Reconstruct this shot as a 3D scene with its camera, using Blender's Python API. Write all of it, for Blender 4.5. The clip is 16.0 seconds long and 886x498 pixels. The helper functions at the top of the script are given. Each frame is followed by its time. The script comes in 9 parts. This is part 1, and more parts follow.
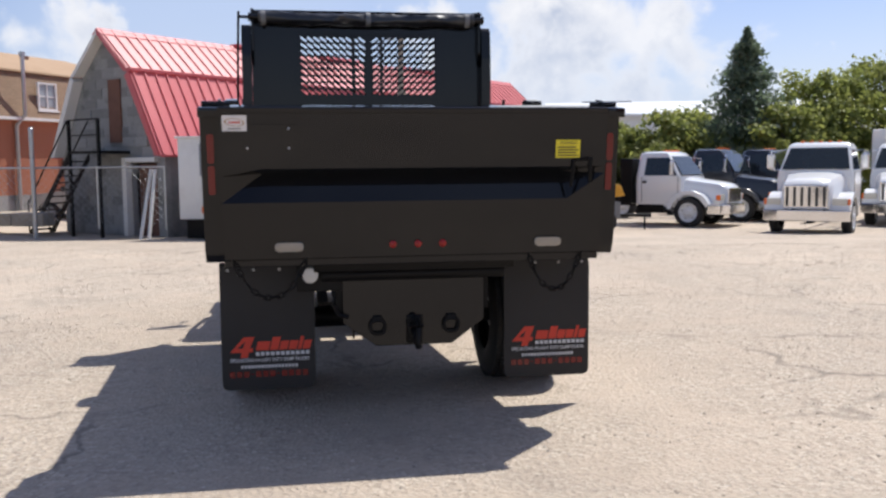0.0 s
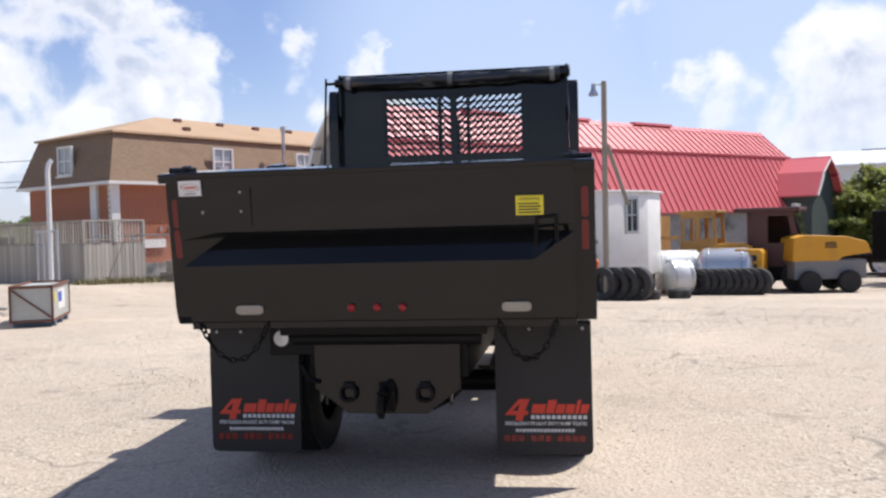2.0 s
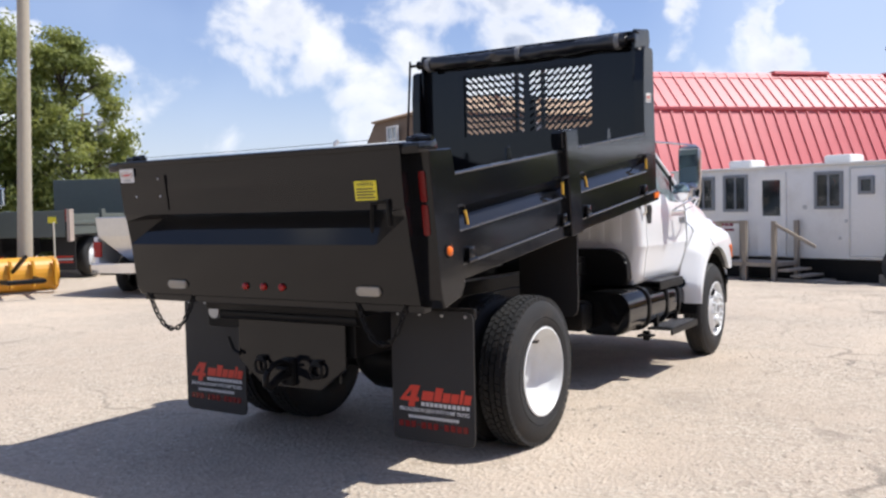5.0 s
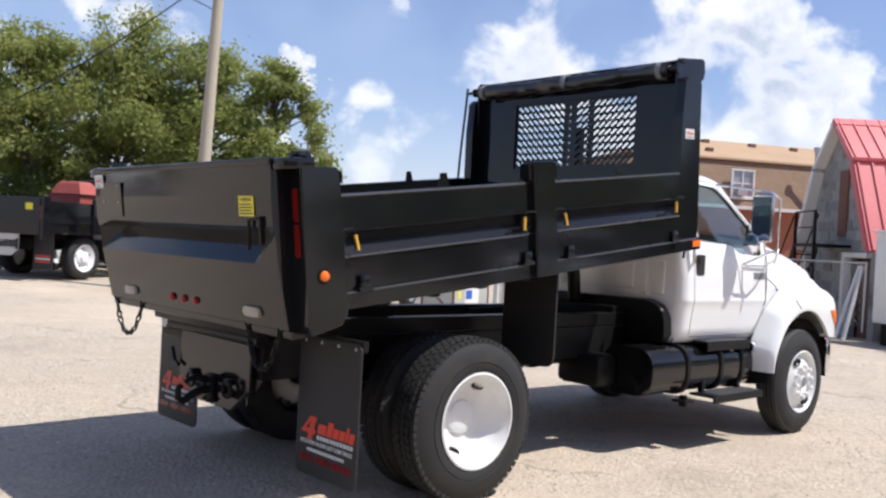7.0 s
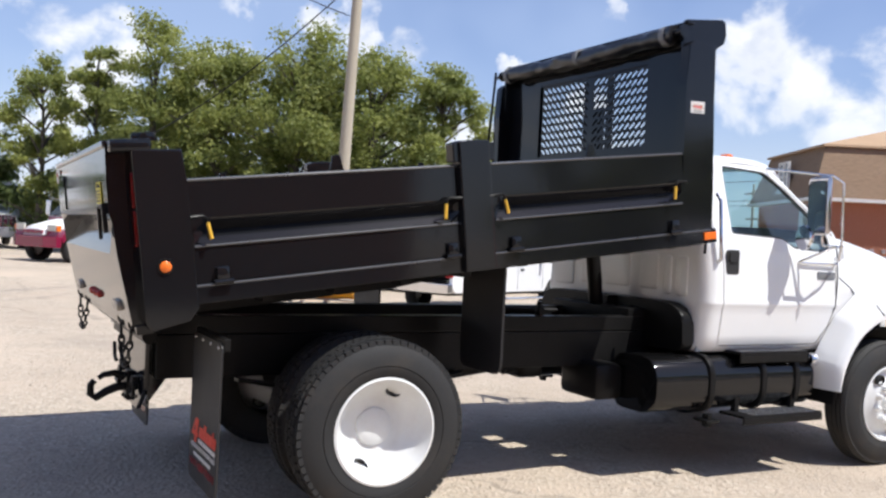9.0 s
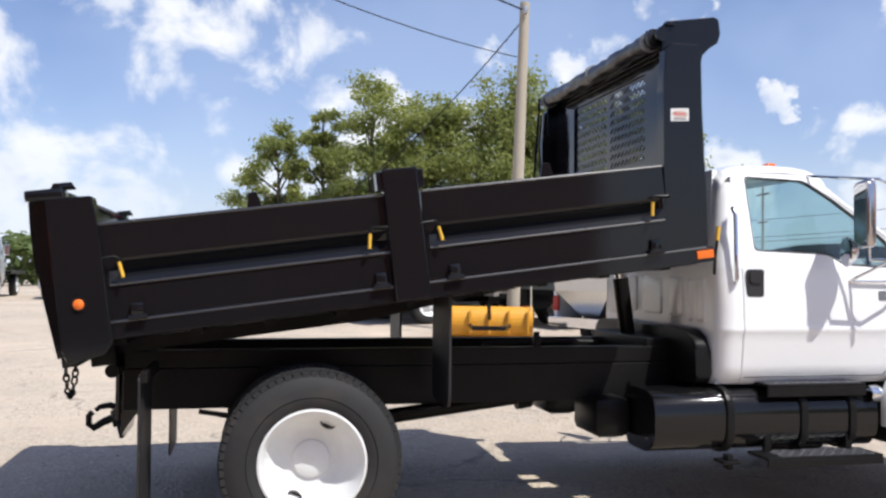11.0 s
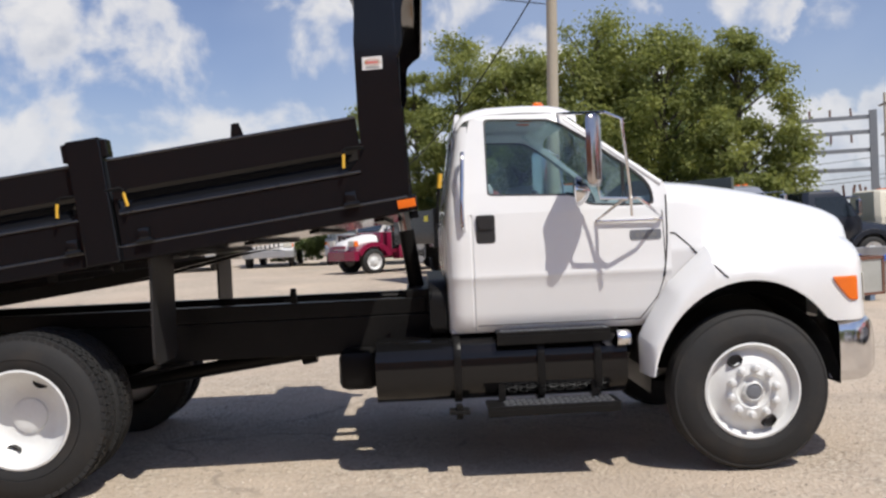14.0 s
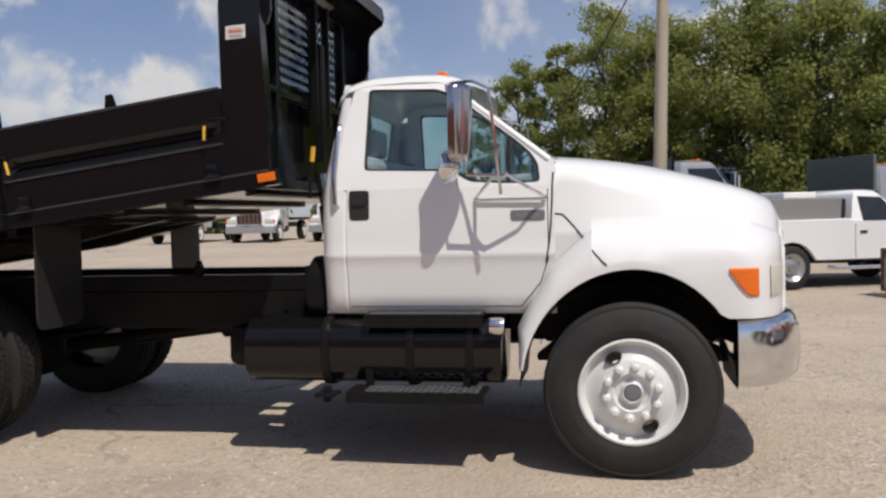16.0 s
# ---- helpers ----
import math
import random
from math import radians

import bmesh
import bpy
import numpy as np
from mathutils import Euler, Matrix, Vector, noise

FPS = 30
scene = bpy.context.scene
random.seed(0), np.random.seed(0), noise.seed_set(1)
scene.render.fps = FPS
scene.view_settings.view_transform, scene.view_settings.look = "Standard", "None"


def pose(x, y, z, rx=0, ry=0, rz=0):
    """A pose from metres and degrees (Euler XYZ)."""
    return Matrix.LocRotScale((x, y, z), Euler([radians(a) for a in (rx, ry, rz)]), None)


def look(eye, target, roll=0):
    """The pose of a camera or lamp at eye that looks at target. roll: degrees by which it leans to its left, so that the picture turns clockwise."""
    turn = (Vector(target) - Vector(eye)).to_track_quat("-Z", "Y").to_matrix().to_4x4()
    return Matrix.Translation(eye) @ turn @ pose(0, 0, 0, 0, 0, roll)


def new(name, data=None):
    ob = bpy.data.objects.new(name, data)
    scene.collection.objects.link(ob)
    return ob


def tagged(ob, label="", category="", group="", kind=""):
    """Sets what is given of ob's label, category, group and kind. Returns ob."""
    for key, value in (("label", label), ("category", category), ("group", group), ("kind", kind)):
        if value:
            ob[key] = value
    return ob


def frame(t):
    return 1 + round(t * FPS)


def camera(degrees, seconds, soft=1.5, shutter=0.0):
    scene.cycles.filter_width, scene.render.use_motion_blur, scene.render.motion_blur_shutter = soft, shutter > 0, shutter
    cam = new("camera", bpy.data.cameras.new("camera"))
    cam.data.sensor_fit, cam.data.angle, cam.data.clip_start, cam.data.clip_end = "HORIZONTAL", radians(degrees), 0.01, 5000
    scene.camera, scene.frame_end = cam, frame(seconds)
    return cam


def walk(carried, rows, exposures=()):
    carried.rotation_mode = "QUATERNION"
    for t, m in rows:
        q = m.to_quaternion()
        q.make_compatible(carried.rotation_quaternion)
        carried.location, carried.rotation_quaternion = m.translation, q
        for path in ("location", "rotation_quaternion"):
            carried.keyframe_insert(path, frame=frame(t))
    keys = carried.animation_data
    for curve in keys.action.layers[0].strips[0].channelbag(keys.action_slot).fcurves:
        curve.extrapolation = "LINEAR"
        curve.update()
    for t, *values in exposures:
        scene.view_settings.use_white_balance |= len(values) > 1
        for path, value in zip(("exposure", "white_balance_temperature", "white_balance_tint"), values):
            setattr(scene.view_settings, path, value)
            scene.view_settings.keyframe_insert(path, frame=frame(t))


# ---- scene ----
# ---------------------------------------------------------------- camera
cam = camera(53.0, 16.0, soft=2.5)
METRES, EYE, TILT, LEAN, TURN = 14.575, 1.545, 0.0, 0.0, 0.0
ROWS = [
    (0.0, 0.0, 0.0, 0.0, -0.05, -5.42, 0.52),
    (0.5, 0.0278, 0.009, 0.0009, 3.48, -4.26, 0.86),
    (1.0, 0.0579, 0.0132, -0.0006, 7.01, -4.45, 1.42),
    (1.5, 0.0852, 0.0284, -0.0016, 13.73, -3.33, 0.89),
    (2.0, 0.1164, 0.038, -0.0016, 17.52, -1.35, 1.53),
    (2.5, 0.1465, 0.0491, -0.0016, 22.39, -1.73, 2.64),
    (3.0, 0.1734, 0.0668, -0.0005, 25.1, -1.87, 2.1),
    (3.5, 0.2036, 0.08, -0.0006, 30.43, -1.81, 1.22),
    (6.0, 0.3164, 0.185, -0.0014, 48.81, -1.59, -0.59),
    (6.5, 0.3291, 0.2147, -0.0019, 53.55, -0.55, -2.83),
    (7.0, 0.3445, 0.2418, -0.003, 56.66, -0.42, -3.12),
    (7.5, 0.3539, 0.2717, -0.0039, 60.78, 0.45, -3.18),
    (8.0, 0.3556, 0.3034, -0.0035, 62.97, -0.17, -1.46),
    (8.5, 0.3628, 0.3325, -0.004, 66.93, -1.14, -0.98),
    (9.0, 0.3632, 0.3637, -0.0033, 70.61, -0.7, -2.85),
    (11.5, 0.387, 0.5127, -0.0048, 89.2, 2.47, -0.27),
    (12.0, 0.3911, 0.5411, -0.0055, 88.05, 4.83, -0.93),
    (12.5, 0.3875, 0.5712, -0.008, 89.17, 3.68, 0.15),
    (13.0, 0.3879, 0.6027, -0.0098, 90.6, 1.92, 1.51),
    (13.5, 0.3861, 0.6359, -0.0096, 95.26, -0.48, 2.65),
    (14.0, 0.3756, 0.6676, -0.009, 97.73, -0.97, 2.63),
    (14.5, 0.3713, 0.7014, -0.0094, 100.48, -0.8, 2.89),
    (15.0, 0.3577, 0.7295, -0.0097, 100.54, -0.7, 1.8),
    (15.5, 0.3445, 0.7586, -0.0114, 101.83, -1.12, 0.96),
    (16.0, 0.3285, 0.7841, -0.0119, 109.54, -2.26, 1.27),
]
EXPO = [(0.0, 0.17, 6350, 10), (0.8, 0.35, 6350, 10), (3.5, 0.33, 6250, 10), (9.0, 0.36, 6250, 9), (11.5, 0.27, 6250, 9), (12.5, 0.09, 6300, 9), (14.5, -0.13, 6600, 10), (16.0, -0.34, 6700, 10)]
walk(cam, [(t, pose(0, 0, EYE, TILT, LEAN, TURN) @ pose(METRES * x, METRES * y, METRES * z, 90 + pitch, roll, yaw)) for t, x, y, z, yaw, pitch, roll in ROWS],
     exposures=EXPO)

# ---------------------------------------------------------------- sun and sky
TRUCK = pose(-0.370, 6.522, 0, 0, 0, 9.2)
SUN = (TRUCK.to_3x3() @ Vector((0.47, 0.37, 1.0))).normalized()
lamp = bpy.data.lights.new("sun", "SUN")
lamp.energy, lamp.angle, lamp.color = 4.75, radians(0.55), (1.0, 0.95, 0.88)
sun = new("sun", lamp)
sun.matrix_world = look((0, 0, 40), Vector((0, 0, 40)) - SUN)

world = bpy.data.worlds.new("sky")
scene.world = world
world.use_nodes = True


def links(tree):
    def go(a, b):
        tree.links.new(a, b)
    return go


def build_sky():
    nt = world.node_tree
    nt.nodes.clear()
    N, L = nt.nodes.new, links(nt)
    out, bg = N("ShaderNodeOutputWorld"), N("ShaderNodeBackground")
    sky = N("ShaderNodeTexSky")
    sky.sky_type, sky.sun_disc = "NISHITA", False
    sky.sun_elevation = math.asin(SUN.z)
    sky.sun_rotation = math.atan2(SUN.x, SUN.y)
    sky.air_density, sky.dust_density, sky.ozone_density = 1.0, 0.7, 3.0
    co, sep = N("ShaderNodeTexCoord"), N("ShaderNodeSeparateXYZ")
    L(co.outputs["Generated"], sep.inputs[0])

    def maths(op, a, b=None, clamp=False):
        n = N("ShaderNodeMath")
        n.operation, n.use_clamp = op, clamp
        for i, v in enumerate((a, b)):
            if v is None:
                continue
            if isinstance(v, (int, float)):
                n.inputs[i].default_value = v
            else:
                L(v, n.inputs[i])
        return n.outputs[0]

    def ramp(v, a, b):
        n = N("ShaderNodeMapRange")
        n.interpolation_type = "SMOOTHSTEP"
        n.inputs[1].default_value, n.inputs[2].default_value = a, b
        L(v, n.inputs[0])
        return n.outputs[0]

    flat = N("ShaderNodeVectorMath")
    flat.operation = "MULTIPLY"
    flat.inputs[1].default_value = CLOUD_SIZE
    L(co.outputs["Generated"], flat.inputs[0])
    shift = N("ShaderNodeVectorMath")
    shift.operation = "ADD"
    shift.inputs[1].default_value = CLOUD_SHIFT
    L(flat.outputs[0], shift.inputs[0])

    def vector_add(v, d):
        n = N("ShaderNodeVectorMath")
        n.operation = "ADD"
        n.inputs[1].default_value = d
        L(v, n.inputs[0])
        return n.outputs[0]

    def cloud_noise(v, scale, detail, rough, dist=0.0):
        n = N("ShaderNodeTexNoise")
        n.inputs["Scale"].default_value, n.inputs["Detail"].default_value = scale, detail
        n.inputs["Roughness"].default_value, n.inputs["Distortion"].default_value = rough, dist
        L(v, n.inputs["Vector"])
        return n.outputs["Fac"]

    def blend(f, a, b, kind="MIX"):
        n = N("ShaderNodeMix")
        n.data_type, n.blend_type = "RGBA", kind
        for key, v in (("Factor", f), ("A", a), ("B", b)):
            if isinstance(v, tuple):
                n.inputs[key].default_value = (*v, 1)
            elif isinstance(v, float):
                n.inputs[key].default_value = v
            else:
                L(v, n.inputs[key])
        return n.outputs["Result"]

    # the sky's direction, stirred a little so that the heaps have ragged edges
    stir = N("ShaderNodeTexNoise")
    stir.inputs["Scale"].default_value, stir.inputs["Detail"].default_value, stir.inputs["Roughness"].default_value = 9.0, 5.0, 0.6
    L(co.outputs["Generated"], stir.inputs["Vector"])
    drift, bent = N("ShaderNodeVectorMath"), N("ShaderNodeVectorMath")
    drift.operation, bent.operation = "MULTIPLY_ADD", "ADD"
    drift.inputs[1].default_value, drift.inputs[2].default_value = (0.22, 0.22, 0.16), (-0.11, -0.11, -0.08)
    L(stir.outputs["Color"], drift.inputs[0])
    L(co.outputs["Generated"], bent.inputs[0])
    L(drift.outputs[0], bent.inputs[1])
    ragged = N("ShaderNodeVectorMath")
    ragged.operation = "NORMALIZE"
    L(bent.outputs[0], ragged.inputs[0])
    # more cloud towards the horizon, open blue overhead
    low = maths("MULTIPLY", ramp(sep.outputs[2], 0.30, 0.02), 0.035)
    # the heaps that stand over the yard: azimuth left of ahead, elevation, radius in degrees
    for az, el, size in HEAPS:
        a, e = radians(az), radians(el)
        dot = N("ShaderNodeVectorMath")
        dot.operation = "DOT_PRODUCT"
        dot.inputs[1].default_value = (-math.sin(a) * math.cos(e), math.cos(a) * math.cos(e), math.sin(e))
        L(ragged.outputs[0], dot.inputs[0])
        near = ramp(dot.outputs["Value"], math.cos(radians(size * 1.9)), math.cos(radians(size * 0.1)))
        low = maths("MAXIMUM", low, maths("MULTIPLY", near, 0.165))

    def heap(v):
        big, puff = cloud_noise(v, 1.25, 1.0, 0.5), cloud_noise(v, 3.9, 8.0, 0.52, 0.25)
        return maths("ADD", maths("MULTIPLY", big, 0.32), maths("MULTIPLY", puff, 0.66))
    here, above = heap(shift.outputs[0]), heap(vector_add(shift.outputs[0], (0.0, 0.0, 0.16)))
    cover = maths("SUBTRACT", maths("ADD", here, low), 0.045)
    mask = maths("MULTIPLY", ramp(cover, 0.532, 0.640), 0.94)
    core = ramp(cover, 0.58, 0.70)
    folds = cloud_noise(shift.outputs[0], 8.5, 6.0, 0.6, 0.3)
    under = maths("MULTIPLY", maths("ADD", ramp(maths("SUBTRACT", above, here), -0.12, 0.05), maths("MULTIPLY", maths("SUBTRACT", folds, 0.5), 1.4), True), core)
    veil = maths("MULTIPLY", ramp(cloud_noise(shift.outputs[0], 0.8, 4.0, 0.55), 0.40, 0.66), 0.34)
    # a thin grey sheet of cloud over the barns
    for az, el, size in ((14.0, 12.0, 9.0), (-3.0, 14.0, 8.0)):
        a, e = radians(az), radians(el)
        dot = N("ShaderNodeVectorMath")
        dot.operation = "DOT_PRODUCT"
        dot.inputs[1].default_value = (-math.sin(a) * math.cos(e), math.cos(a) * math.cos(e), math.sin(e))
        L(co.outputs["Generated"], dot.inputs[0])
        near = ramp(dot.outputs["Value"], math.cos(radians(size * 1.7)), math.cos(radians(size * 0.3)))
        veil = maths("MAXIMUM", veil, maths("MULTIPLY", near, 0.75))
    blue = blend(1.0, sky.outputs[0], SKY_TINT, "MULTIPLY")
    hazy = blend(veil, blue, (5.3, 6.3, 8.3))
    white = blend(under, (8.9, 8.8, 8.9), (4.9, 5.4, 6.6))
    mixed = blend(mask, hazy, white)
    # haze just above the horizon
    haze = N("ShaderNodeMix")
    haze.data_type = "RGBA"
    haze.inputs["B"].default_value = (6.2, 6.9, 8.2, 1)
    L(maths("MULTIPLY", ramp(sep.outputs[2], 0.19, 0.0), 0.60), haze.inputs["Factor"])
    L(mixed, haze.inputs["A"])
    L(haze.outputs["Result"], bg.inputs[0])
    bg.inputs[1].default_value = SKY_LEVEL
    L(bg.outputs[0], out.inputs[0])


CLOUD_SIZE, CLOUD_SHIFT, SKY_LEVEL, SKY_TINT = (2.7, 2.7, 3.0), (7.3, 2.9, 0.4), 0.096, (1.20, 1.08, 1.18)
HEAPS = [(-13.0, 6.2, 4.5), (-7.5, 7.2, 3.5), (-18.0, 6.5, 4.0), (-2.5, 6.4, 3.5), (23.5, 7.8, 3.0), (38.0, 9.0, 4.5), (33.5, 9.6, 3.2), (50.4, 10.3, 4.5), (44.5, 11.0, 4.5),
         (55.5, 8.8, 4.5), (48.0, 7.0, 4.0), (22.0, 11.6, 1.4), (61.0, 5.6, 2.4), (39.5, 12.6, 2.5), (61.5, 13.6, 1.1), (94.5, 12.0, 3.8), (77.6, 12.9, 2.0), (84.0, 14.2, 1.5),
         (112.0, 14.8, 5.2), (103.0, 16.0, 4.6), (112.5, 8.0, 5.8), (104.5, 8.0, 5.2), (73.5, 16.3, 1.3), (67.0, 10.2, 0.7), (69.5, 5.4, 2.2), (75.5, 5.0, 2.2), (122.0, 12.0, 5.4),
         (117.0, 10.5, 3.0), (122.0, 6.5, 4.0), (134.0, 9.0, 3.0), (88.0, 6.5, 4.0)]
build_sky()


# ---------------------------------------------------------------- materials
def material(name, colour, rough=0.6, metal=0.0, grain=30.0, vary=0.12, stain=0.0, stain_colour=(0.2, 0.17, 0.13), stain_size=1.5,
             bump=0.0, coat=0.0, each=0.0, stretch=(1, 1, 1), gloss=0.5):
    """A painted or natural surface: fine grain and broad stains over one colour, with roughness and relief to match."""
    m = bpy.data.materials.new(name)
    m.use_nodes = True
    nt = m.node_tree
    N, L = nt.nodes.new, links(nt)
    b = nt.nodes["Principled BSDF"]
    b.inputs["Roughness"].default_value, b.inputs["Metallic"].default_value = rough, metal
    b.inputs["Coat Weight"].default_value, b.inputs["Coat Roughness"].default_value = coat, 0.06
    b.inputs["Specular IOR Level"].default_value = gloss
    co, mp = N("ShaderNodeTexCoord"), N("ShaderNodeMapping")
    mp.inputs["Scale"].default_value = stretch
    L(co.outputs["Object"], mp.inputs[0])

    def noise_fac(scale, detail=4.0, r=0.6):
        n = N("ShaderNodeTexNoise")
        n.inputs["Scale"].default_value, n.inputs["Detail"].default_value, n.inputs["Roughness"].default_value = scale, detail, r
        L(mp.outputs[0], n.inputs["Vector"])
        return n.outputs["Fac"]

    fine_n, broad_n = noise_fac(grain, 5.0, 0.65), noise_fac(1.0 / stain_size, 6.0, 0.62)
    rgb = N("ShaderNodeMix")
    rgb.data_type = "RGBA"
    lo, hi = [c * (1 - vary) for c in colour], [min(1, c * (1 + vary)) for c in colour]
    rgb.inputs["A"].default_value, rgb.inputs["B"].default_value = (*lo, 1), (*hi, 1)
    L(fine_n, rgb.inputs["Factor"])
    res = rgb.outputs["Result"]
    if each:
        info, hsv = N("ShaderNodeObjectInfo"), N("ShaderNodeHueSaturation")
        rng = N("ShaderNodeMapRange")
        rng.inputs[3].default_value, rng.inputs[4].default_value = 1 - each, 1 + each
        L(info.outputs["Random"], rng.inputs[0])
        L(rng.outputs[0], hsv.inputs["Value"])
        L(res, hsv.inputs["Color"])
        res = hsv.outputs["Color"]
    if stain:
        rng, mx = N("ShaderNodeMapRange"), N("ShaderNodeMix")
        rng.interpolation_type = "SMOOTHSTEP"
        rng.inputs[1].default_value, rng.inputs[2].default_value, rng.inputs[4].default_value = 0.46, 0.72, stain
        L(broad_n, rng.inputs[0])
        mx.data_type = "RGBA"
        L(rng.outputs[0], mx.inputs["Factor"])
        L(res, mx.inputs["A"])
        mx.inputs["B"].default_value = (*stain_colour, 1)
        res = mx.outputs["Result"]
    L(res, b.inputs["Base Color"])
    rr = N("ShaderNodeMapRange")
    rr.inputs[3].default_value, rr.inputs[4].default_value = max(0.02, rough * 0.8), min(1, rough * 1.25)
    L(broad_n, rr.inputs[0])
    L(rr.outputs[0], b.inputs["Roughness"])
    if bump:
        bp = N("ShaderNodeBump")
        bp.inputs["Strength"].default_value, bp.inputs["Distance"].default_value = 1.0, bump
        L(fine_n, bp.inputs["Height"])
        L(bp.outputs[0], b.inputs["Normal"])
    return m


def glass(name, tint=(0.75, 0.86, 0.84), rough=0.02):
    m = bpy.data.materials.new(name)
    m.use_nodes = True
    nt = m.node_tree
    N, L = nt.nodes.new, links(nt)
    nt.nodes.clear()
    out, tr, gl, mx, fr = N("ShaderNodeOutputMaterial"), N("ShaderNodeBsdfTransparent"), N("ShaderNodeBsdfGlossy"), N("ShaderNodeMixShader"), N("ShaderNodeLayerWeight")
    tr.inputs[0].default_value = (*tint, 1)
    gl.inputs["Roughness"].default_value = rough
    fr.inputs[0].default_value = 0.5
    steep, gain = N("ShaderNodeMath"), N("ShaderNodeMath")
    steep.operation, gain.operation = "POWER", "MULTIPLY_ADD"
    steep.inputs[1].default_value, gain.inputs[1].default_value, gain.inputs[2].default_value = 4.0, 0.6, 0.06
    L(fr.outputs["Facing"], steep.inputs[0])
    L(steep.outputs[0], gain.inputs[0])
    L(gain.outputs[0], mx.inputs[0])
    L(tr.outputs[0], mx.inputs[1])
    L(gl.outputs[0], mx.inputs[2])
    L(mx.outputs[0], out.inputs[0])
    return m


BLACK = material("black_enamel", (0.0074, 0.0078, 0.0092), 0.075, grain=60, vary=0.3, stain=0.25, stain_colour=(0.0098, 0.0102, 0.0114), stain_size=0.7, bump=0.0001, gloss=0.35)
GLINT = material("black_enamel_edge", (0.008, 0.008, 0.009), 0.27, grain=30, vary=0.3, gloss=1.0, coat=0.6)
TANKBLACK = material("black_tank_enamel", (0.006, 0.006, 0.0064), 0.09, grain=50, vary=0.3, stain=0.3, stain_colour=(0.010, 0.0095, 0.009), stain_size=0.5, bump=0.0002, gloss=0.38)
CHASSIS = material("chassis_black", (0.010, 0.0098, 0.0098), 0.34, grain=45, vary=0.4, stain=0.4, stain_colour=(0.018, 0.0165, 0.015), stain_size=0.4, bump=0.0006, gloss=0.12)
TARP = material("black_vinyl", (0.014, 0.014, 0.016), 0.30, grain=30, vary=0.3, stain=0.4, stain_colour=(0.03, 0.03, 0.032), stain_size=0.1, bump=0.0015, gloss=0.7)
FLAP = material("mudflap_rubber", (0.025, 0.024, 0.0245), 0.5, grain=120, vary=0.25, stain=0.3, stain_colour=(0.024, 0.022, 0.02), stain_size=0.3, bump=0.0006, gloss=0.3)
RUBBER = material("tyre_rubber", (0.022, 0.0222, 0.0225), 0.7, grain=70, vary=0.25, stain=0.5, stain_colour=(0.052, 0.044, 0.036), stain_size=0.22, bump=0.0008, gloss=0.35)
WHITE = material("white_truck_paint", (0.79, 0.795, 0.79), 0.22, grain=9, vary=0.015, stain=0.10, stain_colour=(0.68, 0.66, 0.62), stain_size=0.9, coat=0.5)
RIM = material("white_rim_paint", (0.70, 0.71, 0.70), 0.34, grain=35, vary=0.05, stain=0.35, stain_colour=(0.56, 0.55, 0.52), stain_size=0.18)
CHROME = material("chrome", (0.74, 0.74, 0.75), 0.10, 1.0, grain=40, vary=0.05)
STEEL = material("galvanised_steel", (0.48, 0.49, 0.50), 0.38, 0.8, grain=40, vary=0.15, stain=0.3, stain_colour=(0.33, 0.31, 0.28), stain_size=0.4)
MIRRORBACK = material("mirror_shell", (0.50, 0.47, 0.46), 0.14, 1.0, grain=30, vary=0.1)
BADGEGREY = material("badge_grey", (0.16, 0.17, 0.19), 0.4, grain=60, vary=0.1)
STRAP = material("grey_strap", (0.20, 0.20, 0.20), 0.7, grain=80, vary=0.2)
OLDRUBBER = material("old_tyre_rubber", (0.034, 0.033, 0.032), 0.8, grain=60, vary=0.25, stain=0.35, stain_colour=(0.20, 0.19, 0.17), stain_size=0.25, bump=0.001)
MIRROR = material("mirror_glass", (0.55, 0.56, 0.57), 0.03, 1.0, grain=10, vary=0.01)
BRUSHED = material("aluminium_sheet", (0.60, 0.60, 0.59), 0.3, 0.85, grain=20, vary=0.12)
GLASS = glass("cab_glass", (0.79, 0.89, 0.895))
DARKGLASS = material("dark_window", (0.015, 0.02, 0.022), 0.06, grain=3, vary=0.3, coat=0.3)
INTERIOR = material("cab_interior_grey", (0.40, 0.42, 0.43), 0.8, grain=50, vary=0.15)
REDLENS = material("red_lens", (0.30, 0.010, 0.007), 0.18, grain=90, vary=0.2, bump=0.001)
AMBER = material("amber_lens", (0.80, 0.165, 0.017), 0.18, grain=90, vary=0.15, bump=0.001)
DIMLENS = material("dim_lens", (0.33, 0.30, 0.25), 0.2, grain=120, vary=0.25, bump=0.002)
LAMPRED = material("dark_red_lens", (0.17, 0.006, 0.006), 0.15, grain=90, vary=0.2, bump=0.001)
FARSTEEL = material("far_grey_steel", (0.20, 0.215, 0.235), 0.6, grain=6, vary=0.1)
CLEARLENS = material("clear_lens", (0.62, 0.60, 0.52), 0.25, grain=120, vary=0.2, bump=0.002)
YELLOWGRIP = material("yellow_grip", (0.72, 0.42, 0.04), 0.45, grain=60, vary=0.12)
STICKER = material("white_sticker", (0.72, 0.70, 0.68), 0.4, grain=20, vary=0.04)
STICKYELLOW = material("yellow_sticker", (0.78, 0.66, 0.03), 0.4, grain=20, vary=0.05)
INKRED = material("red_print", (0.60, 0.045, 0.02), 0.5, grain=60, vary=0.1)
INKWHITE = material("white_print", (0.62, 0.62, 0.62), 0.5, grain=60, vary=0.1)
INKBLACK = material("black_print", (0.02, 0.02, 0.02), 0.5, grain=60, vary=0.1)
INKBLUE = material("blue_print", (0.03, 0.10, 0.42), 0.5, grain=60, vary=0.1)
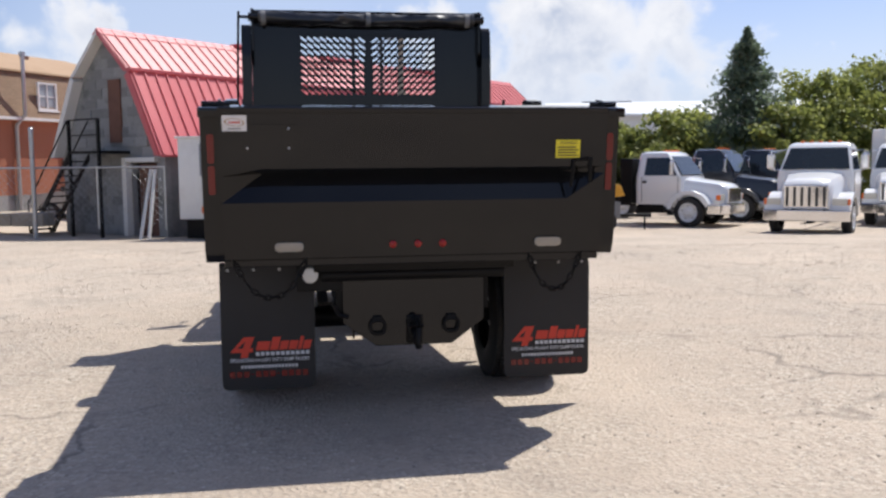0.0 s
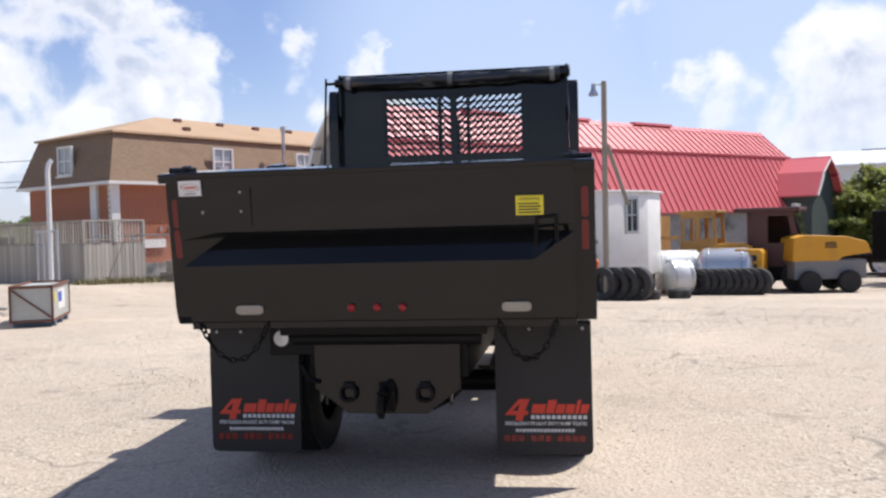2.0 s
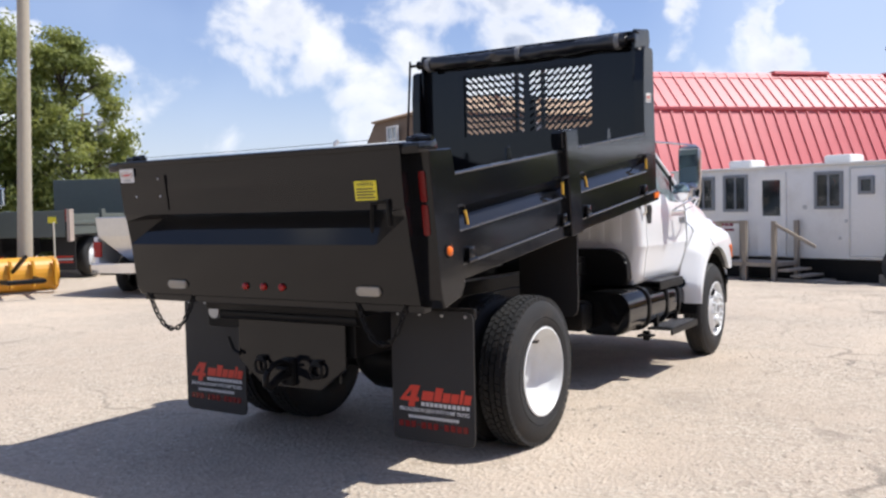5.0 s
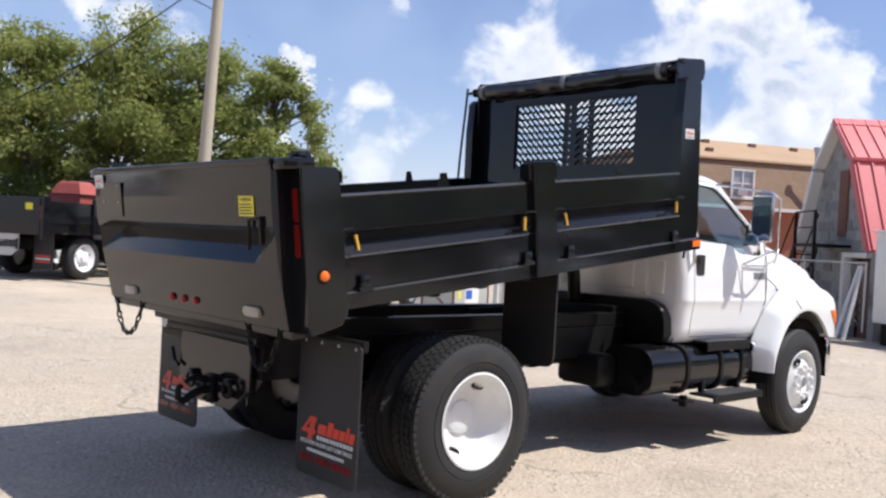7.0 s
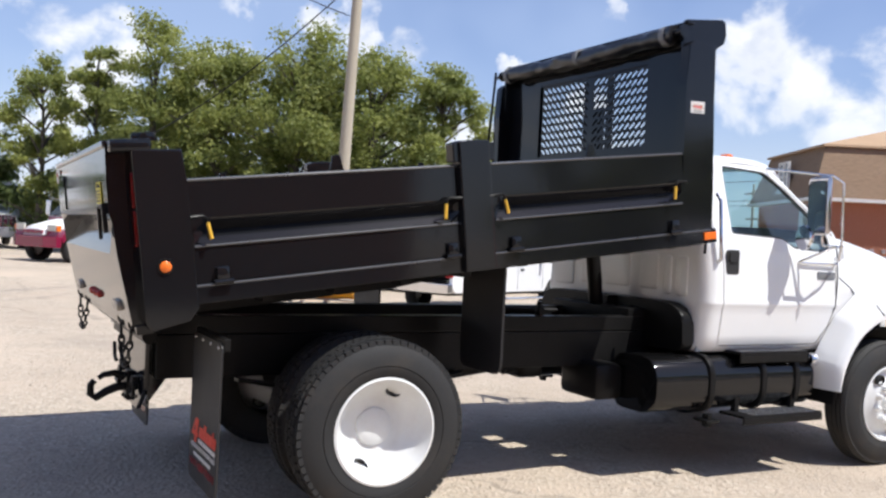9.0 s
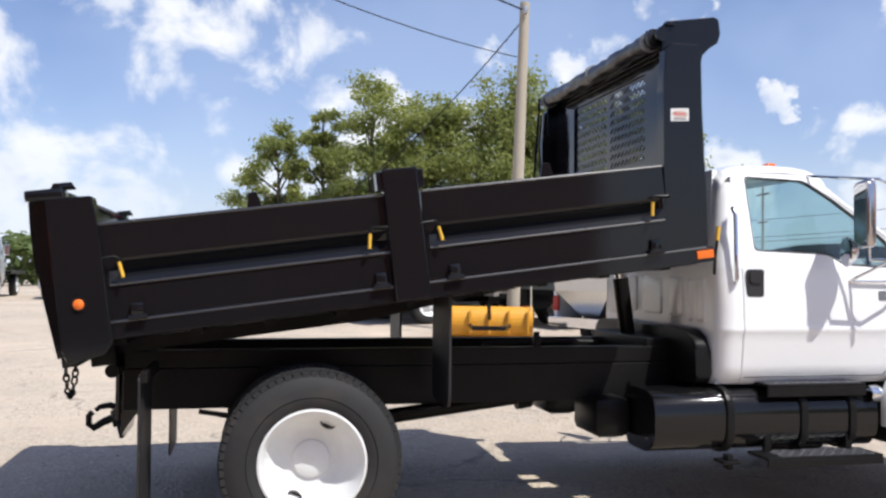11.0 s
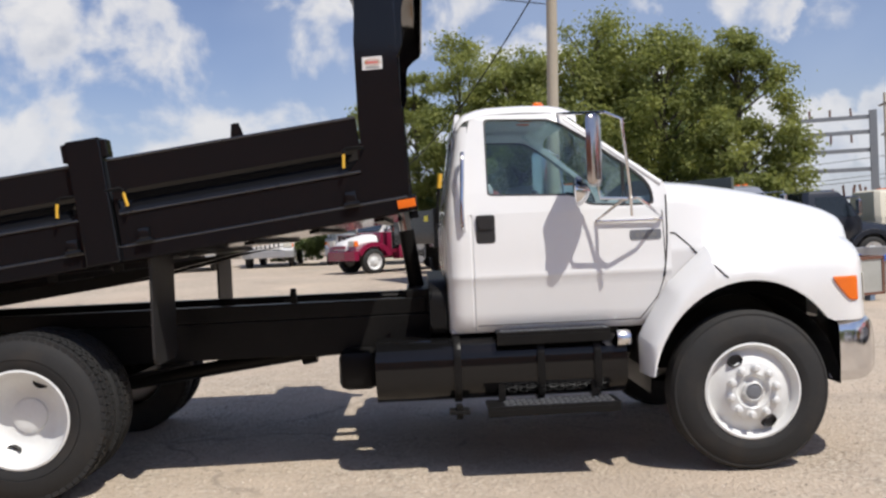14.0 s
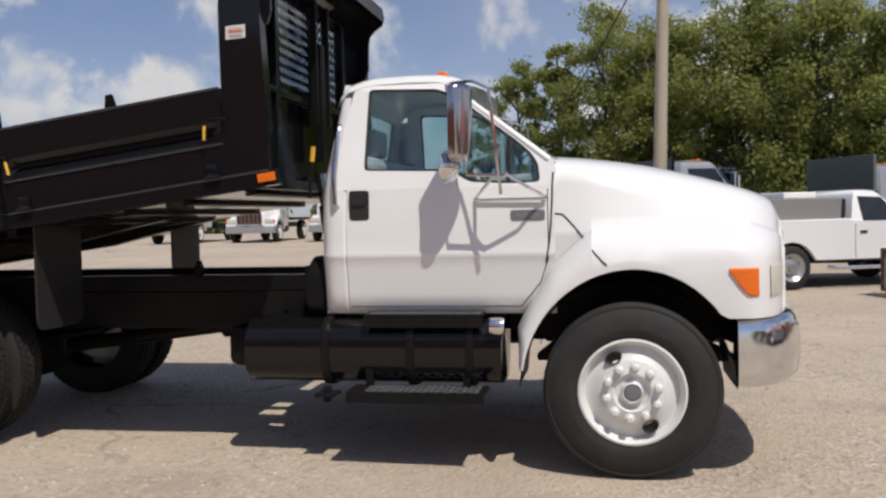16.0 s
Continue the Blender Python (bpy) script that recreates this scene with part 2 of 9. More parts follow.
REDROOF = material("red_roof_sheet", (0.56, 0.105, 0.112), 0.42, grain=14, vary=0.10, stain=0.35, stain_colour=(0.60, 0.18, 0.18), stain_size=2.5, each=0.05)
BRICK = material("red_brick", (0.41, 0.165, 0.095), 0.85, grain=16, vary=0.3, stain=0.35, stain_colour=(0.33, 0.15, 0.09), stain_size=2.2, bump=0.004, stretch=(1, 1, 3))
# upper-storey panes: the reflected sky is put into the pale base colour
PALEPANE = material("painted_sky_pane", (0.30, 0.33, 0.35), 0.08, grain=2, vary=0.25, coat=0.5)
BLUEWOOD = material("blue_pallet_wood", (0.14, 0.21, 0.31), 0.8, grain=20, vary=0.25, stain=0.4, stain_colour=(0.2, 0.19, 0.17), stain_size=0.3)
DARKRUST = material("dark_rust_red", (0.085, 0.034, 0.028), 0.6, grain=16, vary=0.3, stain=0.4, stain_colour=(0.05, 0.03, 0.025), stain_size=0.4)
MORTAR = material("mortar_red", (0.33, 0.15, 0.09), 0.9, grain=40, vary=0.25)
SHINGLE = material("brown_shingle", (0.285, 0.19, 0.118), 0.9, grain=5, vary=0.5, stain=0.4, stain_colour=(0.23, 0.155, 0.10), stain_size=1.3, bump=0.006, stretch=(1, 1, 5), each=0.1)
TANROOF = material("tan_roof", (0.40, 0.27, 0.165), 0.9, grain=18, vary=0.2, stain=0.3, stain_colour=(0.30, 0.2, 0.12), stain_size=2.0)
BLOCK = material("grey_blocks", (0.25, 0.25, 0.245), 0.9, grain=9, vary=0.3, stain=0.85, stain_colour=(0.05, 0.055, 0.056), stain_size=0.9, bump=0.01, each=0.25)
TRIMWHITE = material("white_trim", (0.74, 0.73, 0.70), 0.5, grain=18, vary=0.06, stain=0.25, stain_colour=(0.55, 0.52, 0.46), stain_size=0.7)
SHEDWHITE = material("white_siding", (0.78, 0.77, 0.74), 0.5, grain=14, vary=0.05, stain=0.4, stain_colour=(0.50, 0.47, 0.41), stain_size=0.9)
WOOD = material("weathered_wood", (0.30, 0.26, 0.21), 0.85, grain=22, vary=0.3, stain=0.4, stain_colour=(0.18, 0.15, 0.12), stain_size=0.5, stretch=(4, 4, 0.5), each=0.15)
OLDWOOD = material("grey_deck_wood", (0.43, 0.40, 0.35), 0.85, grain=22, vary=0.3, stain=0.45, stain_colour=(0.26, 0.23, 0.19), stain_size=0.4, stretch=(4, 4, 0.5), each=0.22)
DRYGRASS = material("dry_grass", (0.21, 0.19, 0.075), 0.9, grain=3, vary=0.35, each=0.3)
POLEWOOD = material("pole_wood", (0.40, 0.35, 0.27), 0.85, grain=30, vary=0.25, stain=0.35, stain_colour=(0.27, 0.23, 0.17), stain_size=0.8, stretch=(3, 3, 0.3))
YELLOW = material("machine_yellow", (0.62, 0.30, 0.02), 0.45, grain=16, vary=0.1, stain=0.4, stain_colour=(0.36, 0.2, 0.05), stain_size=0.6)
FADED = material("faded_yellow", (0.38, 0.20, 0.05), 0.6, grain=12, vary=0.2, stain=0.6, stain_colour=(0.17, 0.09, 0.045), stain_size=0.5)
RUST = material("rusty_brown", (0.16, 0.075, 0.05), 0.8, grain=20, vary=0.4, stain=0.5, stain_colour=(0.09, 0.05, 0.04), stain_size=0.4)
MAROON = material("maroon_paint", (0.22, 0.012, 0.045), 0.25, grain=12, vary=0.08, coat=0.4)
NAVY = material("dark_truck_paint", (0.02, 0.023, 0.03), 0.25, grain=12, vary=0.15, coat=0.4)
BEIGE = material("beige_paint", (0.42, 0.34, 0.28), 0.5, grain=14, vary=0.12, stain=0.4, stain_colour=(0.2, 0.17, 0.14), stain_size=0.6)
CREAM = material("cream_paint", (0.66, 0.62, 0.50), 0.35, grain=12, vary=0.05)
PLASTIC = material("white_plastic_tank", (0.66, 0.67, 0.66), 0.45, grain=14, vary=0.06, stain=0.3, stain_colour=(0.5, 0.47, 0.4), stain_size=0.5)
BARK = material("tree_bark", (0.10, 0.085, 0.07), 0.95, grain=20, vary=0.4, bump=0.01, stretch=(2, 2, 0.4))
FARWHITE = material("far_white_sheet", (0.66, 0.68, 0.69), 0.6, grain=0.8, vary=0.06)


def leaf_material(name, a, b):
    m = bpy.data.materials.new(name)
    m.use_nodes = True
    nt = m.node_tree
    N, L = nt.nodes.new, links(nt)
    p = nt.nodes["Principled BSDF"]
    p.inputs["Roughness"].default_value = 0.55
    geo, mx, co, nz, add = N("ShaderNodeNewGeometry"), N("ShaderNodeMix"), N("ShaderNodeTexCoord"), N("ShaderNodeTexNoise"), N("ShaderNodeMath")
    nz.inputs["Scale"].default_value = 0.7
    L(co.outputs["Object"], nz.inputs["Vector"])
    add.operation = "MULTIPLY_ADD"
    add.inputs[1].default_value = 0.45
    L(geo.outputs["Random Per Island"], add.inputs[0])
    rng = N("ShaderNodeMapRange")
    rng.inputs[1].default_value, rng.inputs[2].default_value, rng.inputs[4].default_value = 0.35, 0.65, 0.55
    L(nz.outputs["Fac"], rng.inputs[0])
    L(rng.outputs[0], add.inputs[2])
    mx.data_type = "RGBA"
    mx.inputs["A"].default_value, mx.inputs["B"].default_value = (*a, 1), (*b, 1)
    L(add.outputs[0], mx.inputs["Factor"])
    L(mx.outputs["Result"], p.inputs["Base Color"])
    tl, ms = N("ShaderNodeBsdfTranslucent"), N("ShaderNodeMixShader")
    L(mx.outputs["Result"], tl.inputs[0])
    ms.inputs[0].default_value = 0.58
    L(p.outputs[0], ms.inputs[1])
    L(tl.outputs[0], ms.inputs[2])
    L(ms.outputs[0], nt.nodes["Material Output"].inputs[0])
    return m


LEAF = leaf_material("broad_leaves", (0.142, 0.180, 0.046), (0.42, 0.44, 0.125))
LEAFDARK = leaf_material("dark_leaves", (0.10, 0.15, 0.05), (0.24, 0.29, 0.10))
NEEDLE = leaf_material("needles", (0.09, 0.13, 0.085), (0.19, 0.24, 0.15))


def ground_material():
    m = bpy.data.materials.new("gravel_yard")
    m.use_nodes = True
    nt = m.node_tree
    N, L = nt.nodes.new, links(nt)
    p = nt.nodes["Principled BSDF"]
    p.inputs["Roughness"].default_value = 0.9
    co = N("ShaderNodeTexCoord")

    def nz(scale, detail=5.0, rough=0.6):
        n = N("ShaderNodeTexNoise")
        n.inputs["Scale"].default_value, n.inputs["Detail"].default_value, n.inputs["Roughness"].default_value = scale, detail, rough
        L(co.outputs["Object"], n.inputs["Vector"])
        return n.outputs["Fac"]

    def blend(f, a, b):
        n = N("ShaderNodeMix")
        n.data_type = "RGBA"
        for key, v in (("Factor", f), ("A", a), ("B", b)):
            if isinstance(v, tuple):
                n.inputs[key].default_value = (*v, 1)
            else:
                L(v, n.inputs[key])
        return n.outputs["Result"]

    def ramp(v, a, b, top=1.0):
        n = N("ShaderNodeMapRange")
        n.interpolation_type = "SMOOTHSTEP"
        n.inputs[1].default_value, n.inputs[2].default_value, n.inputs[4].default_value = a, b, top
        L(v, n.inputs[0])
        return n.outputs[0]

    vor = N("ShaderNodeTexVoronoi")
    vor.inputs["Scale"].default_value = 34.0
    L(co.outputs["Object"], vor.inputs["Vector"])
    tint = N("ShaderNodeSeparateColor")
    L(vor.outputs["Color"], tint.inputs[0])
    base = blend(nz(3.0, 8.0, 0.75), (0.319, 0.255, 0.192), (0.579, 0.482, 0.379))
    dust = blend(ramp(nz(0.22, 5.0), 0.42, 0.66, 0.85), base, (0.579, 0.476, 0.368))
    worn = blend(ramp(nz(0.34, 7.0, 0.72), 0.50, 0.70, 0.65), dust, (0.271, 0.230, 0.188))
    sand = blend(nz(95.0, 3.0, 0.8), (0.254, 0.208, 0.158), (0.648, 0.544, 0.435))
    stones = blend(ramp(tint.outputs[0], 0.05, 0.95), (0.220, 0.181, 0.143), (0.684, 0.622, 0.508))
    seams = blend(ramp(vor.outputs["Distance"], 0.34, 0.70, 0.35), stones, (0.197, 0.162, 0.125))
    grit = blend(ramp(nz(16.0, 4.0, 0.7), 0.38, 0.60), sand, seams)
    mixed = blend(ramp(nz(0.55, 6.0, 0.72), 0.32, 0.64, 0.62), worn, grit)
    # meandering cracks in the hard-packed surface
    warp, edge = N("ShaderNodeVectorMath"), N("ShaderNodeTexVoronoi")
    warp.operation = "MULTIPLY_ADD"
    wob = N("ShaderNodeTexNoise")
    wob.inputs["Scale"].default_value, wob.inputs["Detail"].default_value = 1.6, 5.0
    L(co.outputs["Object"], wob.inputs["Vector"])
    L(wob.outputs["Color"], warp.inputs[0])
    warp.inputs[1].default_value = (0.9, 0.9, 0.0)
    L(co.outputs["Object"], warp.inputs[2])
    edge.feature = "DISTANCE_TO_EDGE"
    edge.inputs["Scale"].default_value = 0.42
    L(warp.outputs[0], edge.inputs["Vector"])
    thin = N("ShaderNodeMath")
    thin.operation = "MULTIPLY"
    L(ramp(edge.outputs["Distance"], 0.012, 0.003), thin.inputs[0])
    L(ramp(nz(0.5, 3.0), 0.46, 0.62, 0.6), thin.inputs[1])
    cracked = blend(thin.outputs[0], mixed, (0.15, 0.13, 0.105))
    oil = blend(ramp(nz(0.9, 3.0, 0.5), 0.66, 0.80, 0.55), cracked, (0.13, 0.118, 0.10))
    L(oil, p.inputs["Base Color"])
    bp = N("ShaderNodeBump")
    bp.inputs["Strength"].default_value, bp.inputs["Distance"].default_value = 0.9, 0.012
    ad = N("ShaderNodeMath")
    ad.operation = "ADD"
    L(nz(48.0, 4.0, 0.7), ad.inputs[0])
    L(vor.outputs["Distance"], ad.inputs[1])
    L(ad.outputs[0], bp.inputs["Height"])
    L(bp.outputs[0], p.inputs["Normal"])
    return m


GROUND = ground_material()


def pebble_material():
    m = bpy.data.materials.new("gravel_stones")
    m.use_nodes = True
    nt = m.node_tree
    N, L = nt.nodes.new, links(nt)
    p = nt.nodes["Principled BSDF"]
    p.inputs["Roughness"].default_value = 0.85
    geo, mx = N("ShaderNodeNewGeometry"), N("ShaderNodeMix")
    mx.data_type = "RGBA"
    mx.inputs["A"].default_value, mx.inputs["B"].default_value = (0.30, 0.255, 0.20, 1), (0.64, 0.56, 0.46, 1)
    L(geo.outputs["Random Per Island"], mx.inputs["Factor"])
    L(mx.outputs["Result"], p.inputs["Base Color"])
    return m


PEBBLE = pebble_material()


# ---------------------------------------------------------------- building blocks
def part(name, bm, mat, parent, label="", smooth=False):
    me = bpy.data.meshes.new(name)
    bmesh.ops.recalc_face_normals(bm, faces=bm.faces[:])
    bm.to_mesh(me)
    bm.free()
    me.materials.append(mat)
    if smooth:
        me.shade_smooth()
        me.set_sharp_from_angle(angle=radians(38))
    ob = new(name, me)
    ob.parent = parent
    return tagged(ob, label)


def thing(name, m, label, category, group="", kind=""):
    ob = new(name)
    ob.matrix_world = m
    ob.empty_display_size = 0.2
    return tagged(ob, label, category, group, kind)


def again(ob, name, m, parent):
    """One more object on the same mesh."""
    o = new(name, ob.data)
    o.parent, o.matrix_basis = parent, m
    return o


def box(bm, x0, x1, y0, y1, z0, z1, bevel=0.0, m=None):
    made = bmesh.ops.create_cube(bm, size=1.0)["verts"]
    bmesh.ops.transform(bm, verts=made, matrix=Matrix.Translation(((x0 + x1) / 2, (y0 + y1) / 2, (z0 + z1) / 2)) @ Matrix.Diagonal((abs(x1 - x0), abs(y1 - y0), abs(z1 - z0), 1)))
    if bevel:
        es = list({e for v in made for e in v.link_edges})
        got = bmesh.ops.bevel(bm, geom=es, offset=bevel, segments=2, affect="EDGES", profile=0.5)
        made = list({v for f in got["faces"] for v in f.verts} | {v for v in made if v.is_valid})
    if m is not None:
        bmesh.ops.transform(bm, verts=made, matrix=m)
    return bm


def prism(bm, outline, axis, a, b, bevel=0.0, m=None):
    """A flat outline [(u, v)] drawn out along an axis: x takes (y, z), y takes (x, z), z takes (x, y)."""
    def at(u, v, w):
        return {"x": (w, u, v), "y": (u, w, v), "z": (u, v, w)}[axis]
    lo, hi = [bm.verts.new(at(u, v, a)) for u, v in outline], [bm.verts.new(at(u, v, b)) for u, v in outline]
    n = len(outline)
    faces = [bm.faces.new(lo), bm.faces.new(hi[::-1])] + [bm.faces.new((lo[i], hi[i], hi[(i + 1) % n], lo[(i + 1) % n])) for i in range(n)]
    made = lo + hi
    if bevel:
        es = list({e for f in faces for e in f.edges})
        got = bmesh.ops.bevel(bm, geom=es, offset=bevel, segments=2, affect="EDGES", profile=0.5)
        made = list({v for f in got["faces"] for v in f.verts} | {v for v in made if v.is_valid})
    if m is not None:
        bmesh.ops.transform(bm, verts=made, matrix=m)
    return bm


def tube(bm, points, r, seg=10, r1=None, closed=False, ends=True):
    """A round bar along the points, tapering to r1."""
    pts = [Vector(p) for p in points]
    n = len(pts)
    rings = []
    side = None
    for i, p in enumerate(pts):
        if closed:
            way = (pts[(i + 1) % n] - pts[i - 1]).normalized()
        else:
            way = (pts[min(i + 1, n - 1)] - pts[max(i - 1, 0)]).normalized()
        if side is None:
            side = way.orthogonal().normalized()
        side = (side - way * side.dot(way)).normalized()
        up = way.cross(side)
        rad = r if r1 is None else r + (r1 - r) * i / max(1, n - 1)
        rings.append([bm.verts.new(p + (side * math.cos(2 * math.pi * k / seg) + up * math.sin(2 * math.pi * k / seg)) * rad) for k in range(seg)])
    for i in range(n if closed else n - 1):
        a, b = rings[i], rings[(i + 1) % n]
        for k in range(seg):
            bm.faces.new((a[k], a[(k + 1) % seg], b[(k + 1) % seg], b[k]))
    if ends and not closed:
        bm.faces.new(rings[0][::-1])
        bm.faces.new(rings[-1])
    return bm


def lathe(bm, profile, centre, axis="x", seg=40, flat=None):
    """A profile [(along, radius)] turned about an axis through centre; flat: nothing reaches below that height."""
    rings = []
    for w, r in profile:
        ring = []
        for k in range(seg):
            a = 2 * math.pi * k / seg
            c, s = r * math.cos(a), r * math.sin(a)
            p = Vector({"x": (w, c, s), "y": (c, w, s), "z": (c, s, w)}[axis]) + Vector(centre)
            if flat is not None and p.z < flat:
                p.z = flat
            ring.append(bm.verts.new(p))
        rings.append(ring)
    for a, b in zip(rings, rings[1:]):
        for k in range(seg):
            bm.faces.new((a[k], a[(k + 1) % seg], b[(k + 1) % seg], b[k]))
    return bm


def loft(bm, rings, closed=True, caps=True):
    rows = [[bm.verts.new(p) for p in ring] for ring in rings]
    n = len(rows[0])
    for a, b in zip(rows, rows[1:]):
        for k in range(n if closed else n - 1):
            bm.faces.new((a[k], a[(k + 1) % n], b[(k + 1) % n], b[k]))
    if caps and closed:
        bm.faces.new(rows[0][::-1])
        bm.faces.new(rows[-1])
    return bm


def holed(bm, outer, holes, axis, a, b, put=None):
    """A panel with openings right through it: outlines in the plane, drawn out along the axis from a to b."""
    def at(u, v, w):
        return Vector({"x": (w, u, v), "y": (u, w, v), "z": (u, v, w)}[axis])
    made = []
    edges = []
    for loop in [outer, *holes]:
        vs = [bm.verts.new(at(u, v, a)) for u, v in loop]
        edges += [bm.edges.new((vs[i], vs[(i + 1) % len(vs)])) for i in range(len(vs))]
        made += vs
    got = bmesh.ops.triangle_fill(bm, use_beauty=True, use_dissolve=False, edges=edges)
    faces = [f for f in got["geom"] if isinstance(f, bmesh.types.BMFace)]
    ext = bmesh.ops.extrude_face_region(bm, geom=faces, use_keep_orig=True)
    back = [v for v in ext["geom"] if isinstance(v, bmesh.types.BMVert)]
    shift = at(0, 0, b) - at(0, 0, a)
    for v in back:
        v.co += shift
    if put:
        for v in made + back:
            v.co = put(v.co)
    return bm


def rounded(outline, r, steps=4):
    """The outline with its corners rounded by r."""
    out = []
    n = len(outline)
    for i in range(n):
        p, a, b = Vector(outline[i]), Vector(outline[i - 1]), Vector(outline[(i + 1) % n])
        da, db = (a - p), (b - p)
        q = min(r, da.length * 0.45, db.length * 0.45)
        s, e = p + da.normalized() * q, p + db.normalized() * q
        for k in range(steps + 1):
            t = k / steps
            out.append(tuple(s * (1 - t) ** 2 + p * 2 * t * (1 - t) + e * t * t))
    return out


def words(name, text, size, mat, parent, m, thick=0.002, shear=0.0, width=None, bold=0.0):
    cu = bpy.data.curves.new(name, "FONT")
    cu.body, cu.size, cu.extrude, cu.shear, cu.align_x, cu.offset, cu.resolution_u = text, size, thick, shear, "LEFT", bold, 3
    tmp = bpy.data.objects.new(name, cu)
    scene.collection.objects.link(tmp)
    bpy.context.view_layer.update()
    me = bpy.data.meshes.new_from_object(tmp.evaluated_get(bpy.context.evaluated_depsgraph_get()))
    bpy.data.objects.remove(tmp)
    bpy.data.curves.remove(cu)
    if width:
        span = max(v.co.x for v in me.vertices) - min(v.co.x for v in me.vertices)
        for v in me.vertices:
            v.co.x *= width / span
    me.materials.append(mat)
    ob = new(name, me)
    ob.parent, ob.matrix_basis = parent, m
    return ob


# ---------------------------------------------------------------- ground
def step(t):
    t = min(1.0, max(0.0, t))
    return t * t * (3 - 2 * t)


def height(x, y):
    return -0.012 * min(6.0, max(0.0, y - 5.0)) - 0.42 * step((y - 14) / 14) + 0.3 * step((-x - 8) / 11) * (1 - step((y - 9) / 8)) + 0.42 * step((-x - 12) / 5) * step((y - 17) / 6)


def build_ground():
    def axis(mid, near, far):
        out, v, d = [0.0], 0.0, near
        while v < far:
            v += d
            d *= 1.06
            out.append(v)
        return sorted({mid + s * q for q in out for s in (-1, 1)})
    xs, ys = axis(0.0, 0.5, 1600), axis(8.0, 0.5, 1600)
    verts = [(x, y, height(x, y) + (0.006 * noise.noise(Vector((x * 0.6, y * 0.6, 0))) if abs(x) < 40 and abs(y) < 50 else 0)) for y in ys for x in xs]
    w = len(xs)
    faces = [(j * w + i, j * w + i + 1, (j + 1) * w + i + 1, (j + 1) * w + i) for j in range(len(ys) - 1) for i in range(w - 1)]
    me = bpy.data.meshes.new("ground")
    me.from_pydata(verts, [], faces)
    me.materials.append(GROUND)
    me.shade_smooth()
    tagged(new("ground", me), "dusty grey-tan gravel and worn asphalt yard", "ground", kind="structure")


build_ground()


# ---------------------------------------------------------------- the dump truck
truck = thing("dump_truck", TRUCK, "white single-cab dump truck with a raised black steel body", "truck")
BED = Matrix.Translation((0, -1.35, 1.10)) @ Matrix.Rotation(radians(7.4), 4, "X")
SIDE = 1.16


def bed_part(name, bm, mat, parent, label="", smooth=False):
    bmesh.ops.transform(bm, verts=bm.verts[:], matrix=BED)
    return part(name, bm, mat, parent, label, smooth)


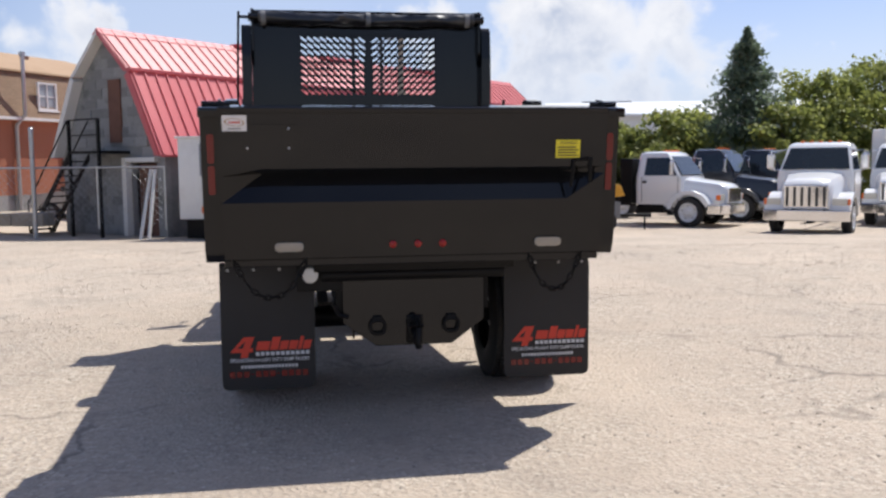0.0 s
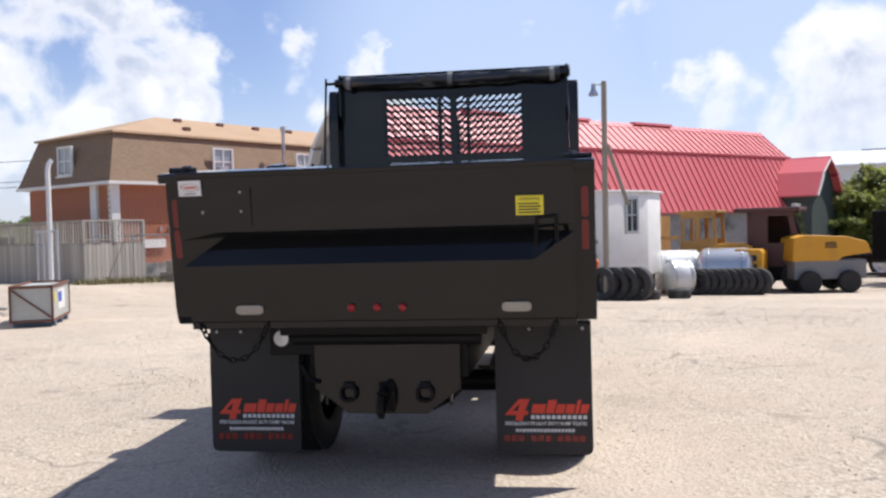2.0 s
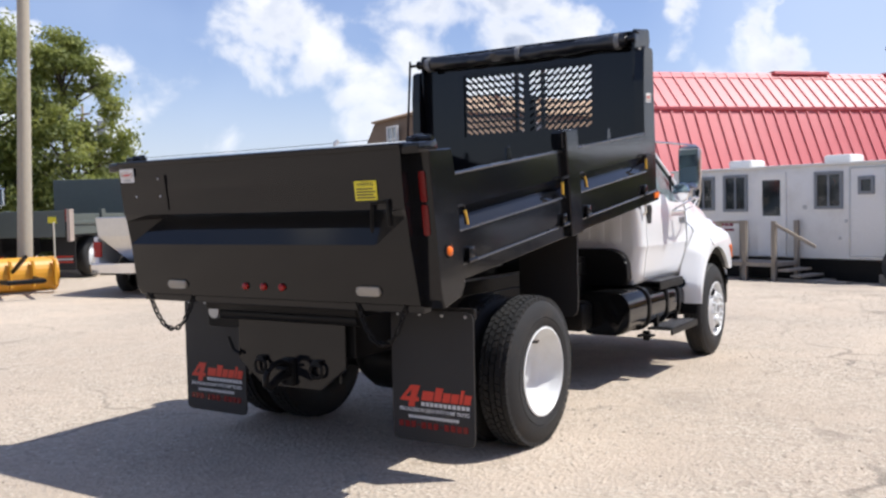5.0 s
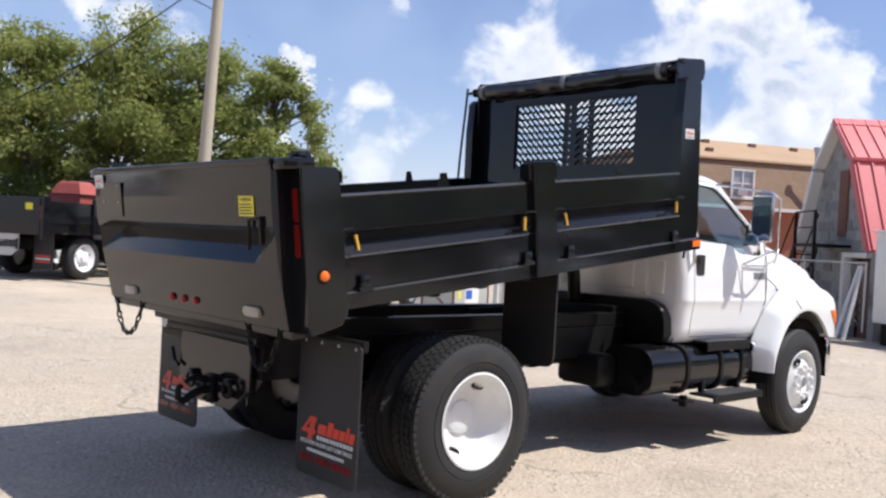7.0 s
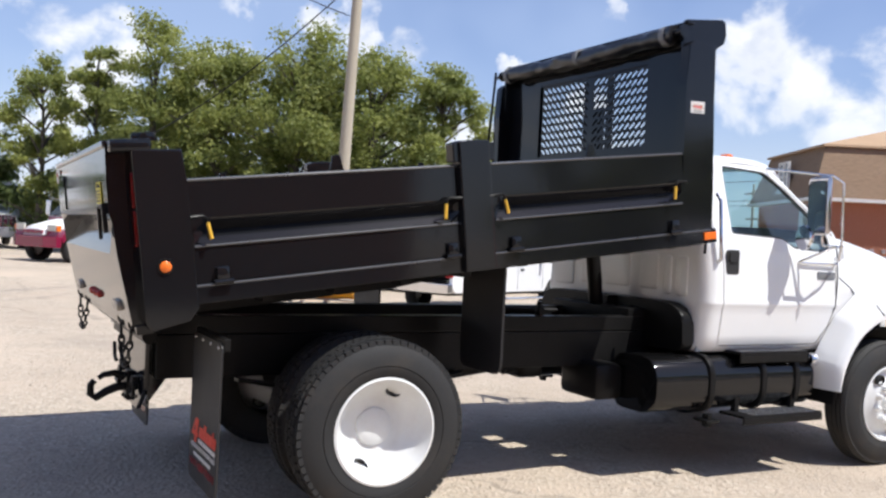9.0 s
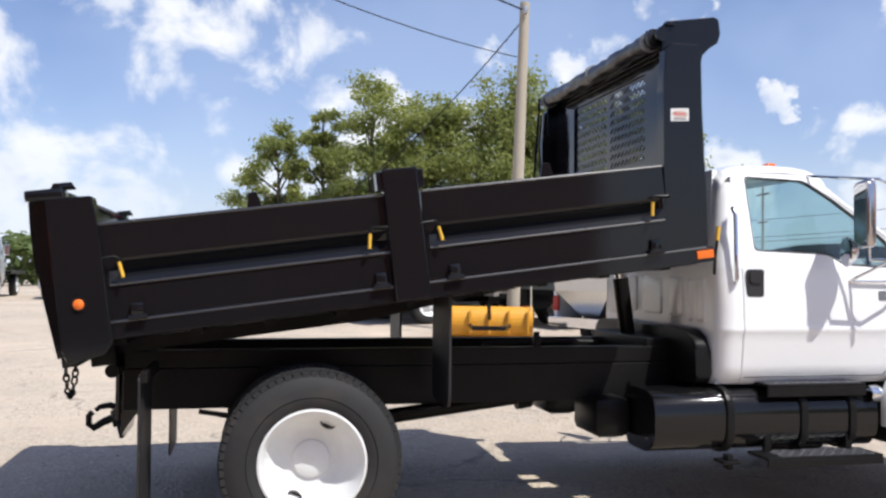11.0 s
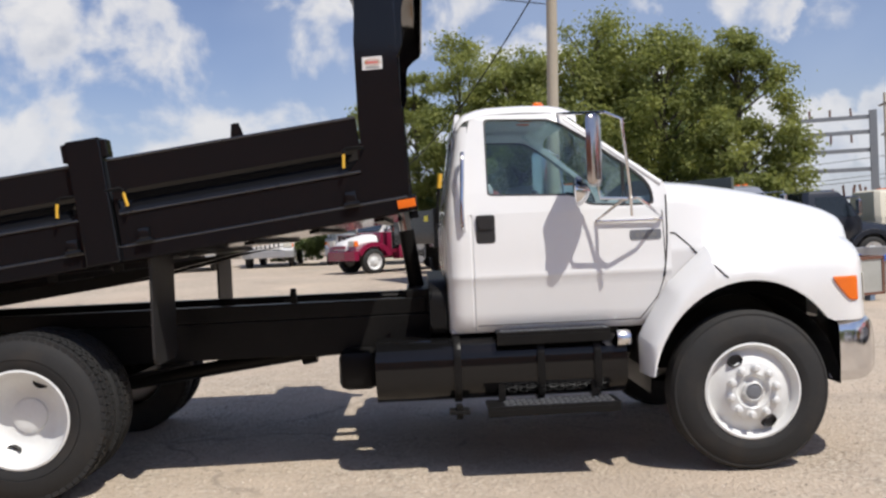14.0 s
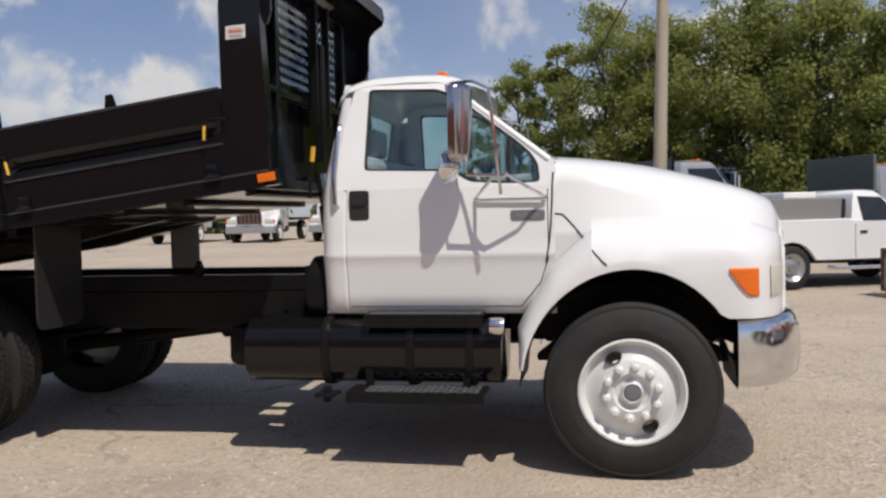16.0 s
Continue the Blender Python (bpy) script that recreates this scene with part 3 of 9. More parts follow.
def wheel(x0, x1, y, z, front, side, name="wheel"):
    """A truck wheel between x0 (inner) and x1 (outer wall); side is +1 for the right."""
    R, w, rim = (0.474 if front else 0.490), x1 - x0, (0.280 if front else 0.284)
    gl = TRUCK.translation.z + (-0.066 if front else -0.018)
    bm = bmesh.new()
    prof = [(0.02, rim - 0.01), (0.0, rim + 0.012), (-0.004, rim + 0.06), (-0.002, R - 0.10), (0.012, R - 0.055), (0.030, R - 0.022), (0.034, R - 0.016),
            (w - 0.034, R - 0.016), (w - 0.030, R - 0.022), (w - 0.012, R - 0.055), (w + 0.002, R - 0.10), (w + 0.004, R - 0.14), (w - 0.002, R - 0.145), (w + 0.004, rim + 0.06), (w, rim + 0.012), (w - 0.02, rim - 0.01)]
    lathe(bm, [((x0 + u) if side > 0 else -(x0 + u), r) for u, r in prof], (0, y, z), "x", 56, flat=gl)
    root = part(name, bm, RUBBER, truck, "black rubber truck tyre on a white steel rim", True)
    bm = bmesh.new()
    n, rows = (0 if front else 64), 5
    if front:
        # ribbed steering tyre: plain rings parted by narrow grooves
        for j in range(rows):
            u0, u1 = x0 + 0.020 + j * (w - 0.040) / rows + 0.004, x0 + 0.020 + (j + 1) * (w - 0.040) / rows - 0.004
            ra, rb = (R - 0.016 if j == 0 else R), (R - 0.016 if j == rows - 1 else R)
            lathe(bm, [(u * side, r) for u, r in ((u0, R - 0.03), (u0, ra - 0.003), (u0 + 0.004, ra), (u1 - 0.004, rb), (u1, rb - 0.003), (u1, R - 0.03))], (0, y, z), "x", 56, flat=gl - 0.004)
    for k in range(n):
        for j in range(rows):
            a = 2 * math.pi * (k + 0.5 * (j % 2)) / n
            u0 = x0 + 0.016 + j * (w - 0.032) / rows + 0.006
            u1 = x0 + 0.016 + (j + 1) * (w - 0.032) / rows - 0.006
            edge = j in (0, rows - 1)
            hgt = R - 0.009 if edge else R
            da = 0.80 * math.pi / n
            vs = []
            for r in ((R - 0.034 if edge else R - 0.03), hgt):
                for u, sk in ((u0, -0.012), (u1, 0.012)):
                    for s in (-1, 1):
                        b = a + s * da + (sk if j % 2 else -sk)
                        vs.append(bm.verts.new(((u if side > 0 else -u), y + r * math.cos(b), max(gl - 0.004, z + r * math.sin(b)))))
            for q in ((0, 1, 3, 2), (4, 5, 7, 6), (0, 1, 5, 4), (2, 3, 7, 6), (0, 2, 6, 4), (1, 3, 7, 5)):
                bm.faces.new([vs[i] for i in q])
    part("tread", bm, RUBBER, root, "ribbed tyre tread" if front else "blocky tyre tread")
    bm = bmesh.new()
    if front:
        prof = [(w - 0.02, rim - 0.012), (w + 0.004, rim + 0.006), (w + 0.008, rim - 0.006), (w - 0.012, rim - 0.022), (w - 0.045, rim - 0.034), (w - 0.04, rim - 0.055),
                (w - 0.005, 0.178), (w + 0.004, 0.165), (w + 0.006, 0.112), (w + 0.010, 0.104), (w + 0.004, 0.092), (w - 0.012, 0.084), (w - 0.010, 0.062), (w + 0.022, 0.056), (w + 0.026, 0.050), (w + 0.016, 0.046)]
    else:
        prof = [(w - 0.02, rim - 0.012), (w + 0.004, rim + 0.006), (w + 0.008, rim - 0.006), (w - 0.012, rim - 0.022), (w - 0.055, rim - 0.034), (w - 0.075, rim - 0.05),
                (w - 0.125, 0.195), (w - 0.150, 0.155), (w - 0.152, 0.105), (w - 0.140, 0.100), (w - 0.136, 0.09), (w - 0.130, 0.06), (w - 0.128, 0.001)]
    lathe(bm, [((x0 + u) if side > 0 else -(x0 + u), r) for u, r in prof], (0, y, z), "x", 48)
    part("rim", bm, RIM, root, "white painted steel rim", True)

    for a in ((2.05, 2.05 + math.pi) if front else (1.15, 1.15 + math.pi)):
        bm = bmesh.new()
        d = 0.008 if front else -0.092
        r = 0.203 if front else 0.215
        lathe(bm, [((d0 + x0 + w) * side, q) for d0, q in ((d - 0.02, 0.001), (d - 0.02, 0.024), (d - 0.0, 0.030), (d - 0.03, 0.034))], (0, y + r * math.cos(a), z + r * math.sin(a)), "x", 16)
        c, turned = Matrix.Translation((0, y + r * math.cos(a), z + r * math.sin(a))), Matrix.Rotation(a, 4, "X")
        bmesh.ops.transform(bm, verts=bm.verts[:], matrix=c @ turned @ Matrix.Diagonal((1, 1, 1.4, 1)) @ turned.inverted() @ c.inverted())
        part("vent_hole", bm, INKBLACK, root, "dark oval opening in the rim")
    if front:
        for k in range(10):
            a = 2 * math.pi * k / 10 + 0.2
            bm = bmesh.new()
            lathe(bm, [((x0 + w + u) * side, r) for u, r in ((0.0, 0.030), (0.008, 0.030), (0.010, 0.022), (0.040, 0.020), (0.046, 0.013), (0.046, 0.001))], (0, y + 0.138 * math.cos(a), z + 0.138 * math.sin(a)), "x", 8)
            part("lug_nut", bm, RIM, root, "white painted wheel nut")
        bm = bmesh.new()
        lathe(bm, [((x0 + w + u) * side, r) for u, r in ((0.010, 0.048), (0.020, 0.044), (0.024, 0.030), (0.024, 0.001))], (0, y, z), "x", 20)
        part("hub_cap", bm, BADGEGREY, root, "dark grey hub centre")
    return root


REAR_Y, REAR_Z, FRONT_Z, FRONT_Y = -0.10, 0.462, 0.407, 4.145
for s in (1, -1):
    wheel(0.945, 1.175, REAR_Y, REAR_Z, False, s)
    wheel(0.640, 0.870, REAR_Y, REAR_Z, False, s)
    wheel(0.885, 1.115, FRONT_Y, FRONT_Z, True, s)


# chassis
def build_chassis():
    root = truck
    for s in (1, -1):
        bm = bmesh.new()
        box(bm, s * 0.40, s * 0.47, -1.15, 4.7, 0.66, 0.90, 0.006)
        part("frame_rail", bm, CHASSIS, root, "black painted steel frame rail")
        bm = bmesh.new()
        box(bm, s * 0.36, s * 0.47, -1.15, 2.25, 0.904, 1.005, 0.006)
        part("subframe_rail", bm, CHASSIS, root, "black upper subframe rail")
    for y in (-1.1, -0.4, 0.5, 1.3, 2.2, 3.2, 4.5):
        bm = bmesh.new()
        box(bm, -0.398, 0.398, y - 0.05, y + 0.05, 0.68, 0.88, 0.005)
        part("crossmember", bm, CHASSIS, root)
    bm = bmesh.new()
    tube(bm, [(-0.95, REAR_Y, REAR_Z), (-0.3, REAR_Y, REAR_Z)], 0.075, 14)
    tube(bm, [(0.3, REAR_Y, REAR_Z), (0.95, REAR_Y, REAR_Z)], 0.075, 14)
    lathe(bm, [(-0.30, 0.075), (-0.22, 0.15), (-0.1, 0.21), (0.1, 0.21), (0.22, 0.15), (0.30, 0.075)], (0, REAR_Y, REAR_Z), "x", 24)
    part("rear_axle", bm, CHASSIS, root, "", True)
    bm = bmesh.new()
    tube(bm, [(-0.88, FRONT_Y, FRONT_Z), (-0.6, FRONT_Y, FRONT_Z - 0.04), (0.6, FRONT_Y, FRONT_Z - 0.04), (0.88, FRONT_Y, FRONT_Z)], 0.06, 12)
    part("front_axle", bm, CHASSIS, root, "", True)
    bm = bmesh.new()
    tube(bm, [(0, 0.15, 0.47), (0, 1.35, 0.62), (0, 1.5, 0.64), (0, 2.9, 0.7)], 0.05, 14)
    tube(bm, [(0, 1.36, 0.62), (0, 1.46, 0.635)], 0.085, 14)
    part("drive_shaft", bm, CHASSIS, root, "", True)
    for s in (1, -1):
        bm = bmesh.new()
        for k in range(5):
            q = 0.72 - 0.11 * k
            pts = [(-q, 0.60 - 0.020 * k + 0.06), (0, 0.545 - 0.020 * k), (q, 0.60 - 0.020 * k + 0.06)]
            prism(bm, pts + [(u, v - 0.017) for u, v in pts[::-1]], "x", s * 0.48, s * 0.56)
        part("leaf_spring", bm, CHASSIS, root)
        bm = bmesh.new()
        prism(bm, [(-0.55, 0.50), (-0.4, 0.62), (0.4, 0.62), (0.62, 0.50), (0.62, 0.46), (-0.55, 0.46)], "x", s * 0.36, s * 0.44, 0.01, Matrix.Translation((0, FRONT_Y, 0)))
        part("front_spring", bm, CHASSIS, root)
    # hoist
    bm = bmesh.new()
    tube(bm, [(0, 2.20, 0.98), (0, 2.135, 1.45)], 0.055, 18)
    part("hoist_cylinder", bm, CHASSIS, root, "black hydraulic hoist cylinder", True)
    bm = bmesh.new()
    tube(bm, [(0, 2.135, 1.45), (0, 2.10, 1.66)], 0.042, 18)
    part("hoist_rod", bm, CHROME, root, "bright steel hoist rod", True)
    bm = bmesh.new()
    box(bm, -0.46, 0.46, 2.12, 2.36, 0.90, 1.06, 0.01)
    part("hoist_base", bm, CHASSIS, root)
    bm = bmesh.new()
    box(bm, 0.38, 0.44, 1.36, 1.40, 1.0, 1.075, 0.006)
    tube(bm, [(0.41, 1.38, 1.07), (0.41, 1.38, 1.10)], 0.02, 10)
    part("valve_fitting", bm, CHASSIS, root, "", True)
    bm = bmesh.new()
    tube(bm, [(0.33, 1.0, 0.97), (0.32, 1.4, 0.985), (0.30, 1.9, 0.975)], 0.016, 8)
    part("hydraulic_hose", bm, FLAP, root, "", True)
    bm = bmesh.new()
    tube(bm, [(-0.30, 1.2, 0.97), (-0.32, 1.6, 0.985), (-0.31, 2.1, 0.975)], 0.014, 8)
    part("hydraulic_hose", bm, FLAP, root, "", True)
    # rear plate with hitch
    bm = bmesh.new()
    prism(bm, [(-0.43, 0.985), (0.43, 0.985), (0.43, 0.60), (0.23, 0.455), (-0.23, 0.455), (-0.43, 0.60)], "y", -1.20, -1.175, 0.004)
    box(bm, -0.40, 0.40, -1.175, -0.9, 0.80, 0.95, 0.01)
    for s in (1, -1):
        prism(bm, [(-1.174, 0.94), (-0.95, 0.94), (-0.95, 0.82), (-1.174, 0.50)], "x", s * 0.36, s * 0.375, 0.003)
    plate = part("hitch_plate", bm, BLACK, root, "black steel hitch plate with cut-off lower corners")
    bm = bmesh.new()
    tube(bm, [(0, -1.19, 0.55), (0, -1.27, 0.545), (0, -1.33, 0.52), (0, -1.385, 0.485), (0, -1.415, 0.51), (0, -1.415, 0.56), (0, -1.395, 0.585)], 0.028, 10, 0.018)
    tube(bm, [(0, -1.23, 0.60), (0, -1.29, 0.625), (0, -1.35, 0.615), (0, -1.375, 0.595)], 0.024, 10, 0.014)
    tube(bm, [(-0.045, -1.27, 0.585), (0.045, -1.27, 0.585)], 0.012, 8)
    box(bm, -0.048, 0.048, -1.225, -1.20, 0.47, 0.64, 0.008)
    for x, z in ((-0.034, 0.49), (0.034, 0.49), (-0.034, 0.62), (0.034, 0.62)):
        tube(bm, [(x, -1.224, z), (x, -1.238, z)], 0.010, 6)
    part("pintle_hook", bm, CHASSIS, root, "black pintle hook", True)
    for s in (1, -1):
        bm = bmesh.new()
        ring = rounded([(s * 0.225 - 0.045, 0.615), (s * 0.225 + 0.045, 0.615), (s * 0.225 + 0.042, 0.535), (s * 0.225 - 0.042, 0.535)], 0.035, 4)
        tube(bm, [(u, -1.225, v) for u, v in ring], 0.0105, 8, closed=True)
        box(bm, s * 0.225 - 0.03, s * 0.225 + 0.03, -1.232, -1.20, 0.605, 0.64, 0.005)
        part("tow_ring", bm, CHASSIS, root, "", True)
    bm = bmesh.new()
    lathe(bm, [(-1.23, 0.001), (-1.228, 0.045), (-1.20, 0.05)], (-0.62, 0, 0.90), "y", 20)
    part("plug_socket", bm, STEEL, root, "round pale trailer socket")
    bm = bmesh.new()
    box(bm, -0.70, -0.43, -1.20, -1.17, 0.80, 0.965, 0.006)
    tube(bm, [(-0.50, -1.22, 0.74), (-0.46, -1.22, 0.66), (-0.40, -1.22, 0.64)], 0.012, 8)
    part("plate_bracket", bm, CHASSIS, root)


build_chassis()


def tank_and_steps():
    for s in (1, -1):
        bm = bmesh.new()
        prism(bm, rounded([(0.52 * s, 0.40), (1.00 * s, 0.40), (1.00 * s, 0.775), (0.52 * s, 0.775)], 0.17, 10), "y", 1.93, 3.44, 0.012)
        tank = part("fuel_tank", bm, TANKBLACK, truck, "black cylindrical side tank with straps", True)
        for y in (2.42, 2.92, 3.26):
            bm = bmesh.new()
            o = rounded([(0.505 * s, 0.385), (1.012 * s, 0.385), (1.012 * s, 0.79), (0.505 * s, 0.79)], 0.16, 6)
            prism(bm, o, "y", y - 0.022, y + 0.022, 0.004)
            part("tank_strap", bm, CHASSIS, tank, "", True)
        bm = bmesh.new()
        box(bm, 0.94 * s, 1.0 * s, 2.40, 2.44, 0.30, 0.39, 0.006)
        box(bm, 0.90 * s, 1.03 * s, 2.36, 2.48, 0.335, 0.355, 0.004)
        part("tank_bracket", bm, CHASSIS, tank)
        bm = bmesh.new()
        lathe(bm, [(3.38, 0.05), (3.44, 0.052), (3.46, 0.045), (3.46, 0.001)], (0.985 * s, 0, 0.74), "y", 16)
        part("filler_cap", bm, CHROME, tank, "chrome filler cap", True)
        # treads
        bm = bmesh.new()
        box(bm, 0.74 * s, 1.02 * s, 2.66, 3.34, 0.792, 0.812, 0.004)
        box(bm, 1.005 * s, 1.022 * s, 2.66, 3.34, 0.735, 0.792, 0.003)
        treads = [part("upper_step", bm, CHASSIS, truck, "black diamond-plate step")]
        bm = bmesh.new()
        box(bm, 0.92 * s, 1.15 * s, 2.58, 3.36, 0.375, 0.395, 0.004)
        box(bm, 1.137 * s, 1.154 * s, 2.58, 3.36, 0.335, 0.378, 0.003)
        for y in (2.68, 3.24):
            box(bm, 0.95 * s, 0.99 * s, y - 0.02, y + 0.02, 0.39, 0.50)
        treads.append(part("lower_step", bm, CHASSIS, truck, "black diamond-plate step"))
        for tr, x0, x1, zt in ((treads[0], 0.76, 1.01, 0.812), (treads[1], 0.94, 1.14, 0.395)):
            bm = bmesh.new()
            for i in range(18):
                for j in range(5):
                    a = 0.7 if (i + j) % 2 else -0.7
                    cx, cy = s * (x0 + (j + 0.5) * (x1 - x0) / 5), 2.68 + (i + 0.5) * 0.036
                    box(bm, -0.005, 0.005, -0.017, 0.017, 0, 0.004, 0, Matrix.Translation((cx, cy, zt)) @ Matrix.Rotation(a, 4, "Z"))
            part("tread_plate", bm, STEEL, tr, "worn bright raised diamonds")
        bm = bmesh.new()
        box(bm, 0.26 * s, 0.68 * s, 1.68, 1.925, 0.45, 0.70, 0.05)
        part("air_tank" if s < 0 else "battery_box", bm, CHASSIS, truck, "black box beside the frame", True)


tank_and_steps()


# ---- cab
def half_width(z):
    pts = [(0.80, 0.865), (0.84, 0.905), (1.0, 0.925), (1.10, 0.938), (1.14, 0.950), (1.17, 0.945), (1.35, 0.935), (1.52, 0.915), (1.65, 0.885), (2.10, 0.755), (2.16, 0.72), (2.2, 0.60)]
    for (a, u), (b, v) in zip(pts, pts[1:]):
        if z <= b:
            return u + (v - u) * max(0, (z - a) / (b - a))
    return pts[-1][1]


def back_y(z):
    return 2.385 if z < 1.45 else 2.385 + 0.10 * step((z - 1.45) / 0.75)


def grown(outline, d):
    """The outline moved outwards by d along its corners' normals."""
    turn = sum(a[0] * b[1] - b[0] * a[1] for a, b in zip(outline, outline[1:] + outline[:1]))
    out = []
    for i, (x, y) in enumerate(outline):
        (xa, ya), (xb, yb) = outline[i - 1], outline[(i + 1) % len(outline)]
        n = Vector((yb - ya, xa - xb)).normalized() * (d if turn > 0 else -d)
        out.append((x + n.x, y + n.y))
    return out


def build_cab():
    # lower shell: sides, round rear corners and back
    def ring(z, yf):
        hw, yb, r = half_width(z), back_y(z), 0.10
        half = [(hw, yf), (hw, yf - 0.004), (hw, 3.0), (hw, 2.552), (hw - 0.008, 2.546), (hw - 0.008, 2.538), (hw, 2.532), (hw, yb + r)] + \
               [(hw - r + r * math.cos(a), yb + r - r * math.sin(a)) for a in [math.pi / 2 * k / 5 for k in range(1, 6)]]
        return [Vector((x, y, z)) for x, y in half] + [Vector((-x, y, z)) for x, y in half[::-1]]
    zs = [0.80, 0.815, 0.84, 0.92, 1.0, 1.06, 1.10, 1.125, 1.14, 1.155, 1.17, 1.25, 1.35, 1.45, 1.52]
    bm = bmesh.new()
    loft(bm, [ring(z, 3.745) for z in zs], closed=False)
    cab = part("cab", bm, WHITE, truck, "white painted steel single cab", True)
    bm = bmesh.new()
    box(bm, -0.86, 0.86, 2.40, 3.7, 0.80, 0.84)
    box(bm, -0.88, 0.88, 3.60, 3.68, 0.84, 1.50)
    part("cab_floor", bm, INTERIOR, cab, "dark cab floor and firewall")
    # upper sides with window openings
    window = [(2.655, 2.116), (3.07, 2.100), (3.13, 2.072), (3.269, 1.983), (3.536, 1.775), (3.612, 1.708), (3.655, 1.64), (3.665, 1.538), (3.49, 1.534), (3.27, 1.548), (3.16, 1.612), (2.648, 1.630)]
    for s in (1, -1):
        bm = bmesh.new()
        outer = [(2.49, 1.52), (3.10, 1.52), (3.735, 1.52), (3.755, 1.60), (3.735, 1.664), (3.704, 1.686), (3.542, 1.812), (3.405, 1.918), (3.289, 2.018), (3.19, 2.095), (3.12, 2.150), (2.9, 2.165), (2.66, 2.16), (2.57, 2.13), (2.52, 1.9), (2.495, 1.65)]
        def lean(p, s=s):
            return Vector((s * (half_width(p.z) + p.x), p.y, p.z))
        holed(bm, outer, [rounded(window, 0.03)], "x", 0.0, -0.045, lean)
        part("window_pillar", bm, WHITE, cab, "white painted window surround")
        bm = bmesh.new()
        w2, w3 = rounded(grown(window, 0.008), 0.035), rounded(grown(window, -0.014), 0.035)
        holed(bm, w2, [w3], "x", -0.008, -0.03, lean)
        box(bm, s * 0.845, s * 0.868, 3.478, 3.496, 1.545, 1.80)
        part("window_seal", bm, INKBLACK, cab, "black rubber window seal")
        bm = bmesh.new()
        holed(bm, w2, [], "x", -0.018, -0.022, lean)
        pane = part("side_window", bm, GLASS, cab, "tinted side window glass")
        pane.visible_shadow = False
        # door lines and handle
        bm = bmesh.new()
        for a, b in (((3.705, 1.50), (3.708, 1.12)), ((3.708, 1.12), (3.66, 0.98)), ((3.66, 0.98), (3.55, 0.845)), ((3.55, 0.845), (2.56, 0.845))):
            steps = 6
            for k in range(steps):
                q0 = [a[i] + (b[i] - a[i]) * k / steps for i in (0, 1)]
                q1 = [a[i] + (b[i] - a[i]) * (k + 1) / steps for i in (0, 1)]
                tube(bm, [(s * (half_width(q0[1]) - 0.001), *q0), (s * (half_width(q1[1]) - 0.001), *q1)], 0.0035, 6)
        part("door_seam", bm, INKBLACK, cab, "dark shut line of the door")
        bm = bmesh.new()
        o = rounded([(2.570, 1.345), (2.685, 1.345), (2.685, 1.515), (2.570, 1.515)], 0.02)
        prism(bm, o, "x", s * 0.925, s * 0.938)
        h = part("door_handle", bm, INKBLACK, cab, "black recessed door handle")
        bm = bmesh.new()
        prism(bm, rounded([(2.585, 1.43), (2.670, 1.43), (2.670, 1.50), (2.585, 1.50)], 0.015), "x", s * 0.936, s * 0.948, 0.004)
        part("handle_paddle", bm, FLAP, cab)
        bm = bmesh.new()
        prism(bm, rounded([(3.50, 1.325), (3.69, 1.325), (3.69, 1.385), (3.50, 1.385)], 0.012), "x", s * 0.928, s * 0.940, 0.003)
        badge = part("fender_badge", bm, BADGEGREY, cab, "dark grey model badge")
        bm = bmesh.new()
        for k in range(4):
            box(bm, s * 0.9395, s * 0.9415, 3.53 + 0.035 * k, 3.555 + 0.035 * k, 1.343, 1.367)
        part("badge_mark", bm, STRAP, cab, "grey bars on the badge")
        # grab rail behind the door
        bm = bmesh.new()
        pts = [(0.915, 2.50, 1.42), (0.955, 2.49, 1.45), (0.945, 2.49, 1.60), (0.91, 2.505, 1.85), (0.865, 2.51, 1.90)]
        tube(bm, [(s * x, y, z) for x, y, z in pts], 0.013, 10)
        part("grab_rail", bm, CHROME, cab, "chrome grab rail", True)
    # back wall above the belt with a wide window, round corner strips
    bm = bmesh.new()
    holed(bm, [(-0.78, 1.52), (0.78, 1.52), (0.66, 2.16), (-0.66, 2.16)], [rounded([(-0.60, 1.62), (0.60, 1.62), (0.55, 2.04), (-0.55, 2.04)], 0.05)], "y", 0, 0.03,
          lambda p: Vector((p.x, back_y(p.z) + p.y, p.z)))
    part("back_panel", bm, WHITE, cab, "white cab back with a rear window")
    bm = bmesh.new()
    prism(bm, [(-0.61, 1.61), (0.61, 1.61), (0.56, 2.05), (-0.56, 2.05)], "y", 0.012, 0.016)
    for v in bm.verts:
        v.co.y += back_y(v.co.z)
    pane = part("rear_window", bm, GLASS, cab, "tinted rear window glass")
    pane.visible_shadow = False
    for s in (1, -1):
        bm = bmesh.new()
        rows = []
        for z in (1.52, 1.62, 1.75, 1.88, 1.97, 2.03, 2.07):
            hw, yb = half_width(z), back_y(z)
            xb = 0.78 - 0.12 * (z - 1.52) / 0.64
            c = Vector((s * hw, yb, z))
            a, e = Vector((s * hw, 2.50 + 0.05 * step((z - 1.6) / 0.5), z)), Vector((s * xb, yb, z))
            rows.append([a * (1 - t) ** 2 + c * 2 * t * (1 - t) + e * t * t for t in [k / 6 for k in range(7)]])
        loft(bm, rows, closed=False)
        part("corner_panel", bm, WHITE, cab, "", True)
    # roof: a shell that laps over the window surrounds
    eaves = [(2.468, 2.02), (2.484, 2.085), (2.53, 2.138), (2.60, 2.164), (2.68, 2.180), (2.90, 2.186), (3.06, 2.180), (3.14, 2.165), (3.20, 2.135), (3.245, 2.095)]
    bm = bmesh.new()
    rows = []
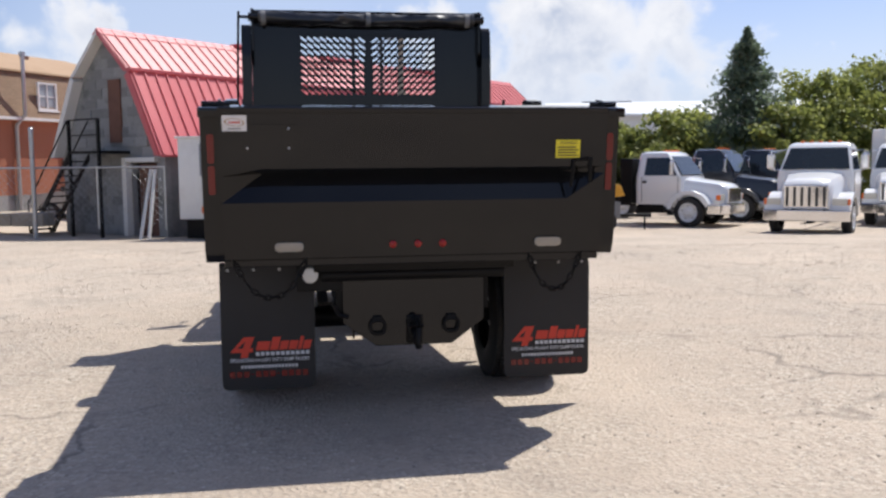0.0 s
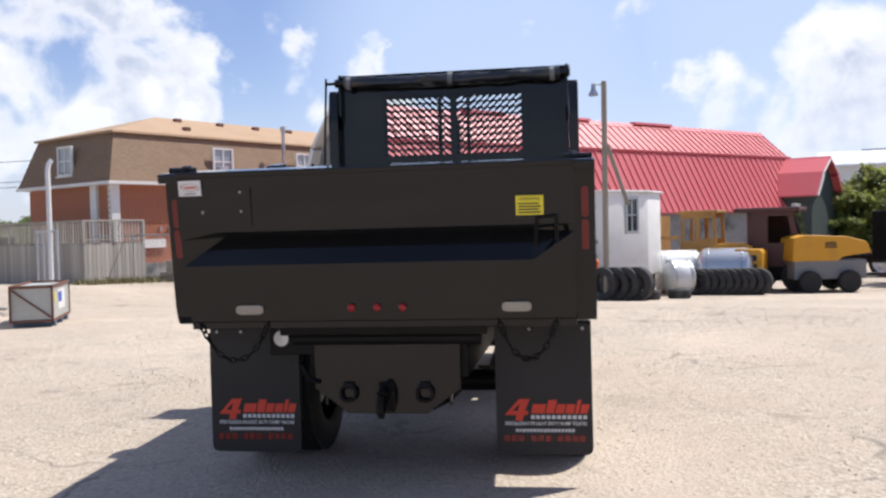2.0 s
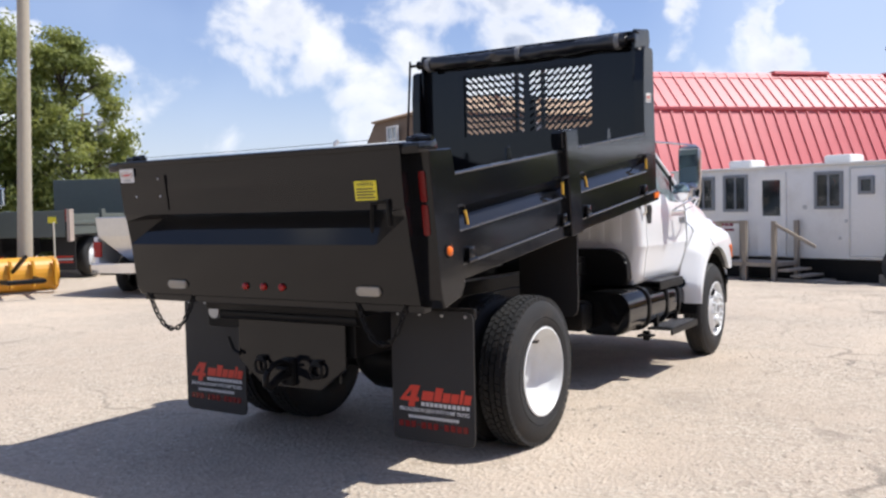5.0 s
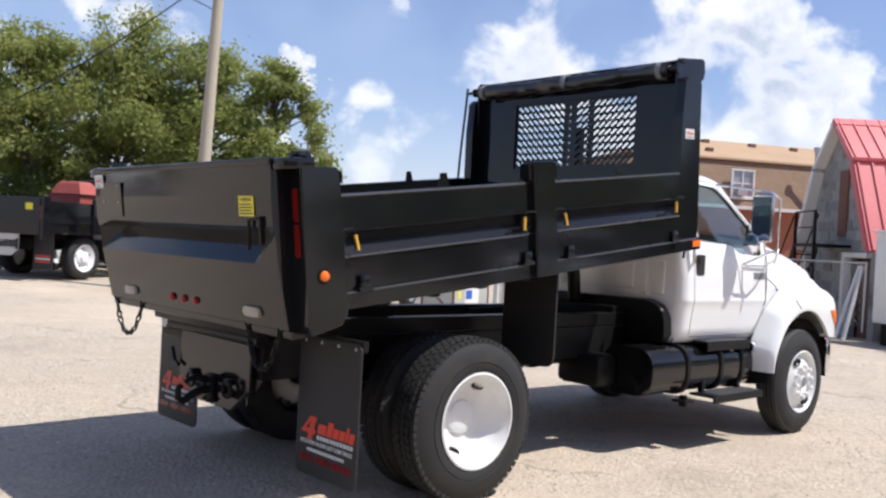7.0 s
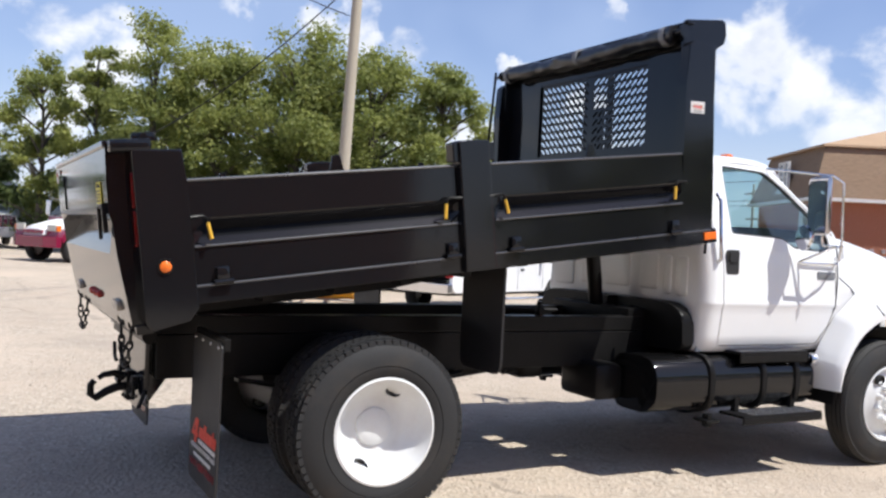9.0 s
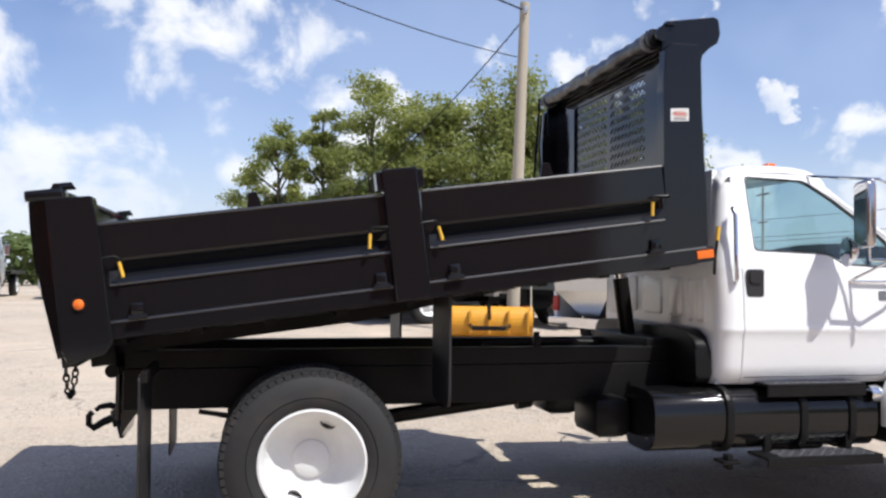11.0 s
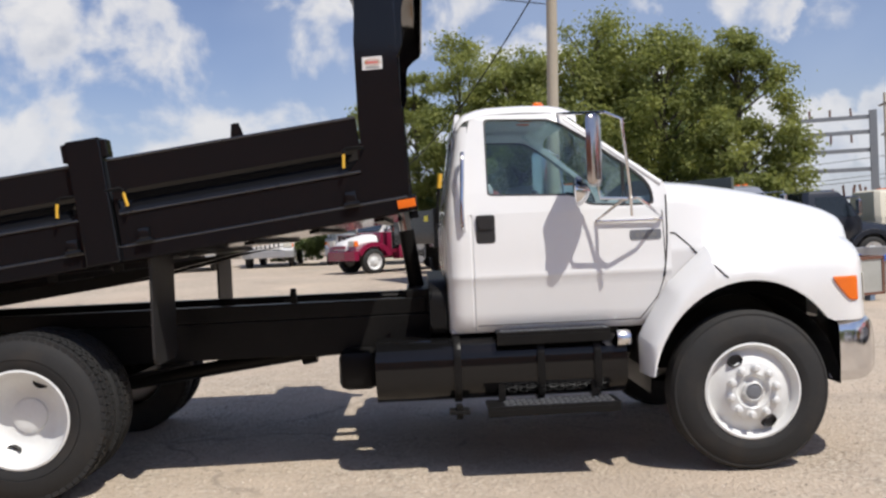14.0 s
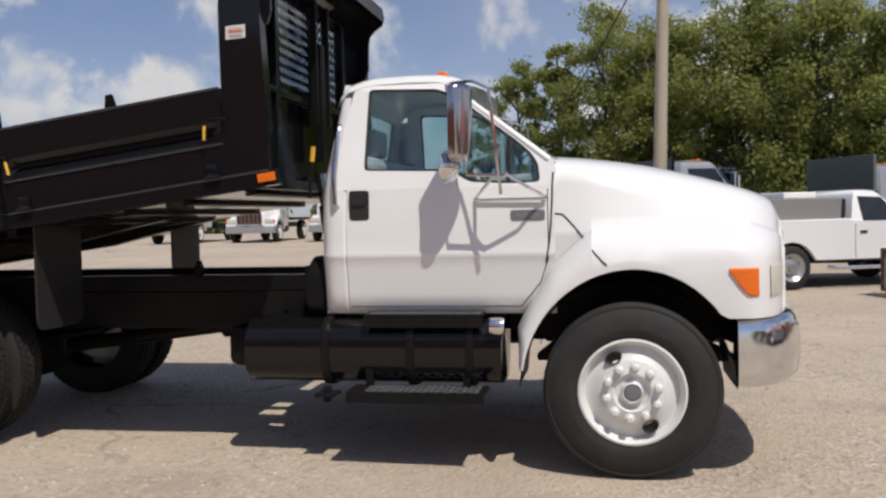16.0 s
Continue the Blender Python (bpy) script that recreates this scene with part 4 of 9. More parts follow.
    for (y0, z0), (y1, z1) in zip(eaves, eaves[1:]):
        for k in range(4):
            y, z = y0 + (y1 - y0) * k / 4, z0 + (z1 - z0) * k / 4
            row = []
            for q in [-1, -0.995, -0.98, -0.95, -0.90] + [i / 8 for i in range(-7, 8)] + [0.90, 0.95, 0.98, 0.995, 1]:
                w = half_width(z - 0.035) + 0.004
                side = abs(q)
                drop = 0.026 * side ** 2.5 + 0.048 * max(0.0, (side - 0.86) / 0.14) ** 3
                bend = 0.06 * (1 - side ** 2) * step((y - 3.0) / 0.25)
                row.append(Vector((w * q, y + bend, z + 0.036 - drop)))
            rows.append(row)
    loft(bm, rows, closed=False)
    part("roof", bm, WHITE, cab, "white cab roof", True)
    for x in (-0.42, -0.2, 0, 0.2, 0.42):
        bm = bmesh.new()
        prism(bm, [(2.99, 2.208), (3.09, 2.200), (3.07, 2.246), (3.02, 2.250)], "x", x - 0.04, x + 0.04, 0.01)
        part("marker_lamp", bm, AMBER, cab, "amber roof marker lamp")
    # windscreen
    bm = bmesh.new()
    rows = []
    for k in range(6):
        t = k / 5
        z = 1.62 + 0.53 * t
        y = 3.80 - 0.66 * t
        hw = 0.87 - 0.16 * t
        rows.append([Vector((hw * q, y - 0.10 * abs(q) ** 2.5, z)) for q in [i / 8 - 1 for i in range(17)]])
    loft(bm, rows, closed=False)
    pane = part("windscreen", bm, GLASS, cab, "tinted windscreen glass", True)
    pane.visible_shadow = False
    for s in (1, -1):
        bm = bmesh.new()
        tube(bm, [(s * (0.872 - 0.135 * t), 3.715 - 0.56 * t, 1.660 + 0.435 * t) for t in [k / 6 for k in range(7)]], 0.021, 10)
        part("windscreen_pillar", bm, WHITE, cab, "", True)
    # pressed panels of the back wall
    for x, w, z0, z1 in ((-0.68, 0.13, 1.17, 1.46), (-0.36, 0.10, 1.20, 1.47), (0.0, 0.15, 1.20, 1.47), (0.36, 0.10, 1.20, 1.47), (0.56, 0.035, 1.17, 1.46), (0.70, 0.06, 1.17, 1.46)):
        bm = bmesh.new()
        o = rounded([(x - w, z0), (x + w, z0), (x + w, z1), (x - w, z1)], 0.03, 3)
        rings = [[Vector((x + (u - x) * k, y, (z0 + z1) / 2 + (v - (z0 + z1) / 2) * k)) for u, v in o] for k, y in ((1.0, 2.3865), (0.93, 2.377), (0.9, 2.376))]
        loft(bm, rings)
        part("pressed_panel", bm, WHITE, cab, "", True)
    # inside
    bm = bmesh.new()
    box(bm, -0.80, 0.80, 2.62, 3.08, 1.02, 1.22, 0.05)
    box(bm, -0.80, 0.80, 2.56, 2.70, 1.18, 1.72, 0.05)
    for x in (-0.45, 0.45):
        box(bm, x - 0.13, x + 0.13, 2.58, 2.66, 1.73, 1.90, 0.03)
    part("bench_seat", bm, INTERIOR, cab, "grey bench seat with headrests")
    bm = bmesh.new()
    prism(bm, [(3.35, 1.25), (3.32, 1.50), (3.40, 1.575), (3.68, 1.60), (3.68, 1.1)], "x", -0.85, 0.85, 0.02)
    part("dashboard", bm, INTERIOR, cab, "dark dashboard")
    bm = bmesh.new()
    c = Vector((-0.42, 3.20, 1.52))
    m = Matrix.Translation(c) @ Matrix.Rotation(radians(-62), 4, "X")
    tube(bm, [m @ Vector((0.21 * math.cos(a), 0.21 * math.sin(a), 0)) for a in [2 * math.pi * k / 28 for k in range(28)]], 0.014, 8, closed=True)
    for a in (0.3, 2.84, 4.71):
        tube(bm, [m @ Vector((0.21 * math.cos(a), 0.21 * math.sin(a), 0)), m @ Vector((0, 0, -0.03))], 0.012, 6)
    tube(bm, [m @ Vector((0, 0, -0.02)), m @ Vector((0, 0, -0.25))], 0.03, 10)
    part("steering_wheel", bm, INTERIOR, cab, "grey steering wheel", True)
    # back of the cab: exhaust and air pipe
    bm = bmesh.new()
    prism(bm, rounded([(-0.86, 0.80), (0.86, 0.80), (0.84, 1.06), (0.70, 1.13), (-0.70, 1.13), (-0.84, 1.06)], 0.06), "y", 2.27, 2.375, 0.02)
    part("heat_shield", bm, CHASSIS, cab)



build_cab()


# ---- hood and fenders
def arch(y):
    """Lower lip of the fender along the wheel opening."""
    c, r = 4.160, 0.600 if y < 4.160 else 0.570
    if y < 3.56:
        return 0.52
    d = (y - c) / r
    if abs(d) < 1:
        return max(0.52 if y < c else 0.80, 0.40 + 0.66 * (1 - d * d) ** 0.5)
    return 0.52 if y < c else 0.80


def fender_x(y):
    """Half width of the flank: flat behind y 3.94, where the fender's own band lies on it, flared ahead of it."""
    return 0.925 if y < 3.94 else 1.13


def hood_section(y):
    """Half cross-section of hood and fender at y: (x, z) from the middle out and down to the lip."""
    t = (y - 3.50) / 1.5
    ztop = 1.695 - 0.02 * t - 0.275 * max(0, t) ** 2.0 - 0.10 * max(0.0, (y - 4.935) / 0.10) ** 2
    flare = step((y - 3.50) / 0.30)
    front = max(0.0, (y - 4.68) / 0.36)
    plan = math.sqrt(max(0.25, 1 - front ** 2.6))
    belly = (0.935 + 0.03 * step((y - 3.70) / 0.3)) * plan ** 0.8
    lip = arch(y)
    crown = max(1.22 - 0.06 * (1 - flare) - 0.05 * front, lip + 0.05)
    sq = 1 - step((y - 3.72) / 0.55)
    pts = [(0, ztop + 0.03), (0.27, ztop + 0.026), (0.52, ztop + 0.012), (0.67 + 0.02 * sq, ztop - 0.006), (0.77 + 0.05 * sq, ztop - 0.03 + 0.008 * sq), (0.86 + 0.05 * sq, ztop - 0.085 + 0.02 * sq), (0.915 + 0.04 * sq, ztop - 0.18 + 0.03 * sq),
           (0.95, max(crown + 0.12, ztop - 0.33)), (1.0, crown + 0.05)]
    pts = [(x * belly, z) for x, z in pts]
    w0, w1, w2, w3 = [max(belly, fender_x(y) * plan)] * 4
    wide = w3
    pts += [(belly + (w0 - belly) * 0.45, crown + 0.015), (belly + (w1 - belly) * 0.85, crown - 0.04), (w2, crown - 0.115), ((w2 + w3) / 2 + 0.003, max(lip + 0.05, crown - 0.22)), (w3 + 0.006, lip + 0.02), (w3 + 0.004, lip)]
    out, last = [], 99
    for x, z in pts:
        last = max(lip, min(z, last))
        out.append((x, last))
    out.append((wide - 0.03, lip + 0.004))
    return out


def hood_x(y, z):
    """How far out the hood or fender reaches at y and height z."""
    sec = hood_section(y)[:-1]
    for (x0, z0), (x1, z1) in zip(sec, sec[1:]):
        if z1 <= z <= z0 and z0 > z1:
            return x0 + (x1 - x0) * (z0 - z) / (z0 - z1)
    return sec[-1][0]


def build_hood():
    ys = [3.712, 3.735, 3.76, 3.80, 3.85, 3.90, 3.939] + [3.9425 + 0.0475 * k for k in range(14)] + [4.60, 4.64, 4.68, 4.72, 4.76, 4.80, 4.84, 4.88, 4.92, 4.95, 4.98, 5.002, 5.02]
    bm = bmesh.new()
    rows = []
    for y in ys:
        sec = hood_section(y)
        rows.append([Vector((x, y, z)) for x, z in sec[::-1]] + [Vector((-x, y, z)) for x, z in sec[1:]])
    loft(bm, rows, closed=False)
    hood = part("hood", bm, WHITE, truck, "white sloping hood with flared fenders", True)
    for sd in (1, -1):
        bm = bmesh.new()
        outer = [(3.530, 0.52), (3.526, 0.73), (3.560, 0.80), (3.644, 0.94), (3.711, 1.054), (3.824, 1.160), (3.943, 1.270)]
        lips = [0.183, 0.42, 0.52, 0.72, 0.88, 1.05, 1.212]
        tails = []
        for i in range(25):
            j, q = min(5, i // 4), i / 4 - min(5, i // 4)
            (ya, za), (yb, zb) = outer[j], outer[j + 1]
            edge = Vector((ya + (yb - ya) * q, za + (zb - za) * q))
            phi = lips[j] + (lips[j + 1] - lips[j]) * q
            lip = Vector((4.16 - 0.6 * math.cos(phi), 0.40 + 0.66 * math.sin(phi)))
            w = step((i - 8) / 16)
            row = []
            for u in (0.0, 0.08, 0.2, 0.36, 0.55, 0.78, 0.96, 1.0):
                p = edge.lerp(lip, u)
                free = 0.915 + 0.222 * (1 - (1 - min(1, u * 1.25)) ** 2.2) - (0.006 if u == 1.0 else 0)
                joined = hood_x(3.943, 1.270 + (0.995 - 1.270) * u) + 0.001
                row.append(Vector((sd * (free + (joined - free) * w), p.x, p.y)))
            row.append(Vector((sd * (row[-1].x * sd - 0.03), lip.x, lip.y + 0.004)))
            tails.append(row)
        loft(bm, tails, closed=False)
        part("fender_tail", bm, WHITE, hood, "white rear end of the fender", True)
        bm = bmesh.new()
        rows = []
        for k in range(15):
            a = math.pi * k / 14
            rows.append([Vector((sd * x, 4.115 - 0.57 * math.cos(a), 0.42 + 0.57 * math.sin(a))) for x in (0.50, 1.09)])
        loft(bm, rows, closed=False)
        part("arch_liner", bm, CHASSIS, hood, "black wheel arch liner")
        bm = bmesh.new()
        box(bm, sd * 0.48, sd * 0.50, 3.5, 4.75, 0.6, 1.3)
        part("inner_guard", bm, CHASSIS, hood, "black inner wheel guard")
        for line in (((3.715, 1.365), (3.785, 1.355), (3.85, 1.285), (3.915, 1.205), (3.96, 1.145), (4.00, 1.10), (4.03, 1.075)),):
            bm = bmesh.new()
            pts = []
            for (y0, z0), (y1, z1) in zip(line, line[1:]):
                for k in range(4):
                    y, z = y0 + (y1 - y0) * k / 4, z0 + (z1 - z0) * k / 4
                    pts.append((sd * (hood_x(y, z) + 0.0005), y, z))
            tube(bm, pts, 0.005, 6)
            part("hood_seam", bm, INKBLACK, hood, "dark joint line")
        bm = bmesh.new()
        line = [(3.742, 1.70), (3.738, 1.62), (3.732, 1.52), (3.728, 1.40), (3.722, 1.30), (3.712, 1.20), (3.698, 1.12), (3.690, 1.08)]
        pts = []
        for (y0, z0), (y1, z1) in zip(line, line[1:]):
            for k in range(3):
                y, z = y0 + (y1 - y0) * k / 3, z0 + (z1 - z0) * k / 3
                pts.append((sd * (max(hood_x(max(y, 3.714), z), half_width(z) if z < 1.62 else 0) + 0.002), y, z))
        tube(bm, pts, 0.0048, 6)
        part("cowl_seam", bm, INKBLACK, hood, "dark joint line between door and hood")
        # wrap-around amber lamp and headlamp
        def lens(name, y0, y1, z0, z1, mat, label, cut):
            bm = bmesh.new()
            rows = []
            for k in range(9):
                y = y0 + (y1 - y0) * k / 8
                zl = z0 + cut * max(0, 1 - (y - y0) / 0.10) ** 1.2 * (z1 - z0)
                rows.append([Vector((sd * (hood_x(y, z) + q), y, z)) for q, z in ((0.004, zl), (0.012, zl + 0.008), (0.012, z1 - 0.008), (0.004, z1), (-0.03, z1), (-0.03, zl))])
            loft(bm, rows)
            part(name, bm, mat, hood, label, True)
        lens("turn_lamp", 4.642, 4.79, 0.915, 1.06, AMBER, "amber wrap-around turn lamp", 0.86)
        lens("headlamp", 4.86, 5.005, 0.90, 1.07, CLEARLENS, "clear wrap-around headlamp", 0.0)
    bm = bmesh.new()
    box(bm, -0.46, 0.46, 4.92, 5.025, 0.72, 1.30, 0.03)
    part("nose_panel", bm, WHITE, hood, "white front panel")
    bm = bmesh.new()
    box(bm, -0.40, 0.40, 5.021, 5.041, 0.80, 1.24, 0.01)
    grille = part("grille", bm, CHROME, truck, "chrome grille")
    for k in range(5):
        bm = bmesh.new()
        box(bm, -0.35, 0.35, 5.038, 5.049, 0.84 + 0.075 * k, 0.885 + 0.075 * k, 0.004)
        part("grille_bar", bm, INKBLACK, grille)
    bm = bmesh.new()
    rows = []
    for z, d in ((0.435, 0.03), (0.455, 0.006), (0.50, -0.006), (0.62, -0.012), (0.72, -0.004), (0.765, 0.012), (0.79, 0.035), (0.80, 0.075)):
        half = [(0, 5.12 - d), (0.4, 5.105 - d), (0.7, 5.06 - d), (0.88, 4.99 - d), (0.99, 4.912 - d), (1.05 - d * 0.5, 4.845 - d * 0.5), (1.075 - d * 0.5, 4.77), (1.08 - d * 0.5, 4.69)]
        rows.append([Vector((x, y, z)) for x, y in half] + [Vector((x, y, z)) for x, y in [(0.95, 4.68), (0.92, 4.78), (0.0, 4.98)]])
    for sgn in (1, -1):
        loft(bm, [[Vector((sgn * p.x, p.y, p.z)) for p in r] for r in rows], closed=True)
    part("front_bumper", bm, CHROME, truck, "chrome front bumper", True)


build_hood()


def mirrors():
    for s in (1, -1):
        turn = Matrix.Translation((s * 1.125, 3.265, 0)) @ Matrix.Rotation(radians(-16 * s), 4, "Z")
        bm = bmesh.new()
        rings = []
        for z, q in ((1.650, 0.55), (1.656, 0.80), (1.668, 0.95), (1.69, 1.0), (2.03, 1.0), (2.05, 0.95), (2.062, 0.80), (2.068, 0.55)):
            arc = [(0.108 * math.cos(math.pi * k / 10), -0.022 + 0.066 * math.sin(math.pi * k / 10) ** 0.8) for k in range(11)]
            rings.append([Vector((x * q, y * q, z)) for x, y in arc + [(-0.108, -0.034), (0.108, -0.034)]])
        loft(bm, rings)
        bmesh.ops.transform(bm, verts=bm.verts[:], matrix=turn)
        head = part("wing_mirror", bm, MIRRORBACK, truck, "tall chrome wing mirror on tube arms", True)
        bm = bmesh.new()
        box(bm, -0.094, 0.094, -0.036, -0.031, 1.68, 2.035, 0.002)
        bmesh.ops.transform(bm, verts=bm.verts[:], matrix=turn)
        part("mirror_glass", bm, MIRROR, head, "silvered mirror glass")
        bm = bmesh.new()
        lathe(bm, [(-0.07, 0.001), (-0.067, 0.085), (-0.058, 0.095), (-0.03, 0.080), (0.0, 0.045), (0.015, 0.015)], (-0.03 * s, -0.05, 1.628), "y", 24)
        bmesh.ops.transform(bm, verts=bm.verts[:], matrix=turn)
        part("convex_mirror", bm, CHROME, head, "round chrome convex mirror", True)
        bm = bmesh.new()
        for pts in ([(0.74, 3.12, 2.13), (1.08, 3.28, 2.085), (1.16, 3.33, 2.075), (1.18, 3.42, 2.03), (1.16, 3.46, 1.62), (1.13, 3.47, 1.47)],
                    [(0.93, 3.30, 1.45), (1.10, 3.42, 1.56), (1.14, 3.50, 1.58), (1.05, 3.62, 1.50), (0.93, 3.70, 1.455)],
                    [(0.94, 3.30, 1.445), (0.945, 3.70, 1.445)],
                    [(1.13, 3.28, 1.66), (1.13, 3.29, 1.58), (1.13, 3.50, 1.57)]):
            tube(bm, [(s * x, y, z) for x, y, z in pts], 0.0092, 8)
        part("mirror_arm", bm, CHROME, head, "bent chrome tube arm", True)


mirrors()


# ---- dump body
def build_body():
    bm = bmesh.new()
    box(bm, -1.14, 1.14, 0.05, 3.50, -0.01, 0.05)
    body = bed_part("dump_body", bm, BLACK, truck, "glossy black steel dump body, raised at the front")
    for k in range(9):
        y = 0.25 + 0.39 * k
        bm = bmesh.new()
        box(bm, -1.0, 1.0, y - 0.03, y + 0.03, -0.05 if y < 2.2 else -0.03, -0.012)
        bed_part("cross_member", bm, CHASSIS, body)
    for s in (1, -1):
        bm = bmesh.new()
        prism(bm, [(0.10, -0.052), (2.60, -0.052), (2.30, -0.068), (1.60, -0.13), (0.10, -0.13)], "x", s * 0.36, s * 0.47)
        bed_part("body_sill", bm, CHASSIS, body)
    bm = bmesh.new()
    box(bm, -0.6, 0.6, 0.02, 0.16, -0.18, -0.03, 0.01)
    tube(bm, [(-0.55, 0.12, -0.22), (0.55, 0.12, -0.22)], 0.04, 12)
    bed_part("hinge", bm, CHASSIS, body, "", True)
    top, gt, gm, gb = 0.585, 0.40, 0.338, 0.268
    for s in (1, -1):
        # bottom rail
        bm = bmesh.new()
        prism(bm, [(s * 1.08, -0.005), (s * 1.162, -0.005), (s * 1.162, 0.075), (s * 1.15, 0.088), (s * 1.08, 0.088)], "y", 0.20, 3.61, 0.004)
        bed_part("bottom_rail", bm, BLACK, body, "")
        bm = bmesh.new()
        tube(bm, [(s * 1.160, 0.22, 0.080), (s * 1.160, 3.56, 0.080)], 0.008, 8)
        bed_part("rail_edge", bm, GLINT, body)
        for y0, y1, panel in ((0.235, 1.735, "rear"), (1.905, 3.34, "front")):
            bm = bmesh.new()
            # fold-down panel: pressed with one long groove whose ends taper out
            levels = [(0.092, 0), (gb, 0), (gm, 1), (gt, 0), (top - 0.012, 0), (top, -0.012)]
            ysp = [y0, y0 + 0.02, y0 + 0.09, (y0 + y1) / 2, y1 - 0.09, y1 - 0.02, y1]
            rows = []
            for i, y in enumerate(ysp):
                d = 0.0 if i in (0, 1, 5, 6) else 0.053
                row = []
                for z, g in levels:
                    x = SIDE - (d if g == 1 else 0) - (0.008 if z == top else 0)
                    row.append(Vector((s * x, y, z)))
                row += [Vector((s * (SIDE - 0.07), y, top)), Vector((s * (SIDE - 0.07), y, 0.092))]
                rows.append(row)
            loft(bm, rows, closed=True)
            side = bed_part("side_panel", bm, BLACK, truck, "glossy black fold-down side with a pressed groove")
            # sloping ledge under the groove
            bm = bmesh.new()
            tube(bm, [(s * (SIDE + 0.002), y0 + 0.02, gb), (s * (SIDE + 0.002), y1 - 0.02, gb)], 0.008, 8)
            tube(bm, [(s * (SIDE - 0.004), y0, top - 0.004), (s * (SIDE - 0.004), y1, top - 0.004)], 0.009, 8)
            bed_part("weld_bead", bm, GLINT, side)
            for y in (y0 + 0.14, y1 - 0.10):
                bm = bmesh.new()
                box(bm, s * (SIDE + 0.002), s * (SIDE + 0.028), y - 0.03, y + 0.03, 0.085, 0.165, 0.006)
                tube(bm, [(s * (SIDE + 0.022), y - 0.045, 0.092), (s * (SIDE + 0.022), y + 0.045, 0.092)], 0.014, 8)
                bed_part("side_hinge", bm, BLACK, side, "", True)
            bm = bmesh.new()
            for k in range(1):
                y = (y0 + y1) / 2 + 0.03
                prism(bm, [(y - 0.04, top), (y + 0.04, top), (y + 0.022, top + 0.085), (y - 0.022, top + 0.085)], "x", s * (SIDE - 0.05), s * (SIDE - 0.035), 0.003)
            bed_part("stake_tab", bm, BLACK, side, "small black lashing tab")
        # latch handles
        for y, d in ((0.317, -1), (1.600, 1), (1.978, -1), (3.242, 1)):
            bm = bmesh.new()
            tube(bm, [(s * (SIDE + 0.01), y + d * 0.12, 0.40), (s * (SIDE + 0.035), y + d * 0.10, 0.405), (s * (SIDE + 0.035), y + d * 0.02, 0.41), (s * (SIDE + 0.035), y, 0.395), (s * (SIDE + 0.035), y, 0.30)], 0.007, 8)
            latch = bed_part("latch_handle", bm, CHASSIS, truck, "bent latch rod with a yellow grip", True)
            bm = bmesh.new()
            tube(bm, [(s * (SIDE + 0.036), y, 0.378), (s * (SIDE + 0.040), y - d * 0.012, 0.30)], 0.0092, 10)
            bed_part("grip", bm, YELLOWGRIP, latch, "yellow plastic grip", True)
        # posts
        bm = bmesh.new()
        prism(bm, [(0.0, 0.735), (0.225, 0.725), (0.235, 0.60), (0.245, -0.02), (0.20, -0.075), (0.02, -0.105), (0.0, -0.05), (0.0, 0.0)], "x", s * 1.075, s * 1.205, 0.008)
        bed_part("rear_post", bm, BLACK, body, "wide black rear corner post")
        bm = bmesh.new()
        box(bm, s * 1.10, s * 1.20, 1.70, 1.895, -0.005, 0.715, 0.008)
        box(bm, s * 1.10, s * 1.185, 1.668, 1.705, 0.60, 0.705, 0.006)
        box(bm, s * 1.10, s * 1.185, 1.89, 1.93, 0.60, 0.700, 0.006)
        bed_part("side_post", bm, BLACK, body, "black side post")
        # flap ahead of the rear wheels
        bm = bmesh.new()
        prism(bm, rounded([(s * 0.62, 0.72), (s * 1.09, 0.72), (s * 1.09, 1.42), (s * 0.62, 1.42)], 0.08), "y", 0.65, 0.665)
        part("front_flap", bm, FLAP, body, "black rubber splash flap")
        # lamps of the corner
        for z in (0.548, 0.372):
            bm = bmesh.new()
            prism(bm, rounded([(s * 1.132, z - 0.082), (s * 1.170, z - 0.082), (s * 1.170, z + 0.082), (s * 1.132, z + 0.082)], 0.015), "y", -0.007, 0.004, 0.002)
            bed_part("tail_lamp", bm, LAMPRED, body, "tall red tail lamp")
        bm = bmesh.new()
        lathe(bm, [(s * 1.200, 0.040), (s * 1.210, 0.038), (s * 1.211, 0.026)], (0, 0.105, 0.19), "x", 24)
        ring = bed_part("lamp_ring", bm, CHASSIS, body, "", True)
        bm = bmesh.new()
        lathe(bm, [(s * 1.205, 0.028), (s * 1.216, 0.026), (s * 1.223, 0.014), (s * 1.225, 0.001)], (0, 0.105, 0.19), "x", 24)
        bed_part("side_lamp", bm, AMBER, body, "round amber side lamp", True)
        bm = bmesh.new()
        box(bm, s * 1.162, s * 1.172, 3.495, 3.60, 0.018, 0.066, 0.003)
        bed_part("side_reflector", bm, AMBER, body, "small orange side reflector")
        # head post: upright in the world, hooked forward at the top
        bm = bmesh.new()
        prism(bm, [(1.925, 1.62), (2.19, 1.60), (2.175, 1.90), (2.145, 2.45), (2.14, 2.80), (2.12, 2.835), (1.955, 2.835), (1.915, 2.80), (1.900, 2.55), (1.905, 2.10)],
              "x", s * 1.072, s * 1.157, 0.008)
        part("head_post", bm, BLACK, body, "black front post")
        bm = bmesh.new()
        hook = [(1.94, 2.60), (1.935, 2.955), (1.96, 2.985), (2.27, 3.030), (2.30, 3.015), (2.312, 2.93), (2.295, 2.875), (2.235, 2.835), (2.19, 2.795), (2.178, 2.74), (2.178, 2.53), (2.155, 2.47), (2.10, 2.44), (2.03, 2.46)]
        prism(bm, hook, "x", s * 1.045, s * 1.070, 0.004)
